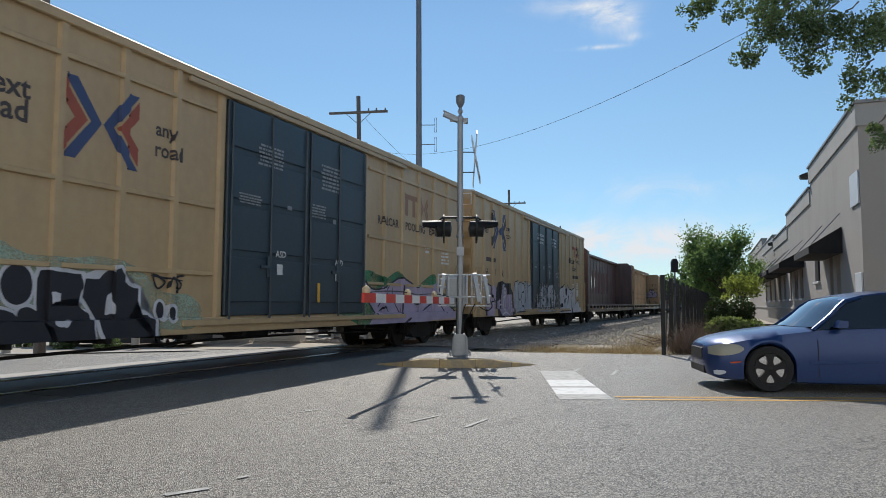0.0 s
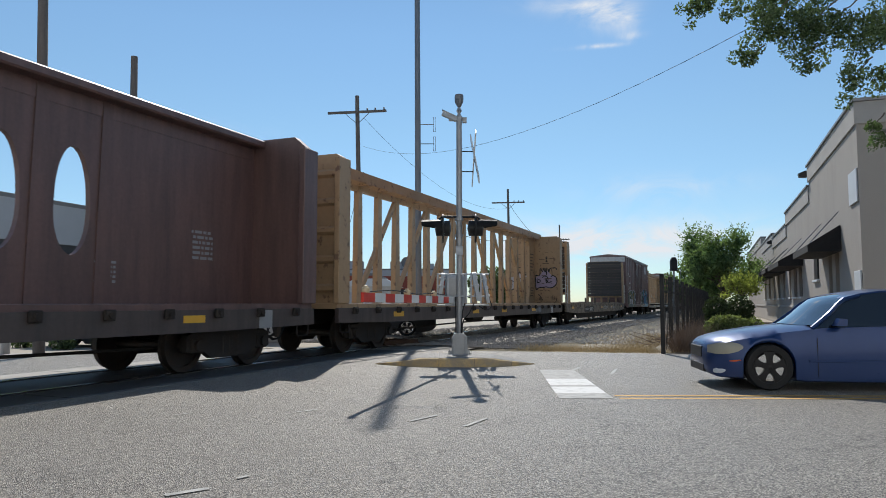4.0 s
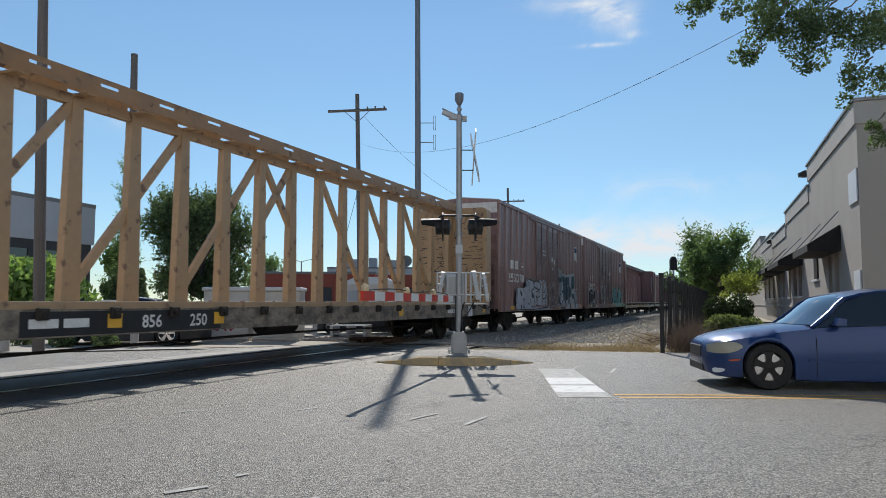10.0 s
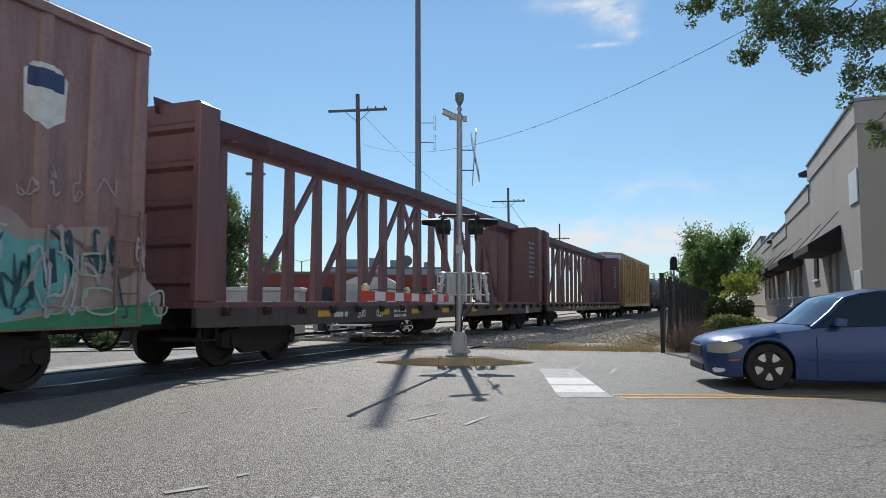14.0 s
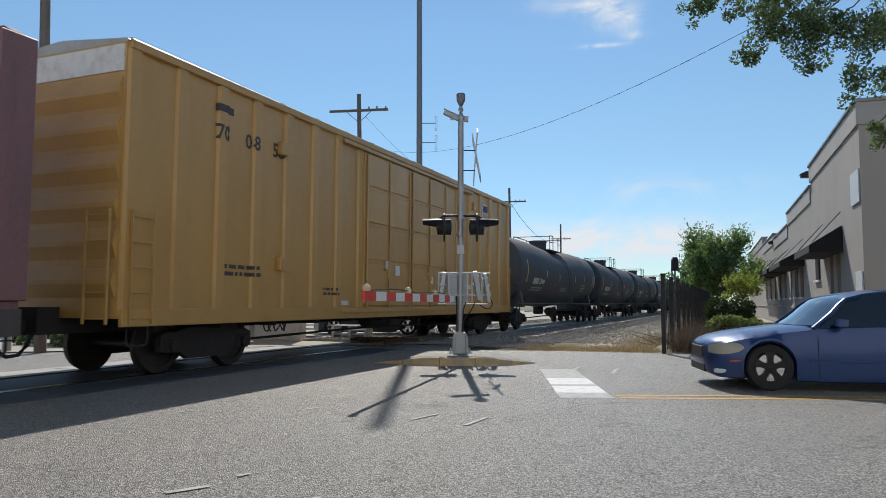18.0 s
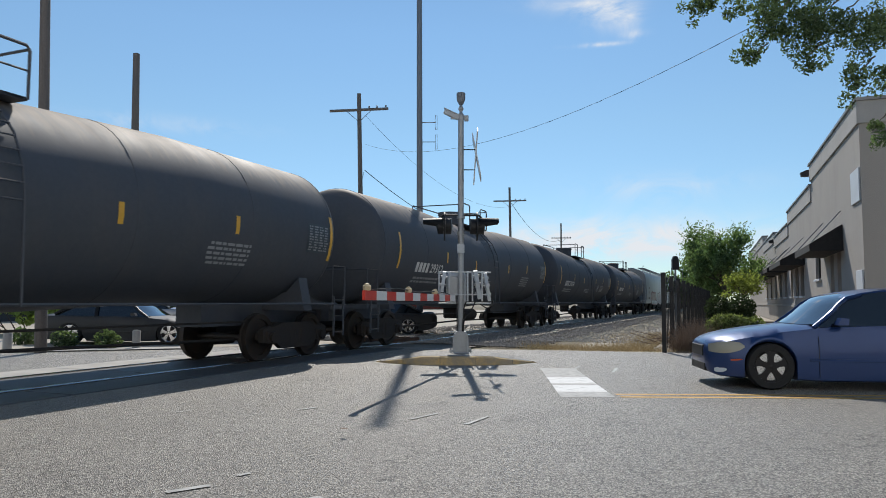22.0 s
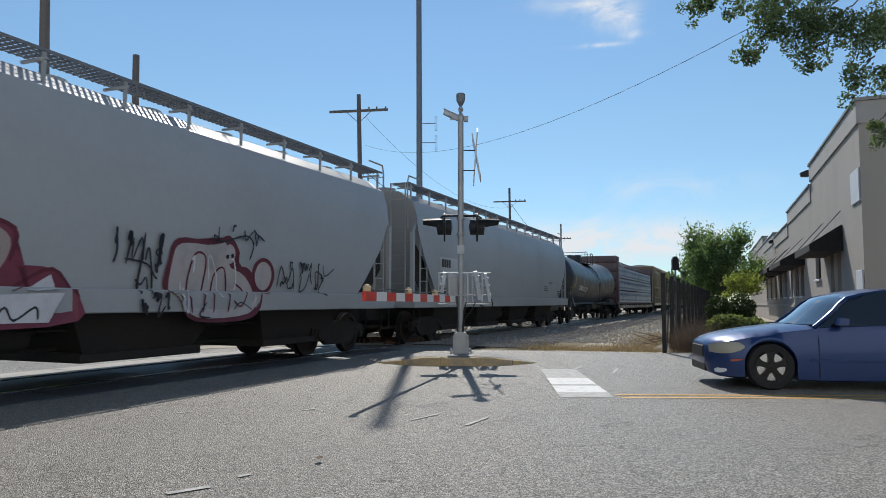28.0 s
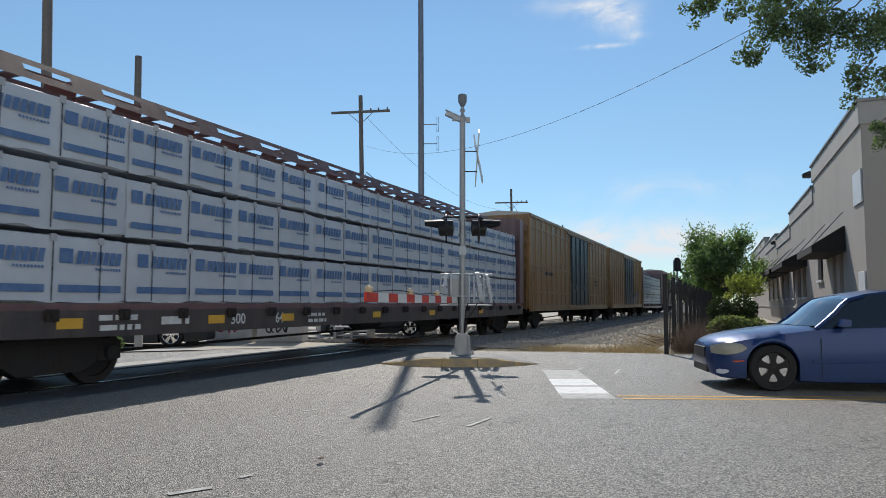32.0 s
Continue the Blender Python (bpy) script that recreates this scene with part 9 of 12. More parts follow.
def piece_a_front(s):
    s.layer("haze_mint")
    s.fill([(-6.18, 1.91), (-5.53, 1.78), (-4.88, 1.78), (-4.42, 1.82), (-3.79, 1.7), (-3.26, 1.35), (-2.71, 1.31), (-2.4, 1.05), (-2.69, 0.77), (-3.5, 0.77), (-3.49, 0.54), (-6.12, 0.58)], True)
    s.layer("white")
    s.fill([(-5.42, 1.41), (-5.49, 1.18), (-5.67, 1.09), (-5.85, 1.18), (-5.93, 1.4), (-5.87, 1.61), (-5.7, 1.71), (-5.51, 1.63)], True)
    s.fill([(-6.14, 1.11), (-5.71, 1.09), (-5.53, 0.81), (-5.54, 0.58), (-6.12, 0.62)], True)
    s.fill([(-5.71, 1.05), (-5.5, 1.17), (-5.22, 0.96), (-5.12, 0.67), (-5.54, 0.58)], True)
    s.fill([(-5.42, 1.64), (-5.07, 1.63), (-4.7, 1.61), (-4.65, 1.38), (-4.75, 1.18), (-5.05, 1.18), (-4.6, 1.08), (-4.5, 0.68), (-4.77, 0.49), (-5.16, 0.51), (-5.24, 0.84), (-5.45, 0.99), (-5.45, 1.52)])
    s.fill([(-4.41, 1.67), (-4.11, 1.73), (-3.9, 1.47), (-3.7, 1.42), (-3.7, 1.09), (-3.51, 1.04), (-3.4, 0.91), (-3.43, 0.58), (-4.39, 0.59), (-4.53, 0.81), (-4.59, 0.99), (-4.78, 1.25), (-4.75, 1.55)])
    s.fill([(-3.2, 1.07), (-3.23, 0.94), (-3.32, 0.89), (-3.42, 0.95), (-3.46, 1.07), (-3.43, 1.19), (-3.34, 1.24), (-3.24, 1.19)], True)
    s.fill([(-2.99, 1.01), (-3.03, 0.9), (-3.11, 0.86), (-3.2, 0.91), (-3.24, 1.02), (-3.21, 1.13), (-3.12, 1.17), (-3.03, 1.13)], True)
    s.layer("black")
    s.fill([(-5.47, 1.4), (-5.52, 1.22), (-5.67, 1.15), (-5.82, 1.22), (-5.89, 1.4), (-5.84, 1.57), (-5.7, 1.65), (-5.54, 1.59)], True)
    s.fill([(-6.14, 1.08), (-5.71, 1.05), (-5.59, 0.81), (-5.58, 0.62), (-6.12, 0.65)], True)
    s.fill([(-5.66, 1.03), (-5.5, 1.12), (-5.27, 0.95), (-5.18, 0.68), (-5.51, 0.62)], True)
    s.fill([(-5.37, 1.6), (-5.07, 1.58), (-4.76, 1.56), (-4.71, 1.38), (-4.79, 1.23), (-5.21, 1.21), (-5.23, 1.14), (-4.8, 1.14), (-4.61, 1.03), (-4.55, 0.69), (-4.78, 0.53), (-5.11, 0.55), (-5.19, 0.84), (-5.4, 0.99), (-5.4, 1.49)])
    s.fill([(-4.37, 1.62), (-4.14, 1.67), (-3.96, 1.43), (-3.77, 1.38), (-3.77, 1.12), (-3.93, 0.98), (-3.57, 1), (-3.47, 0.92), (-3.49, 0.63), (-4.37, 0.63), (-4.47, 0.83), (-4.53, 0.99), (-4.72, 1.25), (-4.68, 1.5), (-4.46, 1.51)])
    s.fill([(-3.25, 1.07), (-3.27, 0.97), (-3.33, 0.94), (-3.38, 0.98), (-3.41, 1.07), (-3.39, 1.16), (-3.34, 1.2), (-3.28, 1.16)], True)
    s.fill([(-3.05, 1.02), (-3.07, 0.94), (-3.11, 0.91), (-3.16, 0.94), (-3.18, 1.02), (-3.17, 1.09), (-3.12, 1.12), (-3.07, 1.09)], True)
    s.line(0.035, [(-3.5, 1.61), (-3.4, 1.4), (-3.24, 1.5), (-3.4, 1.59), (-3.5, 1.61)])
    s.line(0.035, [(-3.2, 1.4), (-3.11, 1.58), (-3, 1.4)])
    s.line(0.035, [(-2.83, 1.61), (-3, 1.58), (-2.89, 1.46), (-3.03, 1.33)])
    s.line(0.03, [(-3.53, 1.59), (-2.86, 1.53)])
    s.layer("white")
    s.fill([(-4.33, 1.28), (-4.25, 1.32), (-4.21, 1.03), (-4.36, 1.01)])
    s.fill([(-5.18, 0.94), (-4.93, 0.95), (-5.01, 0.85), (-5.15, 0.86)])
    s.fill([(-5.24, 1.31), (-5.08, 1.31), (-5.07, 1.2), (-5.23, 1.17)])


def piece_b_rear(s):
    s.layer("white")
    s.fill([(2.99, 1.59), (3.16, 1.88), (4.39, 2.19), (4.56, 1.89), (4.88, 2.25), (5.84, 1.91), (6.7, 2.09), (7.07, 1.2), (7.51, 1.39), (8.07, 1.16), (8.16, 0.78), (6.87, 0.74), (3.61, 0.57), (3.07, 0.59), (2.93, 0.98)])
    s.layer("black")
    s.fill([(4.56, 1.95), (4.88, 2.19), (4.62, 1.58)])
    s.fill([(4.26, 1.41), (4.63, 1.48), (4.53, 1.23), (4.32, 1.2)])
    s.fill([(5.6, 1.47), (5.85, 1.4), (6.06, 0.52), (5.75, 0.5)])
    s.fill([(3.31, 1.15), (3.73, 1.23), (3.78, 1.03), (3.37, 0.95)])
    s.fill([(5.18, 1.62), (5.38, 1.66), (5.19, 1.2), (5.02, 1.14)])
    s.fill([(6.85, 1.56), (7.07, 1.2), (6.86, 1.06)])
    s.line(0.07, [(3, 1.43), (3.16, 1.88), (4.39, 2.19)])
    s.line(0.07, [(4.88, 2.25), (5.84, 1.89), (6.7, 2.13)])
    s.line(0.06, [(2.98, 0.82), (4.18, 0.83), (5.5, 0.84)])
    s.line(0.04, [(7.06, 1.71), (7.22, 1.27), (7.51, 1.39), (8.07, 1.16), (8.16, 0.78)])
    s.line(0.03, [(3.76, 1.73), (4.15, 1.78)])
    s.line(0.03, [(3.72, 1.55), (4.26, 1.63)])
    s.line(0.03, [(5.53, 1.73), (6.23, 1.79), (6.23, 1.62), (5.6, 1.57)])


def piece_b_door(s):
    s.layer("silver")
    s.fill([(-1.59, 1.46), (-1.29, 1.7), (-0.98, 1.99), (-0.77, 2.17), (-0.24, 1.88), (0.21, 2.18), (0.61, 2.03), (1.03, 2.06), (1.29, 2.08), (1.85, 1.87), (2, 1.56), (1.74, 1.1), (1.55, 0.51), (-1.54, 0.59)])
    s.layer("black")
    s.fill([(-1.45, 1.73), (-1.14, 1.94), (-1.09, 1.67), (-1.2, 1.51), (-1.12, 1.4), (-1.27, 1.21), (-1.42, 1.17)])
    s.fill([(0.76, 1.39), (1, 1.49), (1.08, 1.06), (0.84, 0.83), (0.71, 1.07)], True)
    s.fill([(-0.96, 2.15), (-0.77, 2.15), (-0.71, 1.89), (-0.88, 1.8)])
    s.fill([(-0.6, 1.41), (-0.34, 1.41), (-0.33, 1.31), (-0.59, 1.31)])
    s.fill([(1.4, 1.11), (1.66, 1.18), (1.67, 0.95), (1.44, 0.86)])
    s.fill([(-0.76, 1.13), (-0.58, 1.16), (-0.39, 1.08), (-0.62, 1)])
    s.line(0.09, [(-0.12, 1.98), (0.06, 2.12), (0.32, 2.15), (0.44, 2.02), (0.28, 1.89), (0.01, 1.9), (-0.12, 1.98)])
    s.line(0.08, [(0.41, 1.99), (0.79, 2.11)])
    s.line(0.06, [(0.05, 1.03), (0.25, 1.43), (0.34, 1.79)])
    s.line(0.07, [(0.54, 1.07), (0.5, 1.34), (0.58, 1.48)])
    s.line(0.06, [(0.91, 1.96), (1.02, 1.68)])
    s.line(0.09, [(1.29, 2.11), (1.85, 1.84), (1.75, 1.63), (2, 1.56), (1.8, 1.13), (1.68, 0.85)])
    s.line(0.07, [(-0.77, 2.23), (-0.7, 2.06), (-0.24, 1.9)])
    s.line(0.05, [(-1.56, 1.01), (0.11, 1), (1.95, 1.05)])
    s.line(0.05, [(-1.55, 0.81), (0.12, 0.79), (1.68, 0.85)])
    s.line(0.04, [(-0.99, 1.72), (-0.75, 1.73), (-0.73, 1.45), (-1.03, 1.44)])
    s.line(0.04, [(-0.19, 1.84), (-0.17, 1.5), (0.03, 1.47)])
    s.line(0.05, [(1.12, 1.64), (1.44, 1.65), (1.45, 1.4), (1.19, 1.35)])
    s.line(0.04, [(0.07, 1.73), (0.32, 1.74), (0.32, 1.56)])
    s.layer("grey")
    s.fill([(-0.62, 1.88), (-0.26, 1.86), (-0.27, 1.48), (-0.6, 1.49)])
    s.fill([(-0.16, 1.87), (-0.01, 1.85), (0.01, 1.51), (-0.13, 1.48)])
    s.layer("black")
    flakes(s, -2.0, 2.6, 0.9, 1.9, 26, 46, 0.22)
    s.layer("white")
    flakes(s, -2.0, 2.8, 0.9, 2.1, 22, 47, 0.2)


def piece_f_rear(s):
    s.layer("haze_field")
    s.fill([(2.68, 2.18), (3.01, 2.26), (3.15, 2.12), (4.61, 2.3), (5.03, 2.51), (5.5, 2.31), (7.22, 2.04), (7.79, 1.64), (7.87, 1), (6.57, 0.76), (5.1, 0.63), (2.84, 0.63), (2.71, 1.41)])
    s.layer("white")
    s.fill([(3.61, 2.45), (4.28, 2.51), (4.65, 2.3), (4.71, 1.76), (4.96, 1.96), (5.25, 1.84), (5.18, 1.27), (5.08, 1.16), (5.44, 1.34), (5.32, 1.88), (5.4, 2.31), (5.88, 2.42), (6.65, 2.31), (6.98, 1.96), (6.55, 1.25), (7.35, 1.46), (7.55, 1.06), (6.56, 0.79), (5.1, 0.63), (3.31, 0.63), (3.07, 1.16), (3.1, 1.82), (3.31, 2.24)])
    s.layer("blue")
    s.fill([(3.68, 2.39), (4.19, 2.41), (4.43, 2.28), (4.38, 1.77), (3.85, 1.78), (3.84, 1.21), (4.03, 1), (4.33, 1.05), (4.32, 1.3), (3.95, 1.38), (3.95, 1.59), (4.95, 1.89), (5.19, 1.81), (5.12, 1.33), (4.83, 1.33), (4.99, 1.16), (5.01, 0.69), (3.34, 0.7), (3.14, 1.16), (3.16, 1.77), (3.36, 2.19)])
    s.fill([(5.5, 2.22), (5.89, 2.35), (6.52, 2.23), (6.69, 2.08), (6.54, 1.61), (6.42, 1.22), (7.23, 1.37), (7.39, 1.11), (6.56, 0.89), (5.55, 0.78), (5.14, 0.7), (5.1, 0.98), (5.46, 1.21), (5.52, 1.49), (5.81, 1.59), (5.52, 1.61), (5.42, 1.88)])
    s.layer("maroon")
    s.fill([(3.85, 1.77), (4.4, 1.77), (4.93, 1.89), (3.95, 1.6), (3.95, 1.37), (4.32, 1.29), (4.33, 1.06), (4.04, 1), (3.85, 1.21)])
    s.fill([(4.36, 2.36), (4.64, 2.22), (4.63, 1.8), (4.4, 1.77)])
    s.fill([(3.79, 1.75), (3.94, 1.78), (3.89, 1.21), (4.14, 1.05), (4.22, 0.98), (3.99, 0.99), (3.8, 1.16)])
    s.fill([(4.97, 1.8), (5.16, 1.84), (5.13, 1.45), (4.98, 1.32)])
    s.fill([(6.69, 2.14), (6.92, 1.96), (6.55, 1.28), (6.42, 1.33)])
    s.fill([(5.61, 2.08), (5.73, 2.11), (5.74, 1.87), (5.63, 1.85)])
    s.layer("black")
    s.line(0.05, [(3.34, 0.72), (3.15, 1.16), (3.17, 1.77), (3.37, 2.18), (3.68, 2.38), (4.19, 2.41), (4.6, 2.28), (4.66, 1.82), (4.4, 1.77), (3.86, 1.78), (3.85, 1.21), (4.04, 1.0), (4.33, 1.06)])
    s.line(0.045, [(3.95, 1.6), (4.95, 1.89), (5.18, 1.81), (5.13, 1.33), (4.85, 1.33), (5.0, 1.14), (5.01, 0.72)])
    s.line(0.045, [(5.52, 1.6), (5.43, 1.88), (5.5, 2.22), (5.89, 2.35), (6.52, 2.23), (6.92, 1.97), (6.55, 1.6), (6.44, 1.23), (7.23, 1.37), (7.39, 1.11), (6.56, 0.89), (5.55, 0.78)])
    s.layer("aqua")
    s.fill([(3.3, 1.5), (3.6, 1.7), (3.7, 2.2), (3.45, 2.1), (3.25, 1.8)], True)
    s.fill([(5.6, 1.95), (5.58, 2.2), (5.9, 2.27), (6.3, 2.2), (5.9, 2.1)], True)
    s.line(0.04, [(5.13, 0.92), (5.1, 0.69)])
    s.layer("white")
    s.line(0.03, [(2.78, 1.9), (2.87, 2.04), (2.96, 1.91), (2.78, 1.9)])
    s.line(0.03, [(2.98, 1.66), (3.05, 1.79), (3.06, 1.64), (2.98, 1.66)])
    s.line(0.03, [(4.74, 2.22), (4.82, 2.29), (4.91, 2.18), (4.74, 2.14)])
    s.line(0.03, [(5.51, 2.59), (5.59, 2.46), (5.7, 2.61)])
    s.line(0.03, [(5.76, 2.62), (5.76, 2.46)])
    s.line(0.03, [(5.84, 2.63), (5.82, 2.47), (5.96, 2.48)])
    s.line(0.03, [(5.98, 2.48), (6, 2.67), (6.11, 2.5), (6.14, 2.69)])
    s.line(0.05, [(7.1, 3.83), (7.2, 3.57), (7.31, 3.8), (7.42, 3.53), (7.56, 3.91)])
    s.line(0.05, [(7.32, 3.58), (7.24, 3.36), (7.43, 3.28), (7.55, 3.48)])


def piece_f_front(s):
    s.layer("haze_dark")
    s.fill([(-2.15, 0.86), (-2.2, 2.3), (-2.15, 4.6), (-0.1, 4.5), (1.95, 4.6), (2.0, 0.86)])
    s.layer("silver")
    s.fill([(1.63, 2.16), (1.75, 2.15), (1.84, 1.89), (2.03, 1.8), (2.07, 1.49), (1.66, 1.47), (1.54, 1.87)])
    s.fill([(1.12, 1.17), (1.29, 1.26), (1.57, 1.29), (1.72, 1.17), (1.3, 1.09)])
    s.fill([(1.04, 0.97), (1.59, 1), (2.72, 0.88), (2.72, 0.68), (1.06, 0.72)])
    s.line(0.06, [(1.34, 2.17), (1.41, 1.77), (1.28, 1.47)])
    s.layer("black")
    s.fill([(1.78, 2.04), (1.76, 1.97), (1.71, 1.93), (1.66, 1.96), (1.64, 2.03), (1.66, 2.1), (1.7, 2.13), (1.75, 2.11)], True)
    s.fill([(1.47, 1.47), (1.71, 1.5), (1.72, 1.35), (1.52, 1.32)])
    s.line(0.07, [(1.04, 1.07), (2.71, 0.97)])
    s.line(0.07, [(1.05, 0.85), (2.72, 0.78)])
    s.line(0.05, [(1.3, 1.09), (1.32, 0.71)])
    s.line(0.05, [(1.73, 0.99), (1.74, 0.73)])
    s.line(0.05, [(2.2, 0.94), (2.21, 0.69)])
    s.layer("black")
    flakes(s, 0.3, 2.9, 0.9, 2.0, 12, 41, 0.3)
    s.layer("silver")
    flakes(s, 0.3, 2.9, 0.9, 2.2, 18, 42, 0.22)
    tags(s, 0.3, 2.6, 1.2, 2.2, 3, 45, 0.05)


def piece_f_nose(s):
    s.layer("green2")
    s.fill([(-6.92, 1.98), (-6.45, 2.12), (-6.02, 2.15), (-5.36, 2.21), (-4.49, 2.22), (-4.45, 2), (-3.93, 2.11), (-3.45, 2.29), (-2.7, 2.21), (-2.35, 1.97), (-2.27, 1.63), (-2.42, 1.4), (-1.98, 1.49), (-1.68, 0.99), (-1.76, 0.6), (-3.12, 0.63), (-4.36, 0.64), (-5.32, 0.76), (-6.86, 0.83)])
    s.layer("olive")
    s.fill([(-6.02, 2.1), (-5.64, 2.13), (-5.16, 1.86), (-4.86, 1.41), (-5.3, 1.4), (-5.42, 1.66), (-5.82, 1.82), (-5.83, 1.14), (-5.99, 1.06)])
    s.fill([(-4.74, 1.93), (-4.16, 1.97), (-4.04, 1.57), (-4.45, 1.49), (-4.73, 1.55)])
    s.fill([(-3.55, 2.06), (-3.25, 2.03), (-3.28, 0.91), (-3.71, 0.81), (-3.59, 1.33)])
    s.layer("petrol")
    s.fill([(-5.59, 1.05), (-5.19, 1.36), (-4.86, 1.36), (-4.96, 1.09), (-5.38, 0.83), (-5.87, 0.89)])
    s.fill([(-3.33, 2.24), (-2.7, 2.19), (-2.3, 1.8), (-2.46, 1.4), (-2.85, 1.95), (-3.18, 2.09)])
    s.layer("white")
    s.fill([(-5.84, 1.81), (-5.52, 1.81), (-5.31, 1.67), (-5.27, 1.27), (-5.44, 1.14), (-5.78, 1.12), (-5.75, 1.39), (-5.83, 1.6)], True)
    s.fill([(-4.72, 1.51), (-4.33, 1.47), (-4.13, 1.37), (-4.16, 1.13), (-4.68, 1.08)])
    s.fill([(-3.93, 1.27), (-3.91, 1.58), (-3.61, 1.8), (-3.51, 1.64), (-3.72, 1.17)], True)
    s.fill([(-3.11, 1.93), (-2.77, 1.98), (-2.66, 1.62), (-3.07, 1.46)], True)
    s.fill([(-6.42, 1.5), (-6.34, 1.5), (-6.35, 1.22), (-6.41, 1.22)])
    s.line(0.06, [(-6.92, 1.98), (-6.45, 2.12), (-6.02, 2.14), (-5.36, 2.21), (-4.49, 2.22), (-4.45, 2), (-3.93, 2.11), (-3.45, 2.29), (-2.7, 2.21), (-2.31, 1.92), (-2.3, 1.6), (-2.44, 1.4), (-1.98, 1.52), (-1.97, 1.17), (-1.63, 0.99)])
    s.line(0.05, [(-5.18, 2.22), (-5.05, 1.86), (-4.86, 1.41)])
    s.line(0.05, [(-3.21, 1.98), (-3.31, 1.6), (-3.24, 0.85)])
    s.line(0.05, [(-4.19, 1.13), (-3.92, 1.02), (-3.71, 0.87)])
    s.line(0.05, [(-5.32, 0.8), (-4.96, 1.09)])
    s.line(0.05, [(-4.74, 1.98), (-4.72, 1.51)])
    s.line(0.04, [(-2.99, 1.23), (-2.58, 1.11), (-3.05, 0.85)])
    s.layer("petrol")
    s.fill([(-5.75, 1.32), (-5.56, 1.24), (-5.74, 1.15)])
    s.fill([(-3.91, 1.57), (-3.76, 1.7), (-3.86, 1.47)])
    s.fill([(-3.06, 1.73), (-2.97, 1.76), (-2.95, 1.53), (-3.04, 1.51)])
    s.fill([(-5.76, 1.69), (-5.44, 1.73), (-5.39, 1.58), (-5.61, 1.53)], True)


def piece_b_front(s):
    s.layer("black")
    s.fill([(-8.14, 1.73), (-7.9, 1.93), (-7.51, 1.84), (-7.55, 1.4), (-7.62, 0.74), (-8.34, 0.77), (-8.27, 1.22)])
    s.fill([(-7.03, 1.04), (-6.95, 1.75), (-6.71, 1.98), (-6.26, 2.06), (-5.73, 1.96), (-5.32, 1.98), (-4.81, 1.62), (-4.71, 0.77), (-6.4, 0.68), (-6.93, 0.75)])
    s.layer("lilac")
    s.fill([(-8.08, 1.63), (-7.85, 1.87), (-7.57, 1.8), (-7.61, 1.42), (-7.16, 1.32), (-7.41, 0.73), (-8.18, 0.76), (-8.18, 1.1), (-8.08, 1.14)])
    s.fill([(-7.5, 1.83), (-7.13, 1.87), (-6.94, 1.7), (-7.04, 1.32), (-7.09, 1.13), (-7.47, 1.45)])
    s.fill([(-6.45, 1.72), (-6.12, 1.86), (-5.72, 1.75), (-5.61, 1.54), (-4.98, 1.56), (-4.87, 0.89), (-5.27, 0.85), (-5.1, 0.61), (-6.31, 0.65), (-6.85, 1.01), (-6.81, 1.27), (-6.5, 1.37)])
    s.layer("silver")
    s.fill([(-7.99, 1.77), (-7.62, 1.83), (-7.6, 1.49), (-8.05, 1.56)])
    s.fill([(-6.39, 1.9), (-5.98, 1.94), (-5.91, 1.85), (-6.39, 1.77)])
    s.fill([(-4.78, 1.8), (-4.57, 2.05), (-4.3, 2.11), (-4.06, 1.98), (-3.82, 2.07), (-3.52, 2.04), (-3.21, 2.11), (-2.76, 2.08), (-2.41, 2.04), (-2.22, 1.77), (-2.14, 0.85), (-4.61, 0.82), (-4.71, 1.23)])
    s.layer("black")
    s.line(0.04, [(-4.77, 1.68), (-4.57, 2.05), (-4.25, 2.1), (-4.06, 1.95)])
    s.line(0.04, [(-4.06, 1.95), (-3.92, 2.05), (-3.62, 2.06), (-3.41, 1.86), (-3.8, 1.35), (-4.04, 1.41)])
    s.line(0.04, [(-3.31, 1.86), (-3.31, 2.05), (-2.99, 2.07), (-3.07, 1.29), (-3.39, 1.23)])
    s.line(0.04, [(-2.98, 1.94), (-2.76, 2.12), (-2.68, 1.29)])
    s.line(0.04, [(-2.64, 1.89), (-2.35, 2.04), (-2.16, 1.64), (-2.32, 0.93)])
    s.line(0.04, [(-4.42, 1.61), (-4.14, 1.64)])
    s.line(0.04, [(-4.1, 1.83), (-4.02, 0.87)])
    s.line(0.04, [(-3.7, 1.32), (-3.33, 0.85)])
    s.line(0.05, [(-4.61, 0.85), (-2.14, 0.89)])
    s.line(0.05, [(-8.04, 1.14), (-7.16, 1.32)])
    s.line(0.05, [(-7.5, 1.83), (-7.47, 1.45), (-7.09, 1.13)])
    s.layer("white")
    s.line(0.06, [(-6.1, 1.45), (-6.34, 1.4), (-6.22, 0.97), (-6.02, 1.02)])
    s.line(0.06, [(-6.28, 1.2), (-6.09, 1.22)])
    s.line(0.06, [(-6.17, 1.4), (-5.82, 1.51)])
    s.line(0.06, [(-6, 1.46), (-5.88, 1.07)])
    s.line(0.06, [(-5.94, 1.81), (-6.06, 1.68), (-5.93, 1.56), (-5.81, 1.69), (-5.94, 1.81)])
    s.line(0.06, [(-6.47, 0.76), (-6.01, 0.86), (-5.26, 0.65)])
    s.line(0.06, [(-5.6, 1.44), (-5.5, 0.85), (-5.2, 1.06)])
    s.line(0.05, [(-6.68, 1.28), (-6.49, 1.3)])
    s.line(0.05, [(-6.65, 1.13), (-6.46, 1.15)])
    s.line(0.05, [(-5.29, 1.23), (-5.01, 1.25)])
    s.line(0.05, [(-5.28, 1.09), (-5, 1.11)])


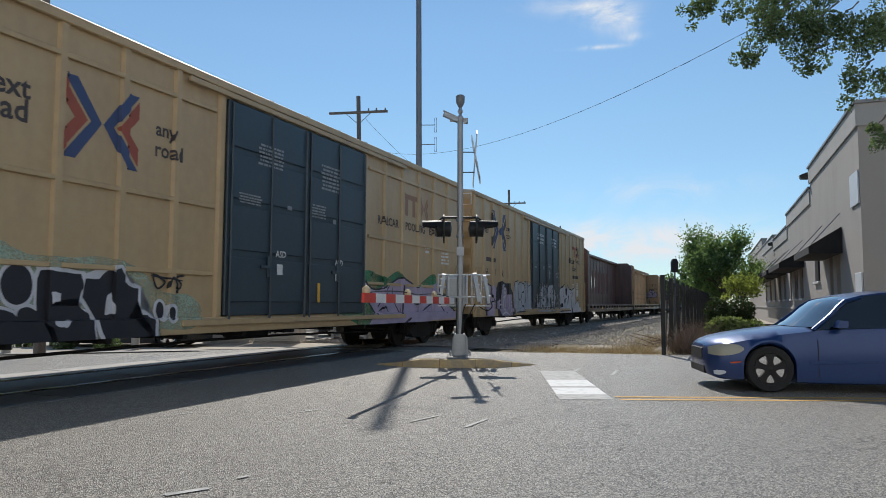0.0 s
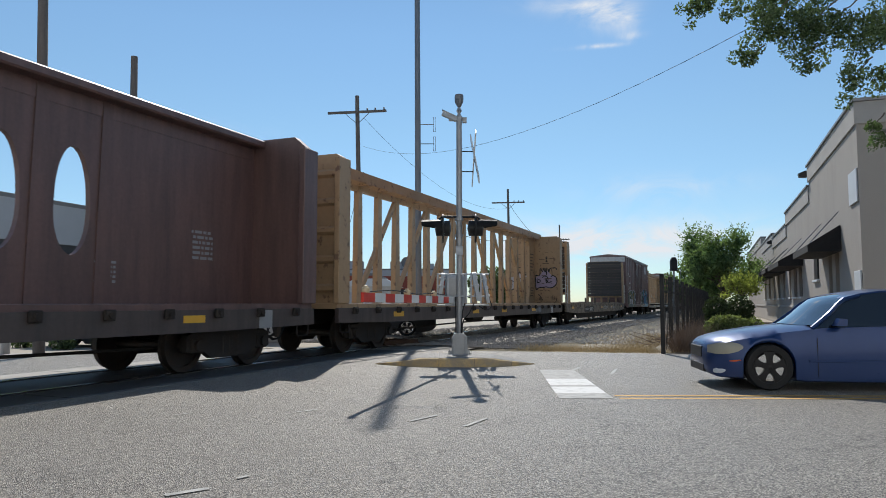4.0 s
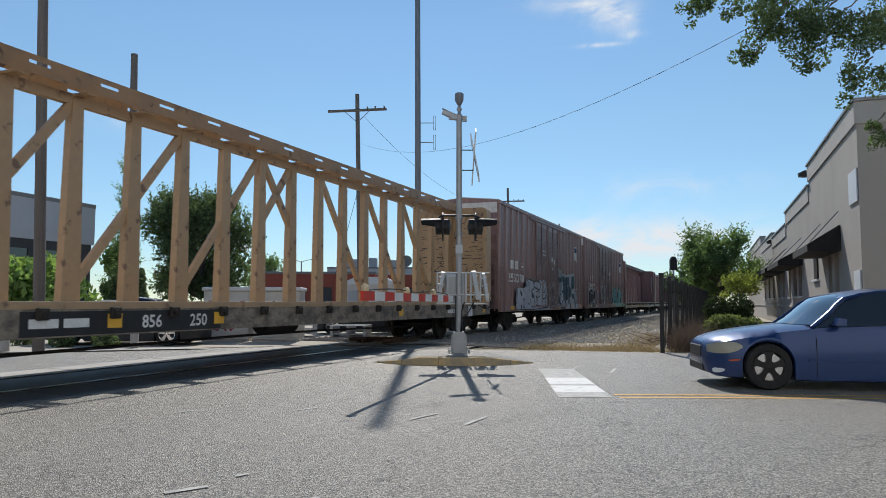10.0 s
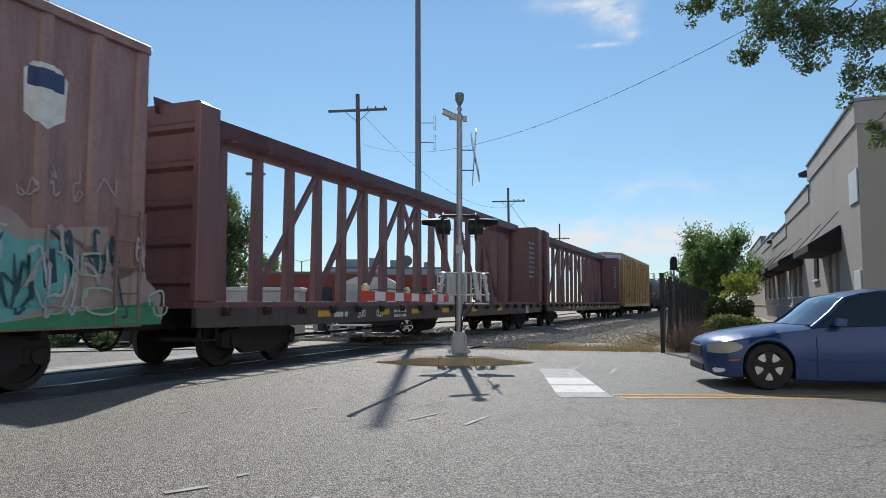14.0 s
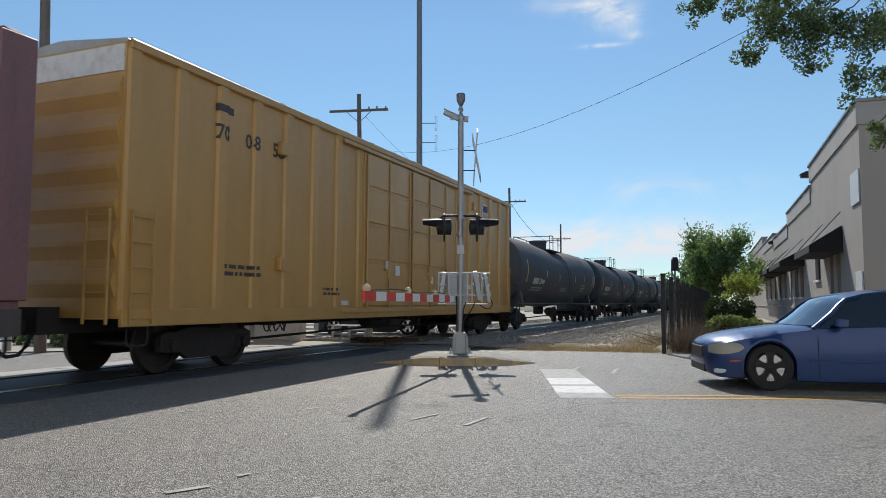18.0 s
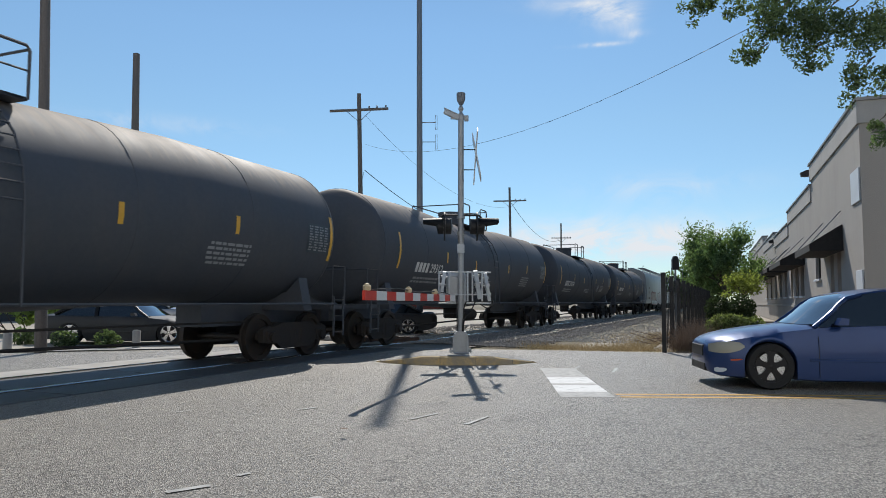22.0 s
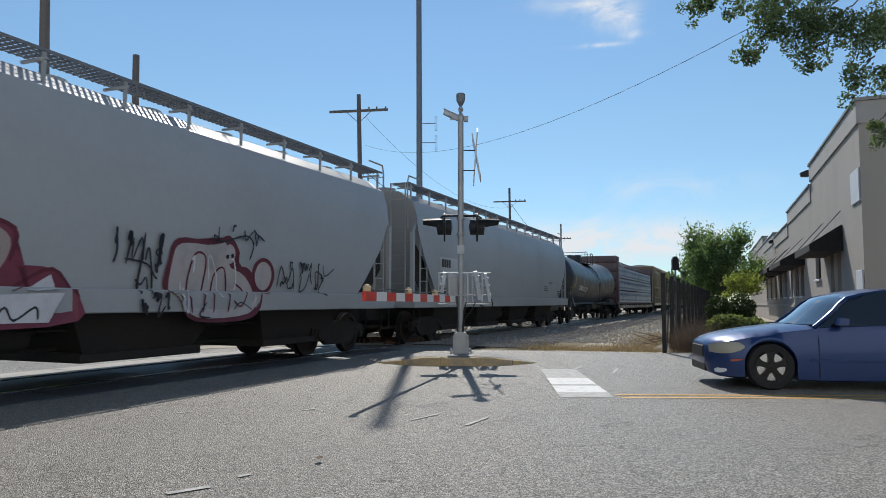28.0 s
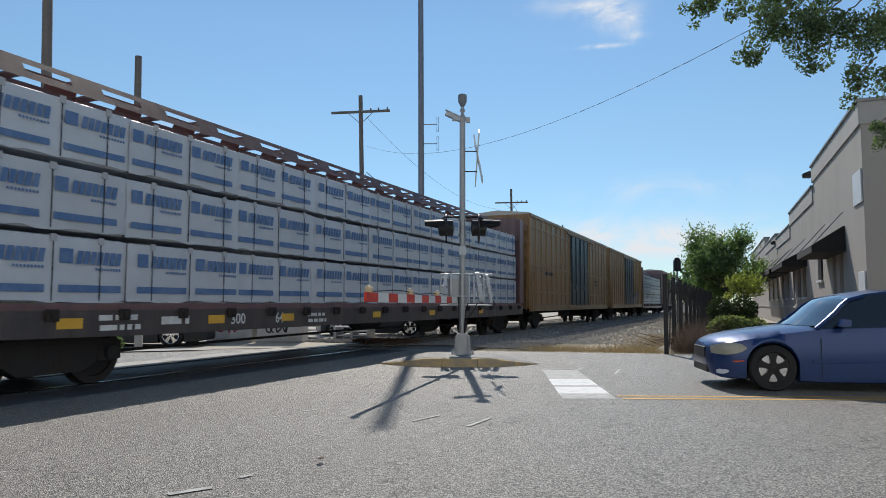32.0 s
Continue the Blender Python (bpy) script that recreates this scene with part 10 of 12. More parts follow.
def piece_g_rear(s):
    s.layer("silver")
    s.fill([(1.89, 2.77), (2.01, 2.88), (2.15, 2.72), (2.05, 2.77), (2.09, 2.48), (2.36, 2.45), (2.63, 2.59), (3.25, 2.54), (3.79, 2.6), (4.39, 2.62), (5.41, 2.71), (6.02, 2.54), (5.93, 2.12), (5.54, 1.91), (5.84, 1.83), (5.82, 1.15), (6.05, 0.97), (6.61, 1.35), (6.37, 0.74), (5.22, 0.57), (4.46, 0.77), (1.91, 0.82), (1.58, 1.19), (2.03, 1.46), (2.36, 1.68), (2.34, 2.09), (1.95, 1.99)])
    s.layer("petrol")
    s.fill([(2.01, 2.47), (2.3, 2.38), (2.64, 2.49), (3.17, 2.5), (3.29, 2.23), (3.08, 1.91), (3.32, 1.72), (3.29, 1.52), (2.99, 1.17), (2.64, 1.05), (2.53, 1.17), (2.48, 2.11), (2.41, 2.23), (2.08, 2.12)])
    s.fill([(1.75, 1.19), (2.31, 1.57), (2.31, 1.03), (2.11, 0.86)])
    s.fill([(3.35, 2.39), (4.07, 2.53), (4.14, 2.2), (3.63, 2.18), (3.68, 1.95), (4.15, 1.98), (4.2, 1.6), (3.84, 1.32), (3.42, 0.94), (3.28, 1.01), (3.63, 1.53), (3.41, 1.72)])
    s.fill([(4.24, 2.52), (4.49, 2.55), (4.56, 1.89), (4.75, 1.73), (4.52, 1.44), (4.45, 1.16), (4.7, 0.74), (4.31, 0.67), (4.2, 1.54)])
    s.fill([(5.06, 2.56), (5.75, 2.59), (5.86, 2.21), (5.44, 1.97), (5.09, 1.74), (4.96, 1.85), (5.43, 2.27), (5.11, 2.33)])
    s.fill([(4.75, 1.73), (5.35, 1.33), (5.57, 0.85), (5.86, 0.85), (5.79, 1.46), (5.09, 1.68)])
    s.fill([(1.9, 0.99), (3.32, 0.94), (3.32, 0.81), (2.22, 0.81)])
    s.layer("white")
    s.fill([(2.74, 2.2), (2.98, 2.22), (3, 1.8), (2.76, 1.77)])
    s.fill([(2.85, 1.65), (3.03, 1.68), (3.05, 1.31), (2.75, 1.21)])
    s.line(0.03, [(5.9, 1.84), (6.33, 1.86), (6.32, 1.44), (5.92, 1.43), (5.9, 1.84)])


def piece_g_front(s):
    s.layer("haze_dark")
    s.fill([(-2.7, 0.86), (-2.72, 2.6), (-2.7, 4.6), (0.2, 4.5), (1.5, 4.6), (1.5, 0.86)])
    s.layer("silver")
    s.fill([(-5.76, 1.72), (-4.32, 1.77), (-4.34, 2.1), (-3.36, 2.17), (-3.23, 1.93), (-3.02, 2.1), (-2.17, 2.12), (-1.66, 2.21), (-0.98, 2.11), (-0.87, 1.33), (-0.47, 0.87), (-1.61, 0.71), (-3.23, 0.7), (-5.77, 0.73), (-5.93, 1.2)])
    s.layer("black")
    s.fill([(-5.34, 1.65), (-5, 1.54), (-5.05, 1.42), (-5.21, 1.45)], True)
    s.fill([(-3.59, 1.58), (-3.17, 1.48), (-3.17, 1.34), (-3.54, 1.37)])
    s.fill([(-2.86, 1.43), (-2.63, 1.49), (-2.63, 1.35), (-2.81, 1.32)])
    s.fill([(-5.23, 1.06), (-5.07, 1.08), (-5.06, 0.92), (-5.2, 0.9)])
    s.fill([(-4.9, 0.87), (-4.64, 0.93), (-4.56, 0.71), (-4.8, 0.64)], True)
    s.line(0.05, [(-5.7, 1.7), (-5.79, 1.2), (-5.92, 1.12)])
    s.line(0.03, [(-4.97, 1.71), (-4.56, 1.55), (-4.27, 1.33)])
    s.line(0.06, [(-4.94, 1.11), (-4.76, 1.33), (-4.61, 1.15), (-4.77, 0.86), (-4.94, 1.11)])
    s.line(0.06, [(-4.23, 2.08), (-3.96, 1.89), (-3.98, 1.57)])
    s.line(0.05, [(-4.19, 1.15), (-3.96, 1.07), (-3.74, 1.2), (-3.82, 1.34)])
    s.line(0.07, [(-3.18, 1.87), (-3.02, 2.08), (-2.17, 2.04), (-2.16, 1.74), (-2.83, 1.78), (-3.18, 1.87)])
    s.line(0.06, [(-1.97, 2.24), (-1.6, 2.01), (-1.1, 2.17)])
    s.line(0.07, [(-4.08, 2.14), (-3.61, 2.12), (-3.23, 2.04), (-3.22, 1.76), (-3.59, 1.64), (-3.17, 1.43), (-3.15, 1.04)])
    s.line(0.05, [(-2.91, 1.6), (-2.35, 1.66), (-2.2, 1.44), (-2.72, 1.32), (-2.85, 1.06), (-2.14, 1.02)])
    s.line(0.05, [(-1.83, 1.05), (-1.79, 1.45), (-1.37, 1.64), (-1.14, 1.39), (-1.74, 1.31)])
    s.line(0.05, [(-5.77, 0.87), (-3.15, 0.87), (-0.59, 0.94)])
    s.line(0.04, [(-2.45, 1.61), (-2.62, 1.14)])
    s.line(0.05, [(-1.6, 1.95), (-1.37, 1.71)])
    s.line(0.05, [(-1.25, 1.27), (-0.95, 0.94)])
    s.line(0.05, [(-0.98, 2.11), (-1.09, 1.65), (-0.65, 0.87)])
    s.layer("black")
    flakes(s, -1.6, 1.2, 0.9, 1.9, 20, 48, 0.25)
    s.layer("silver")
    flakes(s, -1.6, 1.4, 0.9, 1.9, 20, 49, 0.2)


def piece_h_rear(s):
    s.layer("tan")
    s.fill([(1.8, 2.07), (2.07, 2.33), (2.59, 2.25), (2.69, 2.11), (2.98, 2.22), (3.22, 2.36), (3.44, 2.27), (3.66, 2.2), (3.83, 2.26), (4.08, 2.05), (4.86, 2.11), (5.06, 2.33), (5.43, 2.41), (5.82, 2.29), (6.08, 2.09), (7.27, 2.23), (7.49, 1.45), (7.8, 1.64), (8.31, 1.27), (8.26, 0.88), (1.86, 0.87)])
    s.line(0.05, [(2.19, 2.32), (2.57, 2.26)])
    s.line(0.05, [(3.1, 2.28), (3.19, 2.44)])
    s.line(0.05, [(4.65, 2.09), (4.85, 2.26)])
    s.layer("aqua")
    s.fill([(1.85, 1.79), (2.69, 2.11), (2.98, 2.2), (3.03, 1.5), (3.46, 1.82), (3.66, 2.22), (3.96, 1.99), (3.92, 1.71), (4.3, 1.16), (4.48, 1.4), (4.53, 1.86), (4.87, 1.86), (5.31, 2.38), (5.51, 2.16), (5.92, 1.94), (6.61, 1.98), (6.71, 1.55), (6.46, 1.15), (5.49, 0.84), (4.44, 0.87), (3.9, 0.75), (3.5, 0.9), (2.75, 0.92), (1.89, 1.09)])
    s.layer("green")
    s.fill([(1.81, 1.06), (2.75, 0.95), (3.5, 0.87), (5.48, 0.89), (8.14, 1.17), (8.26, 0.82), (4.51, 0.75), (1.83, 0.74)])
    s.layer("petrol")
    s.fill([(2.19, 1.54), (2.58, 1.66), (2.58, 1.53), (2.42, 1.29)])
    s.fill([(3.7, 1.66), (3.97, 1.2), (3.77, 1.16)])
    s.fill([(4.37, 1.83), (4.73, 1.87), (4.78, 1.55), (4.41, 1.49)])
    s.fill([(5.14, 2.13), (5.31, 2.35), (5.47, 2.21), (5.21, 2.06)])
    s.fill([(6.22, 1.82), (6.43, 1.85), (6.49, 1.43), (6.27, 1.34)])
    s.fill([(4.82, 1.25), (5.25, 1.2), (5, 1.08)])
    s.line(0.08, [(2.63, 1.53), (2.98, 1.5)])
    s.line(0.05, [(2.69, 2.1), (2.3, 1.96), (1.85, 1.79)])
    s.line(0.04, [(3.01, 1.97), (3.45, 2.14), (3.05, 1.63), (3.41, 1.73)])
    s.line(0.05, [(2.98, 2.2), (3.04, 1.37)])
    s.line(0.04, [(3.46, 1.82), (3.23, 1.16)])
    s.line(0.05, [(3.66, 2.22), (3.96, 1.97), (3.94, 1.85)])
    s.line(0.05, [(4.53, 1.86), (5.08, 1.89), (5.31, 2.35)])
    s.line(0.05, [(6.33, 2.1), (6.61, 1.89), (6.71, 1.49)])
    s.line(0.05, [(7.48, 1.8), (6.89, 1.79), (7.48, 1.72), (7.09, 1.56)])
    s.line(0.03, [(4.09, 1.77), (4.26, 1.39)])
    s.layer("silver")
    tags(s, 2.0, 4.2, 1.05, 2.1, 7, 71, 0.035)
    tags(s, 4.4, 6.8, 1.0, 2.1, 8, 72, 0.035)
    s.layer("petrol")
    tags(s, 2.0, 4.4, 0.95, 2.0, 6, 73, 0.045)
    tags(s, 4.6, 7.6, 0.95, 2.1, 7, 74, 0.045)
    s.layer("blush")
    tags(s, 5.9, 8.0, 1.3, 2.15, 5, 75, 0.06)
    tags(s, 5.2, 7.4, 2.5, 3.0, 5, 76, 0.02)
    s.layer("mint")
    s.line(0.03, [(2.26, 1.01), (2.21, 1.21), (2.37, 1.28), (2.6, 1.17), (2.56, 0.96), (2.35, 0.93), (2.26, 1.01)])
    s.line(0.03, [(2.21, 1.21), (2.61, 0.96)])
    s.line(0.03, [(2.44, 1.65), (2.42, 1.29), (2.56, 0.96)])
    s.line(0.03, [(4.89, 1.3), (5.25, 1.05), (5.41, 0.84), (5.55, 1.15), (5.46, 1.41)])
    s.line(0.03, [(6.1, 1.37), (6.29, 1.04), (6.55, 1.09), (6.71, 1.66), (6.43, 1.83)])
    s.line(0.03, [(8.03, 1.26), (8.3, 1.33), (8.31, 1.01), (8.09, 0.98), (8.03, 1.26)])
    s.line(0.03, [(6.89, 1.35), (7.34, 1.32), (7.33, 1.02), (6.9, 1.04), (6.89, 1.35)])
    s.line(0.03, [(6.84, 1.81), (7.1, 1.81), (7.11, 1.55), (6.85, 1.55), (6.84, 1.81)])


def piece_h_front(s):
    s.layer("white")
    s.fill([(-4.13, 1.47), (-3.85, 1.78), (-3.34, 2.01), (-3.27, 1.27), (-3.6, 1.08), (-3.84, 1.11)])
    s.layer("blue")
    s.fill([(-4.03, 1.48), (-3.83, 1.74), (-3.36, 1.96), (-3.3, 1.29), (-3.6, 1.13), (-3.78, 1.17)])
    s.layer("petrol")
    s.fill([(-3.96, 1.44), (-3.8, 1.64), (-3.75, 1.49), (-3.87, 1.28)])
    s.fill([(-3.57, 1.39), (-3.59, 1.33), (-3.65, 1.3), (-3.72, 1.32), (-3.74, 1.39), (-3.72, 1.45), (-3.66, 1.48), (-3.6, 1.45)], True)
    s.line(0.06, [(-3.75, 1.53), (-3.36, 1.52)])
    s.line(0.05, [(-3.58, 1.74), (-3.43, 1.37)])
    s.layer("pink")
    s.line(0.05, [(-4.23, 2.24), (-4.17, 1.93), (-4.12, 2.17), (-4.11, 1.9)])
    s.line(0.05, [(-4.03, 1.87), (-3.98, 2.23), (-3.9, 1.84)])
    s.line(0.05, [(-4.08, 2.02), (-3.88, 2.02)])
    s.line(0.05, [(-3.81, 2.33), (-3.82, 2.08), (-3.59, 1.9)])
    s.line(0.05, [(-3.65, 2.22), (-3.8, 2.08), (-3.46, 2.12)])
    s.line(0.05, [(-4.02, 1.75), (-3.95, 1.99), (-3.81, 1.76), (-3.63, 1.71)])
    s.line(0.04, [(-3.35, 2.3), (-3.3, 2)])


def piece_h_door(s):
    s.layer("haze_dark")
    s.fill([(-3.22, 0.86), (-3.24, 2.2), (-3.2, 4.6), (-1.0, 4.5), (-0.9, 4.6), (1.2, 4.5), (1.3, 2.3), (1.3, 0.86)])
    s.layer("silver")
    s.fill([(-3.17, 2.23), (-2.79, 2.29), (-2.8, 1.95), (-2.9, 1.9), (-2.79, 1.47), (-2.88, 1.42), (-3.19, 1.5)])
    s.fill([(-2.68, 2.23), (-2.43, 2.28), (-2.42, 2.07), (-2.64, 1.97)])
    s.fill([(-2.34, 2.33), (-1.94, 2.21), (-1.94, 2.13), (-2.36, 2.15)])
    s.fill([(-1.81, 2.17), (-1.65, 2.26), (-1.55, 2.04), (-1.84, 2)], True)
    s.fill([(-2.23, 1.85), (-2.12, 1.96), (-1.54, 1.87), (-1.56, 1.6), (-1.92, 1.78)])
    s.fill([(-2.65, 1.74), (-2.35, 1.8), (-2.34, 1.71), (-2.62, 1.56)])
    s.fill([(-2.56, 1.47), (-2.33, 1.39), (-2.5, 1.29)])
    s.fill([(-2.04, 1.49), (-1.53, 1.6), (-1.52, 1.4), (-1.97, 1.3)])
    s.fill([(-2.6, 1.07), (-2.2, 1.11), (-2.19, 0.93), (-2.7, 0.96)])
    s.fill([(-2.14, 1.2), (-1.51, 1.25), (-1.47, 1.06), (-1.89, 0.97)])
    s.fill([(-3.19, 1.42), (-2.88, 1.38), (-2.93, 1.29), (-3.18, 1.29)])
    s.line(0.05, [(-3.15, 1.8), (-3.02, 1.68), (-3.03, 1.38)])
    s.line(0.05, [(-2.67, 1.38), (-2.39, 1.52), (-2.15, 1.34), (-1.72, 1.49)])
    s.line(0.05, [(-3.54, 0.8), (-3.5, 0.6), (-3.3, 0.67)])
    s.line(0.04, [(-2.18, 0.74), (-1.88, 0.63), (-1.5, 0.86)])
    s.layer("black")
    s.fill([(-2.89, 2.15), (-2.91, 2.09), (-2.96, 2.07), (-3.02, 2.09), (-3.04, 2.13), (-3.02, 2.18), (-2.97, 2.21), (-2.92, 2.19)], True)
    s.fill([(-3, 1.64), (-3.01, 1.54), (-3.05, 1.51), (-3.09, 1.54), (-3.12, 1.63), (-3.1, 1.72), (-3.06, 1.76), (-3.02, 1.73)], True)
    s.line(0.05, [(-2.42, 2.07), (-2.43, 1.75)])
    s.layer("maroon")
    s.fill([(-0.76, 2.1), (-0.37, 2.18), (-0.35, 1.58), (-0.66, 1.36)])
    s.fill([(0.05, 2.15), (0.31, 2.17), (0.42, 1.43), (0.16, 1.48)])
    s.fill([(0.49, 2.13), (0.87, 2.27), (1.09, 1.5), (0.61, 1.43)])
    s.line(0.05, [(-0.29, 2.13), (-0.23, 1.59)])
    s.line(0.06, [(-0.73, 1.15), (0.25, 1.2), (1.19, 1.38)])
    s.layer("white")
    s.fill([(-0.32, 1.77), (-0.24, 1.79), (-0.21, 1.63), (-0.3, 1.62)])
    s.fill([(-1.84, 2.89), (-1.71, 2.93), (-1.68, 2.81), (-1.84, 2.77)])
    s.fill([(-2.52, 2.5), (-2.35, 2.53), (-2.35, 2.48), (-2.52, 2.45)])
    s.fill([(-0.23, 2.85), (-0.15, 2.87), (-0.15, 2.53), (-0.24, 2.52)])
    s.layer("black")
    flakes(s, -3.6, 1.6, 0.9, 2.3, 40, 43, 0.35)
    s.layer("grey")
    flakes(s, -3.4, -0.8, 0.9, 2.3, 30, 44, 0.2)
    tags(s, -3.4, -0.8, 1.0, 2.3, 5, 46, 0.05)
    s.layer("lilac")
    flakes(s, -0.8, 1.6, 0.9, 2.1, 14, 45, 0.22)


def piece_hop1(s):
    s.layer("darkred")
    s.fill([(-5.37, 1.3), (-5.34, 1.76), (-4.86, 2.16), (-4.4, 2.2), (-3.82, 2.31), (-3.54, 2.18), (-2.94, 2.26), (-2.49, 2.14), (-2.01, 2.24), (-1.52, 2.15), (-1.12, 2.21), (-0.51, 2.08), (-0.55, 1.66), (0.04, 1.6), (0.4, 1.24), (-0.06, 0.86), (-5.01, 0.92), (-5.23, 1.14)], True)
    s.layer("maroon")
    s.line(0.06, [(-5.34, 1.76), (-4.86, 2.15), (-4.4, 2.19), (-3.82, 2.3), (-3.54, 2.16), (-2.94, 2.24), (-2.49, 2.13), (-2, 2.23), (-1.52, 2.14), (-1.12, 2.2), (-0.51, 2.07), (-0.55, 1.66)])
    s.line(0.05, [(-0.54, 1.31), (0.04, 1.6), (0.4, 1.24)])
    s.line(0.05, [(-4.44, 1.31), (-4.33, 2.06)])
    s.line(0.05, [(-3.55, 1.67), (-3.36, 1.35)])
    s.line(0.05, [(-2.43, 1.78), (-2.24, 1.3)])
    s.layer("tan")
    s.fill([(-5.21, 1.7), (-4.8, 2.04), (-4.36, 2.1), (-4.48, 1.33), (-4.79, 1.32), (-4.75, 1.7), (-4.96, 1.52)])
    s.fill([(-4.3, 2.03), (-3.75, 2.13), (-3.58, 1.87), (-3.76, 1.53), (-3.14, 1.32), (-4.44, 1.31), (-4, 1.71), (-4.03, 1.81), (-4.34, 1.62)], True)
    s.fill([(-3.45, 2.04), (-2.7, 2.12), (-2.68, 1.83), (-3.08, 1.78), (-3.03, 1.58), (-2.43, 1.73), (-2.27, 1.36), (-2.98, 1.28), (-3.36, 1.35), (-3.54, 1.67)])
    s.fill([(-2.36, 1.85), (-2.09, 2.09), (-1.67, 2.04), (-1.56, 1.69), (-1.27, 1.3), (-2.24, 1.28)], True)
    s.fill([(-1.5, 1.99), (-0.9, 2.11), (-0.56, 1.94), (-0.66, 1.58), (-0.98, 1.36), (-1.25, 1.37), (-1.41, 1.63)], True)
    s.layer("white")
    s.fill([(-5.08, 1.28), (-4.14, 1.28), (-4.31, 0.94), (-4.99, 0.94)])
    s.fill([(-3.98, 1.29), (-3.14, 1.29), (-3.42, 0.96), (-4.15, 0.94)])
    s.fill([(-2.98, 1.23), (-2.15, 1.27), (-2.31, 0.94), (-2.89, 0.93)])
    s.fill([(-2.1, 1.27), (-1.24, 1.27), (-1.38, 0.92), (-2, 0.92)])
    s.fill([(-1.09, 1.26), (0.17, 1.3), (-0.06, 0.91), (-1.23, 0.92)])
    s.fill([(-0.37, 1.31), (0.02, 1.53), (0.11, 1.33)])
    s.layer("black")
    s.fill([(-1.91, 1.81), (-1.93, 1.71), (-1.98, 1.68), (-2.04, 1.71), (-2.06, 1.8), (-2.04, 1.89), (-1.99, 1.93), (-1.94, 1.89)], True)
    s.line(0.03, [(-4.78, 1.13), (-4.83, 0.99), (-4.75, 0.98)])
    s.line(0.03, [(-4.7, 1.13), (-4.66, 1.01), (-4.58, 1.13)])
    s.line(0.03, [(-4.53, 1.16), (-4.49, 1.01)])
    s.line(0.03, [(-3.97, 1.13), (-4, 0.97), (-3.87, 0.99), (-3.87, 1.13)])
    s.line(0.03, [(-3.81, 1.15), (-3.78, 0.99), (-3.67, 1.15), (-3.63, 0.99), (-3.51, 1.18), (-3.48, 1)])
    s.line(0.03, [(-2.78, 1.06), (-2.75, 0.94), (-2.65, 1)])
    s.line(0.03, [(-2.59, 1.09), (-2.55, 0.95), (-2.45, 1.08), (-2.42, 0.94)])
    s.line(0.03, [(-1.87, 1.08), (-1.77, 0.95), (-1.63, 1.11), (-1.56, 0.95)])
    s.line(0.03, [(-0.87, 1.1), (-0.81, 0.93), (-0.65, 1.11), (-0.53, 0.95), (-0.25, 1.11), (-0.21, 0.95)])
    s.line(0.03, [(-1.15, 1.71), (-0.98, 1.88), (-0.8, 1.72), (-0.99, 1.58), (-1.15, 1.71)])
    s.line(0.03, [(-5.62, 2), (-5.52, 2.05), (-5.52, 1.87), (-5.61, 1.84)])
    s.line(0.03, [(-5.48, 2.08), (-5.44, 1.9), (-5.35, 2.07), (-5.37, 1.92), (-5.22, 1.94)])
    s.line(0.03, [(-5.53, 1.16), (-5.41, 1.18), (-5.47, 1), (-5.36, 1.14), (-5.32, 0.98), (-5.21, 1.14)])


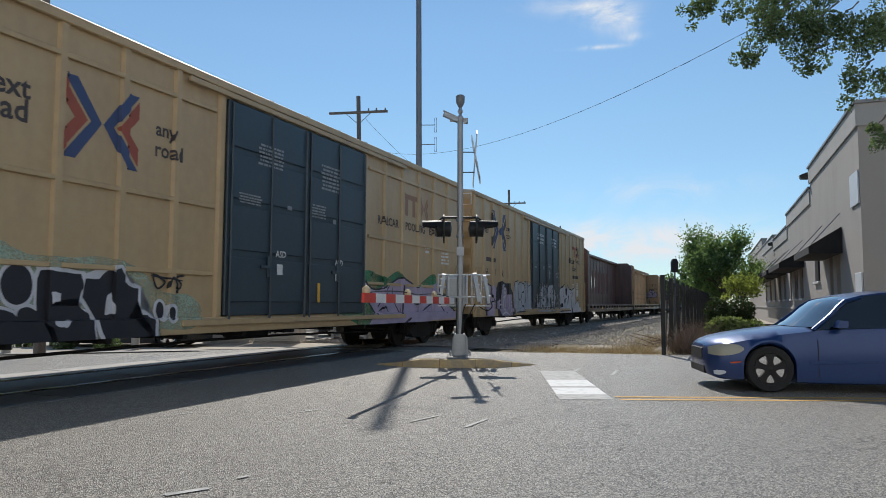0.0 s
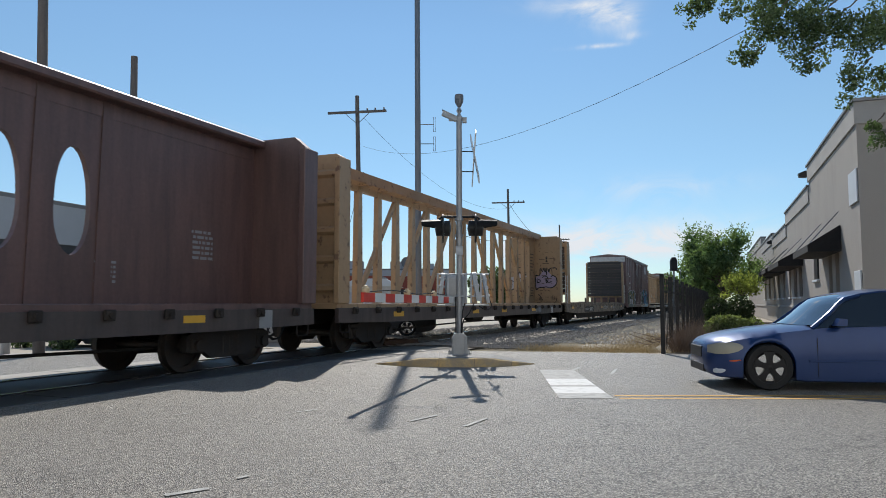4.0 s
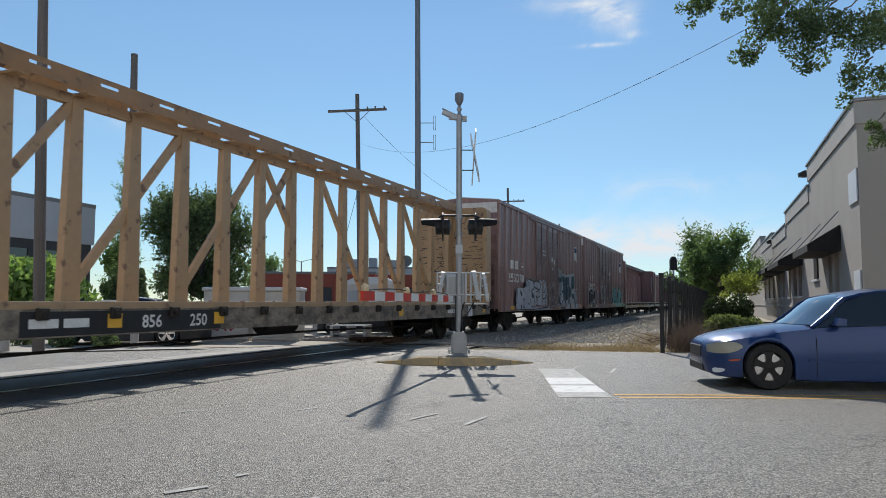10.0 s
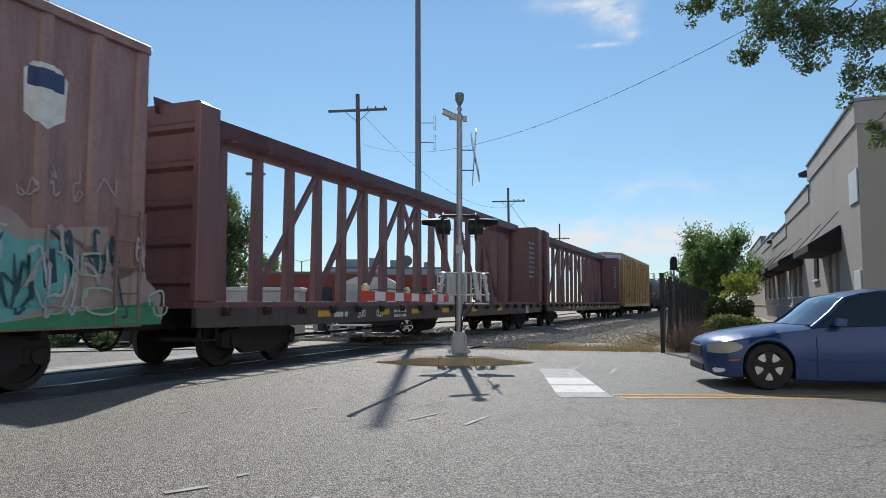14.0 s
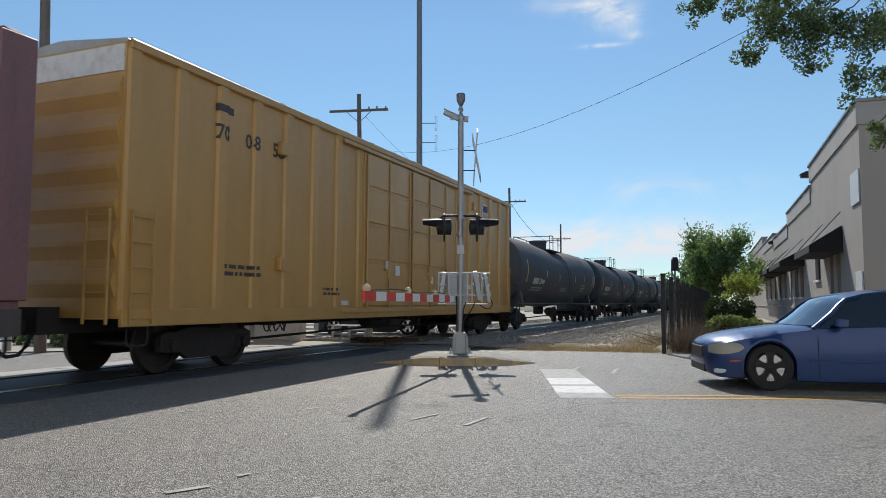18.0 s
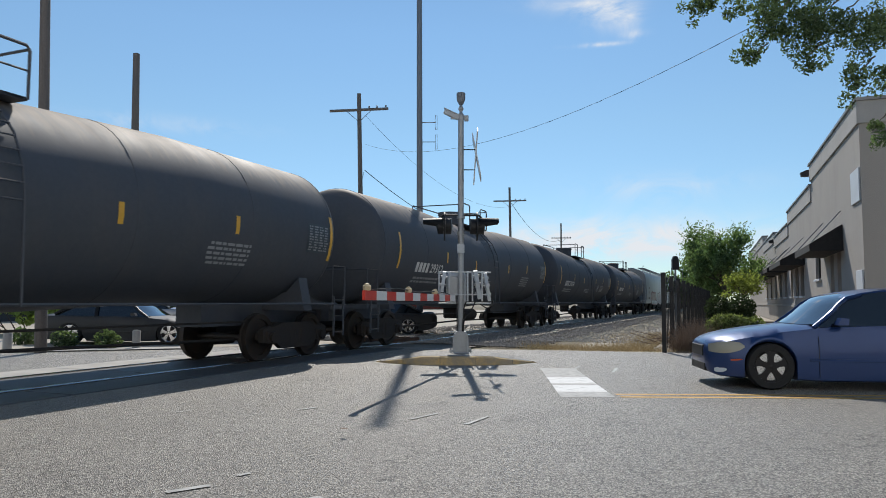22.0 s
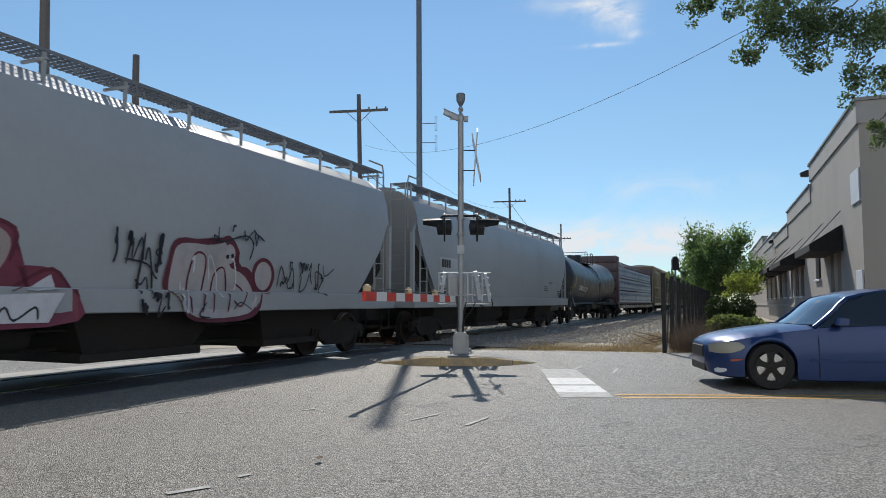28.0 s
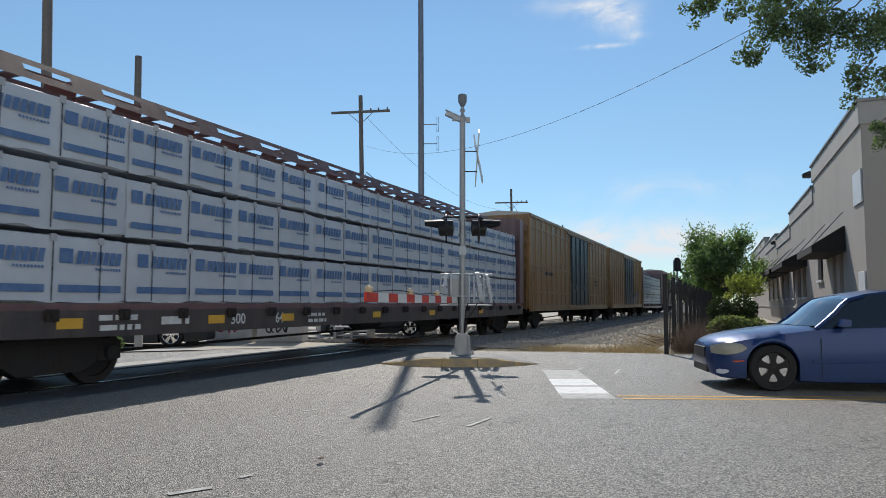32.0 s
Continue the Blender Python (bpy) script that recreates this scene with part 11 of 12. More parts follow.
def piece_hop2(s):
    s.layer("maroon")
    s.fill([(1.96, 1.41), (2.03, 1.82), (2.22, 2.18), (3.05, 2.19), (3.43, 2.32), (3.72, 2.04), (3.6, 1.83), (4.02, 1.75), (4.31, 1.31), (3.99, 0.89), (2.56, 0.87), (2.22, 1.23)], True)
    s.fill([(4.76, 1.67), (4.66, 1.42), (4.42, 1.32), (4.18, 1.42), (4.07, 1.65), (4.16, 1.88), (4.4, 1.99), (4.64, 1.91)], True)
    s.layer("blush")
    s.fill([(2.07, 1.35), (2.11, 1.82), (2.29, 2.1), (3.05, 2.12), (3.34, 2.18), (3.4, 1.82), (3.86, 1.64), (4.14, 1.31), (3.88, 0.97), (2.6, 0.93), (2.26, 1.29)], True)
    s.fill([(4.66, 1.67), (4.59, 1.47), (4.42, 1.39), (4.24, 1.47), (4.16, 1.65), (4.23, 1.84), (4.4, 1.92), (4.58, 1.85)], True)
    s.fill([(3.59, 2.01), (3.55, 1.89), (3.45, 1.83), (3.34, 1.88), (3.29, 1.99), (3.33, 2.11), (3.43, 2.17), (3.54, 2.13)], True)
    s.layer("maroon")
    s.line(0.035, [(2.5, 1.0), (2.45, 1.5), (2.6, 1.95), (2.85, 1.9), (2.8, 1.4), (2.75, 1.0)])
    s.line(0.035, [(3.0, 1.0), (3.05, 1.6), (3.3, 1.75), (3.4, 1.3), (3.35, 1.0)])
    s.line(0.03, [(3.6, 1.5), (3.85, 1.35), (3.7, 1.1), (3.5, 1.2)])
    s.layer("white")
    tags(s, 2.2, 3.9, 1.0, 1.9, 5, 81, 0.03)
    s.layer("black")
    tags(s, 0.95, 1.95, 1.25, 2.2, 5, 82, 0.05)
    tags(s, 1.5, 2.1, 0.95, 1.3, 3, 83, 0.04)
    tags(s, 4.85, 6.5, 1.45, 1.95, 8, 84, 0.035)
    tags(s, 3.0, 4.4, 2.15, 2.5, 4, 85, 0.03)
    s.fill([(3.41, 1.95), (3.4, 1.92), (3.38, 1.91), (3.35, 1.92), (3.33, 1.95), (3.35, 1.98), (3.37, 1.99), (3.4, 1.98)], True)
    s.fill([(3.54, 1.97), (3.53, 1.95), (3.5, 1.93), (3.47, 1.94), (3.46, 1.97), (3.47, 2), (3.5, 2.01), (3.53, 2)], True)
    s.line(0.03, [(1.32, 2.11), (1.3, 1.78), (1.46, 2.12), (1.51, 1.79)])
    s.line(0.03, [(1.16, 1.8), (1.58, 1.74), (1.74, 1.57), (1.81, 1.52)])
    s.line(0.03, [(1.8, 1.98), (1.87, 1.92), (1.8, 1.87), (1.75, 1.93), (1.8, 1.98)])
    s.line(0.03, [(1.38, 1.51), (1.49, 1.43), (1.59, 1.54), (1.64, 1.29)])
    s.line(0.03, [(1.64, 1.23), (1.82, 1.29), (1.76, 0.95), (1.91, 1.12)])
    s.line(0.03, [(3.13, 2.45), (3.19, 2.2), (3.84, 2.35), (4.06, 2.2), (3.96, 1.92)])
    s.line(0.03, [(4.16, 2.2), (4.1, 2.41), (4.39, 2.29)])
    s.line(0.03, [(4.82, 1.45), (4.93, 1.86), (5.13, 1.53), (5.31, 1.84), (5.39, 1.39)])
    s.line(0.03, [(5.64, 1.7), (5.58, 1.39), (5.78, 1.47), (5.91, 1.78)])
    s.line(0.03, [(6.2, 1.4), (6.12, 1.79), (6.42, 1.68), (6.28, 1.4), (6.5, 1.32)])
    s.line(0.03, [(6.41, 1.96), (6.49, 1.72), (6.87, 1.9)])
    s.line(0.03, [(2.81, 1.17), (2.65, 0.96), (2.91, 0.92)])
    s.line(0.02, [(3.48, 1.04), (3.67, 1.17), (3.99, 1.03)])

# ---------------------------------------------------------------- the cars in their order


def consist():
    # yellow boxcar with dark doors
    r, h, w, p, c = boxcar("weathered yellow boxcar with dark blue plug doors and graffiti", 2.2, 21.2, YELLOW, BLUEDOOR, 0.53, 4.95, bands=True, ribs=1.05, low=0.80)
    d = w - 0.115
    x_logo(r, -4.5, 3.68, 1.3, 1.12, w, p, c, (BLUESTENCIL, REDSTENCIL))
    lettering(r, [("next", -6.3, 3.72, 0.24), ("load", -6.3, 3.42, 0.3), ("any", -3.52, 3.68, 0.22), ("road", -3.52, 3.42, 0.24)], DARKSTENCIL, w, p, c)
    lettering(r, [("RAILCAR", 3.8, 3.16, 0.22), ("POOLING", 5.4, 3.16, 0.22), ("EXPERTS", 7.0, 3.16, 0.22)], DARKSTENCIL, w, p, c)
    x_logo(r, 6.6, 3.85, 0.6, 0.62, w, p, c, (FADEDRED, FADEDRED))
    stencils(r, [(5.25, 6.15, 4.0, 4.14, 0), (5.37, 5.55, 3.55, 4.0, 0), (5.83, 6.01, 3.55, 4.0, 0)], FADEDRED, w, p, c)
    stencils(r, [(7.9, 8.4, 2.35, 2.75, 4), (6.7, 7.05, 2.6, 2.85, 2)], PATCHWHITE, w, p, c)
    spray(r, piece_a_front, "black bubble letters outlined in white over a pale green haze", w, p, c, 0.94, 0.68)
    spray(r, piece_a_rear, "pale lilac angular piece with dark cracks over a green haze", w, p, c, 0.94, 0.68)
    stencils(r, [(-1.15, -0.35, 3.72, 4.15, 6), (-1.7, -1.0, 2.95, 3.15, 4), (1.0, 1.75, 3.58, 4.15, 7), (0.6, 1.2, 2.95, 3.25, 5), (-0.2, -0.05, 3.0, 3.08, 0), (1.5, 1.62, 2.9, 3.0, 0)], PATCHGREY, d, d, [])
    stencils(r, [(-0.5, -0.32, 1.72, 1.92, 0), (1.62, 1.78, 1.66, 1.86, 0)], PATCHWHITE, d, d, [])
    stencils(r, [(0.92, 1.02, 1.2, 1.6, 0)], REFLECT, d, d, [])
    lettering(r, [("ASD", -0.55, 2.05, 0.13), ("ASD", 1.6, 2.0, 0.13)], PATCHWHITE, d, d, [])
    # second yellow boxcar
    r, h, w, p, c = boxcar("yellow boxcar with dark doors, covered low down in graffiti", 22.4, 41.3, YELLOW, BLUEDOOR, 0.22, 5.1, white_end=True, ribs=0.95, rib_w=0.2, low=0.85)
    d = w - 0.115
    x_logo(r, -6.6, 3.9, 1.75, 1.4, w, p, c, (BLUESTENCIL, DARKSTENCIL))
    lettering(r, [("next", -8.36, 3.98, 0.2), ("load", -8.36, 3.7, 0.24), ("any", -5.7, 3.95, 0.2), ("road", -5.7, 3.7, 0.22), ("66", -8.18, 2.2, 0.26), ("11", -7.2, 2.2, 0.26), ("62", -6.38, 2.2, 0.26)], DARKSTENCIL, w, p, c)
    lettering(r, [("Railcar", 5.5, 3.35, 0.3), ("Pooling", 7.2, 3.35, 0.33), ("Experts", 6.35, 2.9, 0.32)], DARKSTENCIL, w, p, c)
    stencils(r, [(6.35, 7.88, 2.5, 2.8, 1), (-8.2, -6.85, 2.65, 2.92, 1)], DARKSTENCIL, w, p, c)
    stencils(r, [(6.3, 7.25, 4.15, 4.3, 0), (6.55, 6.75, 3.75, 4.15, 0), (7.0, 7.18, 3.75, 4.15, 0)], REDSTENCIL, w, p, c)
    x_logo(r, 7.7, 4.05, 0.7, 0.6, w, p, c, (REDSTENCIL, DARKSTENCIL))
    stencils(r, [(7.35, 7.75, 1.6, 1.95, 0), (6.3, 6.6, 1.75, 2.3, 4), (7.3, 7.8, 2.0, 2.35, 4)], PATCHWHITE, w, p, c)
    spray(r, piece_b_front, "lilac wild letters with black shadows", w, p, c, 0.99, 0.73)
    spray(r, piece_b_door, "silver piece with heavy black outlines across the doors", d, d, [], 0.9)
    spray(r, piece_b_rear, "white angular letters with black outlines", w, p, c, 0.99, 0.73)
    lettering(r, [("CLOSE THIS DOOR", -1.5, 4.22, 0.105), ("BEFORE CLOSING", -1.4, 4.05, 0.105), ("MAIN DOOR", -1.15, 3.88, 0.105), ("CLOSE AND LOCK", 1.2, 4.22, 0.09), ("DOORS BEFORE", 1.25, 4.07, 0.09), ("MOVING CAR", 1.38, 3.92, 0.09)], PATCHWHITE, d, d, [])
    stencils(r, [(-0.4, -0.2, 2.75, 2.9, 0), (0.55, 1.15, 2.85, 3.05, 3), (0.62, 0.92, 2.58, 2.66, 0), (0.70, 0.80, 2.35, 2.75, 0), (1.95, 2.5, 2.45, 2.7, 4), (-1.9, -1.5, 2.75, 2.85, 1)], PATCHGREY, d, d, [])
    # brown car with oval openings
    r, h, y = centre_beam("dark brown centre-beam car with tall oval openings", 42.6, 62.3, OXIDE, 12, 4.66, opera=True, panel=2.6, sill=SILLDARK)
    lettering(r, [("217027", -2.4, 0.82, 0.2)], PATCHWHITE, y, y, [])
    for x in (-3.05, -2.86):
        bm = bmesh.new()
        marks_on(bm, 1, x, x + 0.14, 0.82, 1.02, y - 0.005)
        part("car_initial", bm, PATCHWHITE, r)
    stencils(r, [(2.0, 2.9, 0.76, 1.0, 2), (8.0, 8.4, 0.72, 1.05, 0)], PATCHGREY, y, y, [])
    stencils(r, [(-5.45, -5.0, 3.78, 4.16, 5), (-7.5, -7.05, 1.55, 1.95, 5), (0.6, 1.0, 3.8, 4.15, 4), (5.5, 5.95, 1.5, 1.9, 5), (7.7, 8.3, 2.0, 2.6, 6)], PATCHGREY, -0.054, -0.054, [])
    reflectors(r, (-5.0, -0.95, 2.4, 6.3), 0.92, y, 0.5, 0.12)
    # yellow open truss
    r, h, y = centre_beam("yellow open centre-beam lumber car, empty and rusty", 63.3, 85.4, TAN, 16, 4.72, panel=2.2, sill=SILLDARK, plate=0.95, slots=False)
    reflectors(r, (-8.0, -2.0, 1.2, 5.5), 0.9, y, 0.6, 0.13)
    stencils(r, [(8.7, 9.0, 0.72, 1.0, 0)], PATCHWHITE, y, y, [])
    for i in range(4):
        bm = bmesh.new()
        marks_on(bm, 1, 5.9 + i * 0.24, 6.04 + i * 0.24, 0.78, 0.98, y - 0.005)
        part("car_initial", bm, PATCHGREY, r)
    bars = [(h - 1.12, h - 0.5 - 0.12 * (i % 3), 3.62 - 0.16 * i, 3.68 - 0.16 * i, 0) for i in range(6)] + [(h - 1.12, h - 0.55 - 0.1 * (i % 2), 1.92 - 0.13 * i, 1.97 - 0.13 * i, 0) for i in range(4)]
    stencils(r, bars, SPRAY["rustmark"], -0.08, -0.08, [])
    spray_wall(r, piece_end_wall, "lilac letters and a pale star on the end wall", h - 0.312)
    # bulkhead flat car
    r, h, y = bulkhead_flat("empty yellow bulkhead flat car with dark plank ends", 86.3, 107.2, TAN, GRIMY_TAN)
    bm = bmesh.new()
    box(bm, -5.6, -2.72, y - 0.008, y, 0.66, 1.0)
    part("number_board", bm, MATT_BLACK, r, "black number board")
    lettering(r, [("804003", -4.08, 0.71, 0.23)], PATCHWHITE, y - 0.009, y - 0.009, [])
    stencils(r, [(-5.45, -4.45, 0.71, 0.94, 1), (4.6, 5.5, 0.78, 1.0, 1), (0.9, 2.2, 0.76, 1.02, 2)], PATCHGREY, y - 0.009, y - 0.009, [])
    reflectors(r, (-8.8, 0.2, 4.2, 8.9), 0.93, y, 0.5, 0.12)
    spray(r, piece_sill_tags, "black and pale tags along the sill", y, y, [], 0.2)
    rnd = random.Random(3)
    for i in range(22):
        bm = bmesh.new()
        x = -8.8 + i * 0.8 + rnd.uniform(-0.3, 0.3)
        box(bm, x, x + rnd.uniform(0.08, 0.3), -1.36 + rnd.uniform(0, 0.2), -1.1 + rnd.uniform(0, 0.3), 1.19, 1.205 + rnd.choice((0.01, 0.02, 0.03, 0.06)), 0.008)
        part("dunnage_scrap", bm, LUMBER, r)
    for x, hh in ((-5.05, 0.30), (-1.95, 0.34), (3.6, 0.26)):
        bm = bmesh.new()
        box(bm, x - 0.06, x + 0.06, -1.44, -1.36, 1.1, 1.19 + hh, 0.012)
        part("stake", bm, WOOD_DARK, r, "short grey stake in its pocket")
    for i in range(15):
        bm = bmesh.new()
        x = -8.7 + i * 1.17
        box(bm, x - 0.02, x + 0.13, y - 0.03, y + 0.05, 1.12, 1.2, 0.01)
        part("deck_clip", bm, GRIMY_TAN, r)
    # brown boxcar
    r, h, w, p, c = boxcar("old oxide-brown boxcar with a white end band and graffiti", 108.6, 124.1, DARKBROWN, DARKBROWN, -0.1, 4.2, white_end=True, overhang=1.6, ribs=0.98, rib_w=0.14, roof=DARKBROWN)
    d = w - 0.115
    lettering(r, [("37", -6.66, 2.28, 0.27), ("47", -5.78, 2.28, 0.27)], PATCHWHITE, w, p, c)
    stencils(r, [(-5.75, -5.3, 2.72, 2.95, 1), (-6.6, -6.0, 3.5, 3.7, 1), (-5.7, -5.4, 3.35, 3.5, 1), (5.4, 6.05, 4.0, 4.7, 0)], PATCHWHITE, w, p, c)
    stencils(r, [(0.9, 1.85, 2.55, 2.95, 0)], DARKSTENCIL, d, d, [])
    stencils(r, [(-1.6, -0.9, 3.5, 4.0, 7), (0.2, 0.7, 2.1, 2.6, 6), (1.0, 1.75, 2.62, 2.88, 3)], PATCHGREY, d - 0.004, d - 0.004, [])
    spray(r, piece_f_nose, "green and olive letters with white eyes and outlines", w, p, c)
    spray(r, piece_f_front, "worn silver patches with black outlines", d, d, [], 0.9)
    spray(r, piece_f_rear, "big blue letters outlined in white on a green field", w, p, c)
    # yellow truss
    r, h, y = centre_beam("yellow open centre-beam lumber car with black sill patches", 125.1, 148.3, TAN, 17, 4.72, panel=2.1, sill=GRIMY_TAN)
    bm = bmesh.new()
    box(bm, -6.6, -2.9, y - 0.006, y, 0.72, 1.04)
    part("number_board", bm, MATT_BLACK, r, "black number patch")
    lettering(r, [("856", -4.65, 0.78, 0.2), ("250", -3.65, 0.78, 0.2)], PATCHWHITE, y - 0.008, y - 0.008, [])
    stencils(r, [(-6.5, -5.5, 0.78, 1.0, 1), (7.4, 8.3, 0.78, 1.0, 1), (9.3, 9.7, 0.7, 1.04, 0)], PATCHWHITE, y - 0.008, y - 0.008, [])
    reflectors(r, (-5.15, -2.95, 4.2, 10.9), 0.9, y - 0.008, 0.25, 0.2)
    spray_wall(r, piece_strap_marks, "rows of dark scuffs left by straps and timber", h - 0.312)
    # two brown boxcars
    for k, (a, b, num, dx, dw) in enumerate(((149.3, 164.9, ("35", "50", "70"), -0.6, 4.3), (165.8, 181.6, ("35", "50", "29"), -0.96, 4.6))):
        r, h, w, p, c = boxcar("oxide-brown boxcar with worn white number and graffiti", a, b, BROWN, BROWN, dx, dw, white_end=True, ribs=0.78, rib_w=0.2, roof=BROWN, low=0.92)
        d = w - 0.115
        lettering(r, [(q, -6.48 + 0.76 * i, 1.96, 0.36) for i, q in enumerate(num)], PATCHWHITE, w, p, c)
        stencils(r, [(-6.26, -5.98, 2.5, 2.84, 0), (-5.60, -5.36, 2.5, 2.84, 0)], PATCHWHITE, w, p, c)
        stencils(r, [(-4.74, -4.5, 2.5, 2.515, 0), (-4.74, -4.5, 2.755, 2.77, 0), (-4.74, -4.725, 2.515, 2.755, 0), (-4.515, -4.5, 2.515, 2.755, 0), (-4.68, -4.56, 2.58, 2.7, 1)], PATCHWHITE, w, p, c)
        stencils(r, [(-1.5, -1.0, 3.25, 3.6, 2), (0.15, 0.45, 3.1, 3.3, 0), (0.55, 0.85, 3.0, 3.2, 0), (0.2, 0.5, 2.7, 2.8, 0)], PATCHWHITE, d, d, [])
        shield(r, 6.22, 3.8, 0.64, 0.85, w, p, c, False)
        if k == 0:
            spray(r, piece_g_front, "silver letters with black outlines", d, d, [], 0.9)
            spray(r, piece_g_rear, "spiked dark letters on a white ground", w, p, c)
        else:
            spray(r, piece_h_nose, "black letters with white outlines", w, p, c)
            spray(r, piece_h_front, "small blue piece outlined in white below a pink tag", w, p, c)
            spray(r, piece_h_door, "broken silver and maroon patches of old paint", d, d, [], 0.9)
            spray(r, piece_h_rear, "turquoise piece with pink peaks and pale loops", w, p, c)
        reflectors(r, (-6.2, -4.4, -1.4, 1.9, 4.6, 7.2), 0.95, w - 0.08, 0.5, 0.13)
    # two red trusses
    for k, (a, b, n1, n2) in enumerate(((182.8, 205.2, "200", "027"), (206.3, 229.3, "200", "197"))):
        r, h, y = centre_beam("dull red open centre-beam lumber car, empty", a, b, RED, 16, 4.72, panel=2.2, sill=SILLDARK, slots=False)
        lettering(r, [(n1, -5.85, 0.8, 0.2), (n2, -4.9, 0.8, 0.2)], PATCHWHITE, y, y, [])
        stencils(r, [(-6.9, -6.3, 0.8, 1.0, 1), (-4.0, -3.2, 0.76, 1.0, 2), (8.6, 9.0, 0.7, 1.02, 0)], PATCHWHITE, y, y, [])
        reflectors(r, (-7.3, -4.45, -2.6, -0.4, 2.2, 5.0), 0.92, y, 0.5, 0.13)
        bm = bmesh.new()
        bars_on(bm, 9.7, 10.7, 2.2, 3.9, -1.268, 8, 2)
        part("stencil", bm, PATCHGREY, r, "worn white notice on the end panel")
    # golden boxcar
    r, h, w, p, c = boxcar("bright golden-yellow boxcar with a white end band", 230.8, 249.6, GOLD, GOLD, 0.2, 5.1, white_end=True, ribs=1.02, rib_w=0.26, roof=ROOFSTEEL, low=0.92)
    d = w - 0.115
    lettering(r, [("70", -7.5, 3.95, 0.28), ("08", -6.68, 3.95, 0.28), ("58", -5.86, 3.95, 0.28)], DARKSTENCIL, w, p, c)
    stencils(r, [(-7.5, -7.0, 4.4, 4.64, 1), (-7.3, -6.2, 1.6, 1.85, 2), (-4.0, -3.4, 1.3, 1.5, 2)], DARKSTENCIL, w, p, c)
    stencils(r, [(-0.75, -0.5, 1.85, 2.1, 0), (-1.3, -1.1, 2.0, 2.2, 0), (1.5, 1.7, 1.7, 1.9, 0)], PATCHWHITE, d, d, [])
    stencils(r, [(4.6, 5.0, 1.6, 1.75, 0), (-3.3, -2.9, 1.1, 1.2, 0)], PATCHWHITE, w, p, c)
    for x, z in ((-5.6, 4.15), (-5.6, 1.9), (5.3, 4.4), (5.3, 1.95)):
        bm = bmesh.new()
        box(bm, x - 0.1, x + 0.1, w - 0.12, w, z - 0.13, z + 0.13, 0.015)
        part("bracket", bm, GOLD, r)
    shield(r, 6.63, 4.25, 0.62, 0.78, w, p, c)
    # black tank cars
    for a, b, num in ((250.6, 268.3, "29644"), (269.1, 286.8, "29494"), (287.8, 305.5, "29312"), (306.4, 323.8, "290374"), (324.9, 342.6, "29699")):
        r, h, rad, zc, shell = tank_car("long black tank car, dusty with a painted sunlit band on top, with white stencils", a, b, word=num)
        if num == "290374":
            def lay(bm, shell=shell):
                shell(bm)
                for v in bm.verts:
                    v.co.z += 0.16
            sp = Sprayer(r, "small white scrawl", lay, 0.0)
            sp.layer("silver")
            sp.line(0.045, [(3.1, -0.72), (3.3, -0.62), (3.42, -0.45), (3.28, -0.38), (3.2, -0.5), (3.4, -0.66), (3.55, -0.78)])
            sp.line(0.045, [(3.05, -0.55), (3.3, -0.52), (3.6, -0.5)])
            sp.finish()
    # grey hoppers
    r, h, side = hopper("light grey covered hopper car with large graffiti", 343.8, 363.4, GREYCAR)
    spray_curved(r, piece_hop1, "swollen pale letters outlined in dark red", side)
    spray_curved(r, piece_hop2, "pink swollen piece among black tags", side)
    bm = bmesh.new()
    word_on(bm, "382", -7.0, -6.4, 2.0, 2.24, 0.0)
    bars_on(bm, -7.2, -6.5, 2.45, 2.72, 0.0, 1, 2)
    bars_on(bm, -7.4, -5.9, 1.45, 1.7, 0.0, 2, 3)
    side(bm)
    part("stencil", bm, DARKSTENCIL, r)
    r, h, side = hopper("light grey covered hopper car with a pale number patch", 364.6, 383.5, GREYCAR)
    bm = bmesh.new()
    bm.faces.new([bm.verts.new(c) for c in ((-7.68, 0, 1.37), (-5.66, 0, 1.37), (-5.60, 0, 2.52), (-7.62, 0, 2.52))])
    bmesh.ops.subdivide_edges(bm, edges=bm.edges[:], cuts=15, use_grid_fill=True)
    side(bm)
    n = part("number_patch", bm, PATCHPALE, r, "pale repainted number patch")
    bm = bmesh.new()
    word_on(bm, "21713", -7.50, -6.72, 1.86, 2.10, -0.014)
    marks_on(bm, 4, -7.48, -6.78, 2.22, 2.46, -0.014)
    bars_on(bm, -7.62, -6.2, 1.42, 1.64, -0.014, 2, 3)
    for a, b, c, d in ((-5.98, -5.74, 2.08, 2.09), (-5.98, -5.74, 2.35, 2.36), (-5.98, -5.97, 2.08, 2.36), (-5.75, -5.74, 2.08, 2.36), (-5.90, -5.82, 2.13, 2.22)):
        marks_on(bm, 1, a, b, c, d, -0.014)
    side(bm)
    part("lettering", bm, DARKSTENCIL, n)
    bm = bmesh.new()
    bars_on(bm, 4.7, 5.4, 1.68, 1.92, 0.0, 3, 5)
    bars_on(bm, 7.3, 7.95, 1.45, 1.75, 0.0, 3, 6)
    bars_on(bm, 5.6, 6.3, 2.0, 2.15, 0.0, 2, 6)
    side(bm)
    part("stencil", bm, DARKSTENCIL, r)
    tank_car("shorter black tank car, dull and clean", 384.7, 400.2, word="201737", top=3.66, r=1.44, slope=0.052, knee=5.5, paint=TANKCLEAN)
    r, h, y = centre_beam("dark red centre-beam car loaded with wrapped lumber", 401.4, 424.9, MAROON, 16, 4.68, load=True, panel=2.0, face=DARKBROWN, sill=SILLDARK)
    lettering(r, [("300", -6.38, 0.8, 0.2), ("64", -5.1, 0.8, 0.2)], PATCHWHITE, y, y, [])
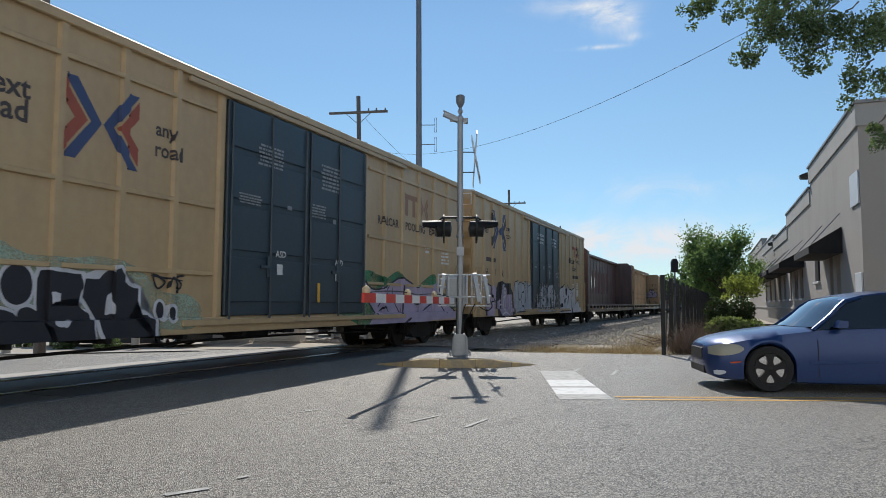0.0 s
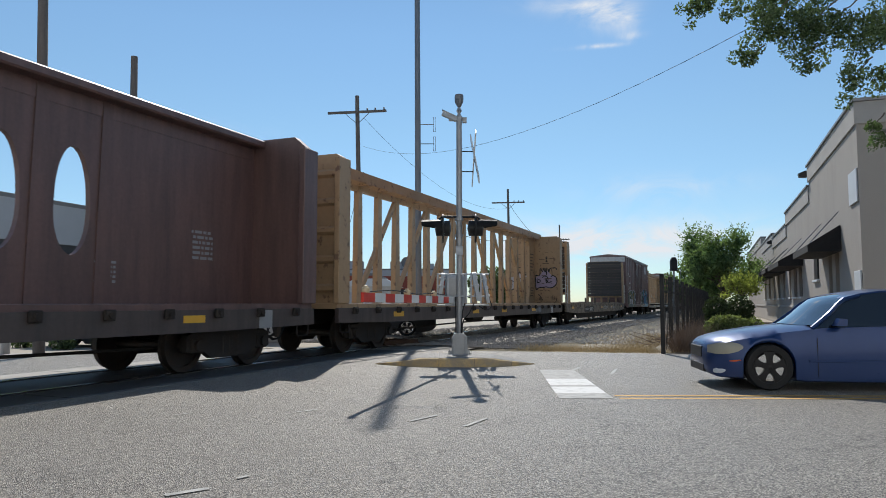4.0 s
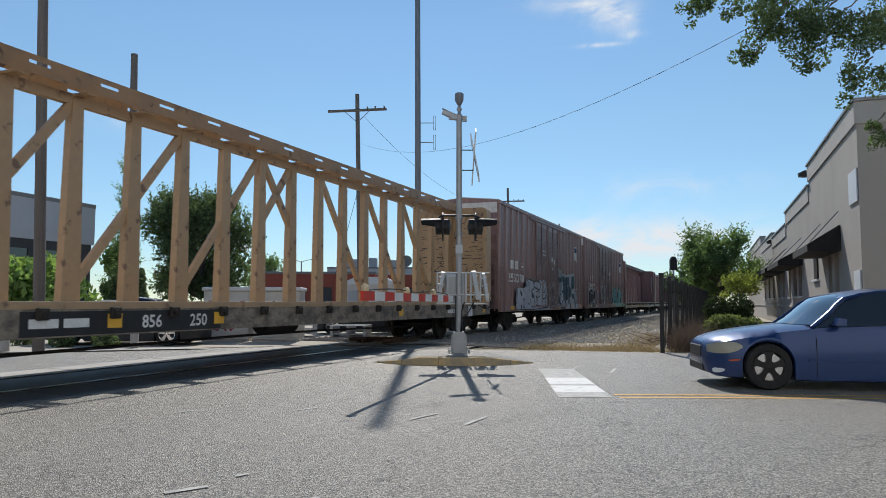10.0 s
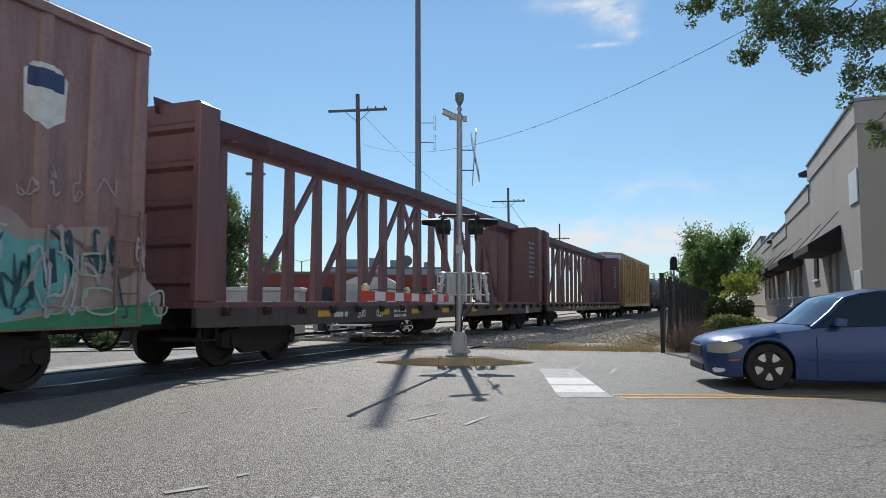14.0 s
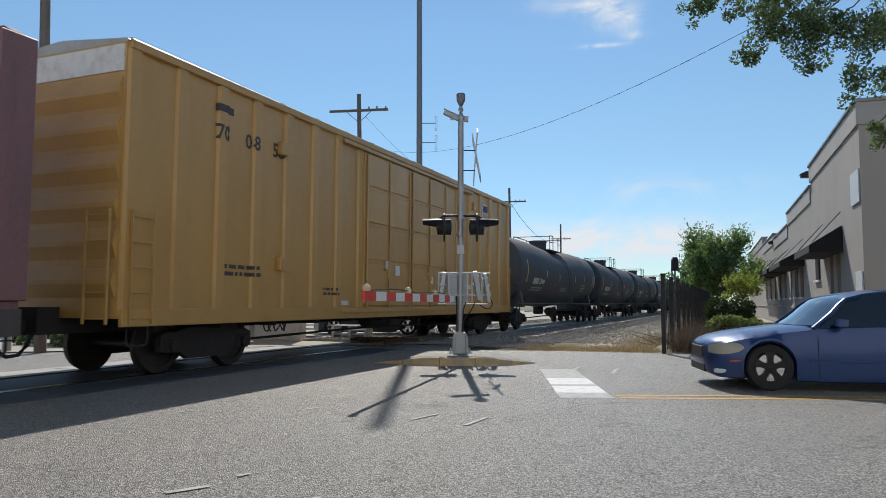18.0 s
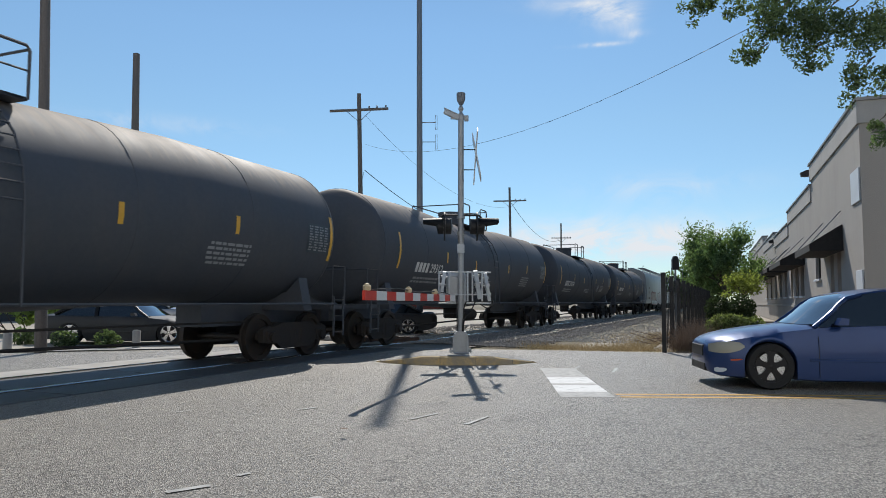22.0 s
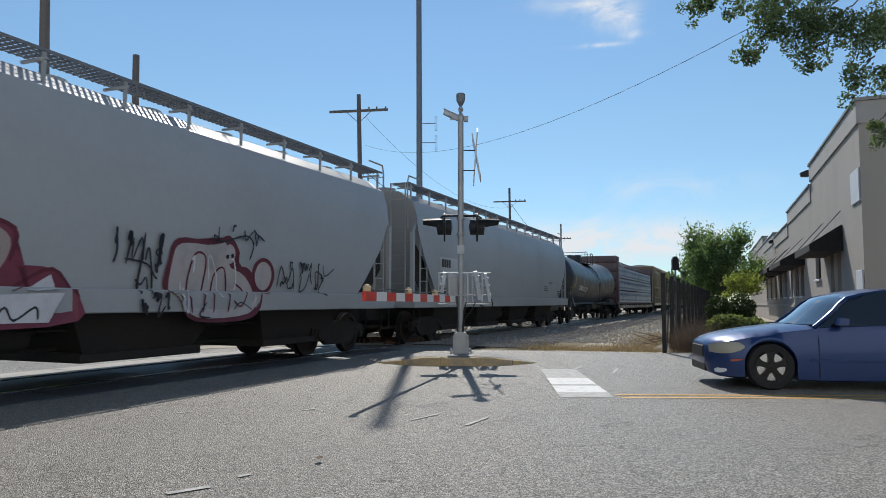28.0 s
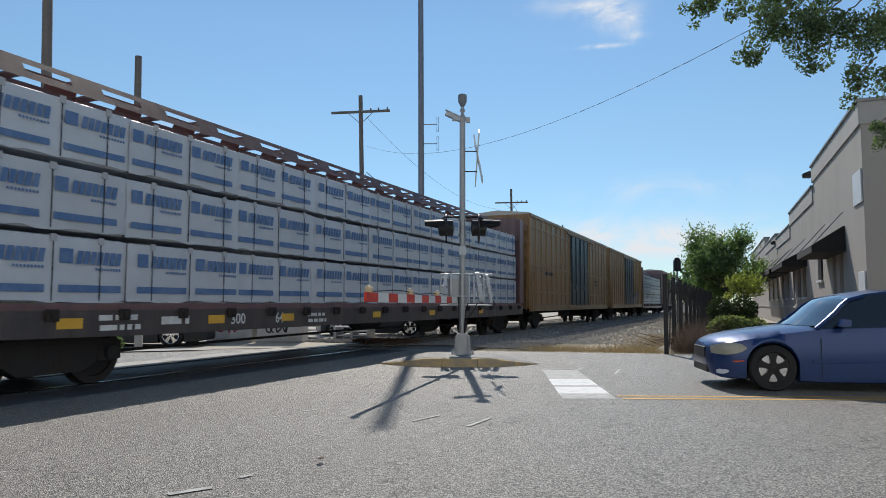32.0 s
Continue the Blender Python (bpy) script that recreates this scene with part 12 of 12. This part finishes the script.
    stencils(r, [(-8.0, -7.4, 0.8, 1.02, 1), (-9.2, -8.4, 0.76, 1.04, 2), (-4.0, -3.3, 0.76, 1.0, 2)], PATCHWHITE, y, y, [])
    reflectors(r, (-9.6, -6.75, -4.7, -1.0, 2.4, 6.6), 0.9, y, 0.4, 0.14)
    r, h, w, p, c = boxcar("rusty ochre boxcar with dark doors", 425.9, 445.2, OLIVE, BLUEDOOR, 0.4, 4.4, bands=True, ribs=0.95)
    stencils(r, [(-7.0, -5.6, 2.4, 2.7, 1), (5.0, 6.2, 2.2, 2.6, 2)], DARKSTENCIL, w, p, c)
    r, h, w, p, c = boxcar("rusty ochre boxcar with dark doors and tags", 446.3, 463.6, OLIVE, BLUEDOOR, 0.4, 4.4, ribs=0.95)
    spray(r, piece_far_tags, "grey tags low on the side", w, p, c)
    r, h, y = centre_beam("centre-beam car loaded with wrapped lumber", 464.7, 482.4, MAROON, 14, 4.6, load=True, panel=2.0, face=DARKBROWN)
    r, h, w, p, c = boxcar("oxide-brown boxcar far back in the train", 483.5, 501.0, BROWN, BROWN, 0.2, 4.0, ribs=0.95)


consist()

# ---------------------------------------------------------------- what moves


def motions():
    for car, s in TRAIN:
        walk(car, [(t, Matrix.Translation(on_track(s - SPEED * t, 0.0, 0.03)) @ pose(0, 0, 0, 0, 0, TRACK_TURN)) for t in (0.0, 8.0, 16.0, 24.0, 32.0)])
    # the dead leaf blows across the asphalt and comes to rest
    spots = [(0.0, 1.2, 13.4, 0.0, -60), (18.5, 1.2, 13.4, 0.0, -60), (19.6, 0.35, 11.6, 0.03, -20), (20.6, -0.39, 8.97, 0.03, 20), (21.0, -0.63, 8.24, 0.03, 60), (21.5, -0.81, 7.02, 0.04, 100),
             (22.0, -0.89, 6.4, 0.04, 140), (22.5, -0.93, 6.05, 0.05, 180), (23.0, -0.813, 5.79, 0.02, 220), (24.0, -0.9, 5.62, 0.0, 240), (25.0, -0.9, 5.47, 0.0, 262), (25.5, -0.945, 5.45, 0.0, 270), (32.0, -0.945, 5.45, 0.0, 270)]
    walk(LEAF, [(t, pose(x, y, z, 0, 0, a)) for t, x, y, z, a in spots])
    # the wheels roll: the near ends run towards the camera's left
    first = {}
    for w, k, a in WHEELS:
        if k not in first:
            rows = [(i / FPS, Matrix.Translation((a, 0, 0.457)) @ pose(0, 0, 0, 0, -math.degrees(SPEED * i / FPS / 0.457), 0)) for i in range(0, 32 * FPS + 1)]
            walk(w, rows)
            first[k] = w.animation_data
        else:
            w.rotation_mode = "QUATERNION"
            w.animation_data_create()
            w.animation_data.action = first[k].action
            w.animation_data.action_slot = first[k].action_slot


motions()
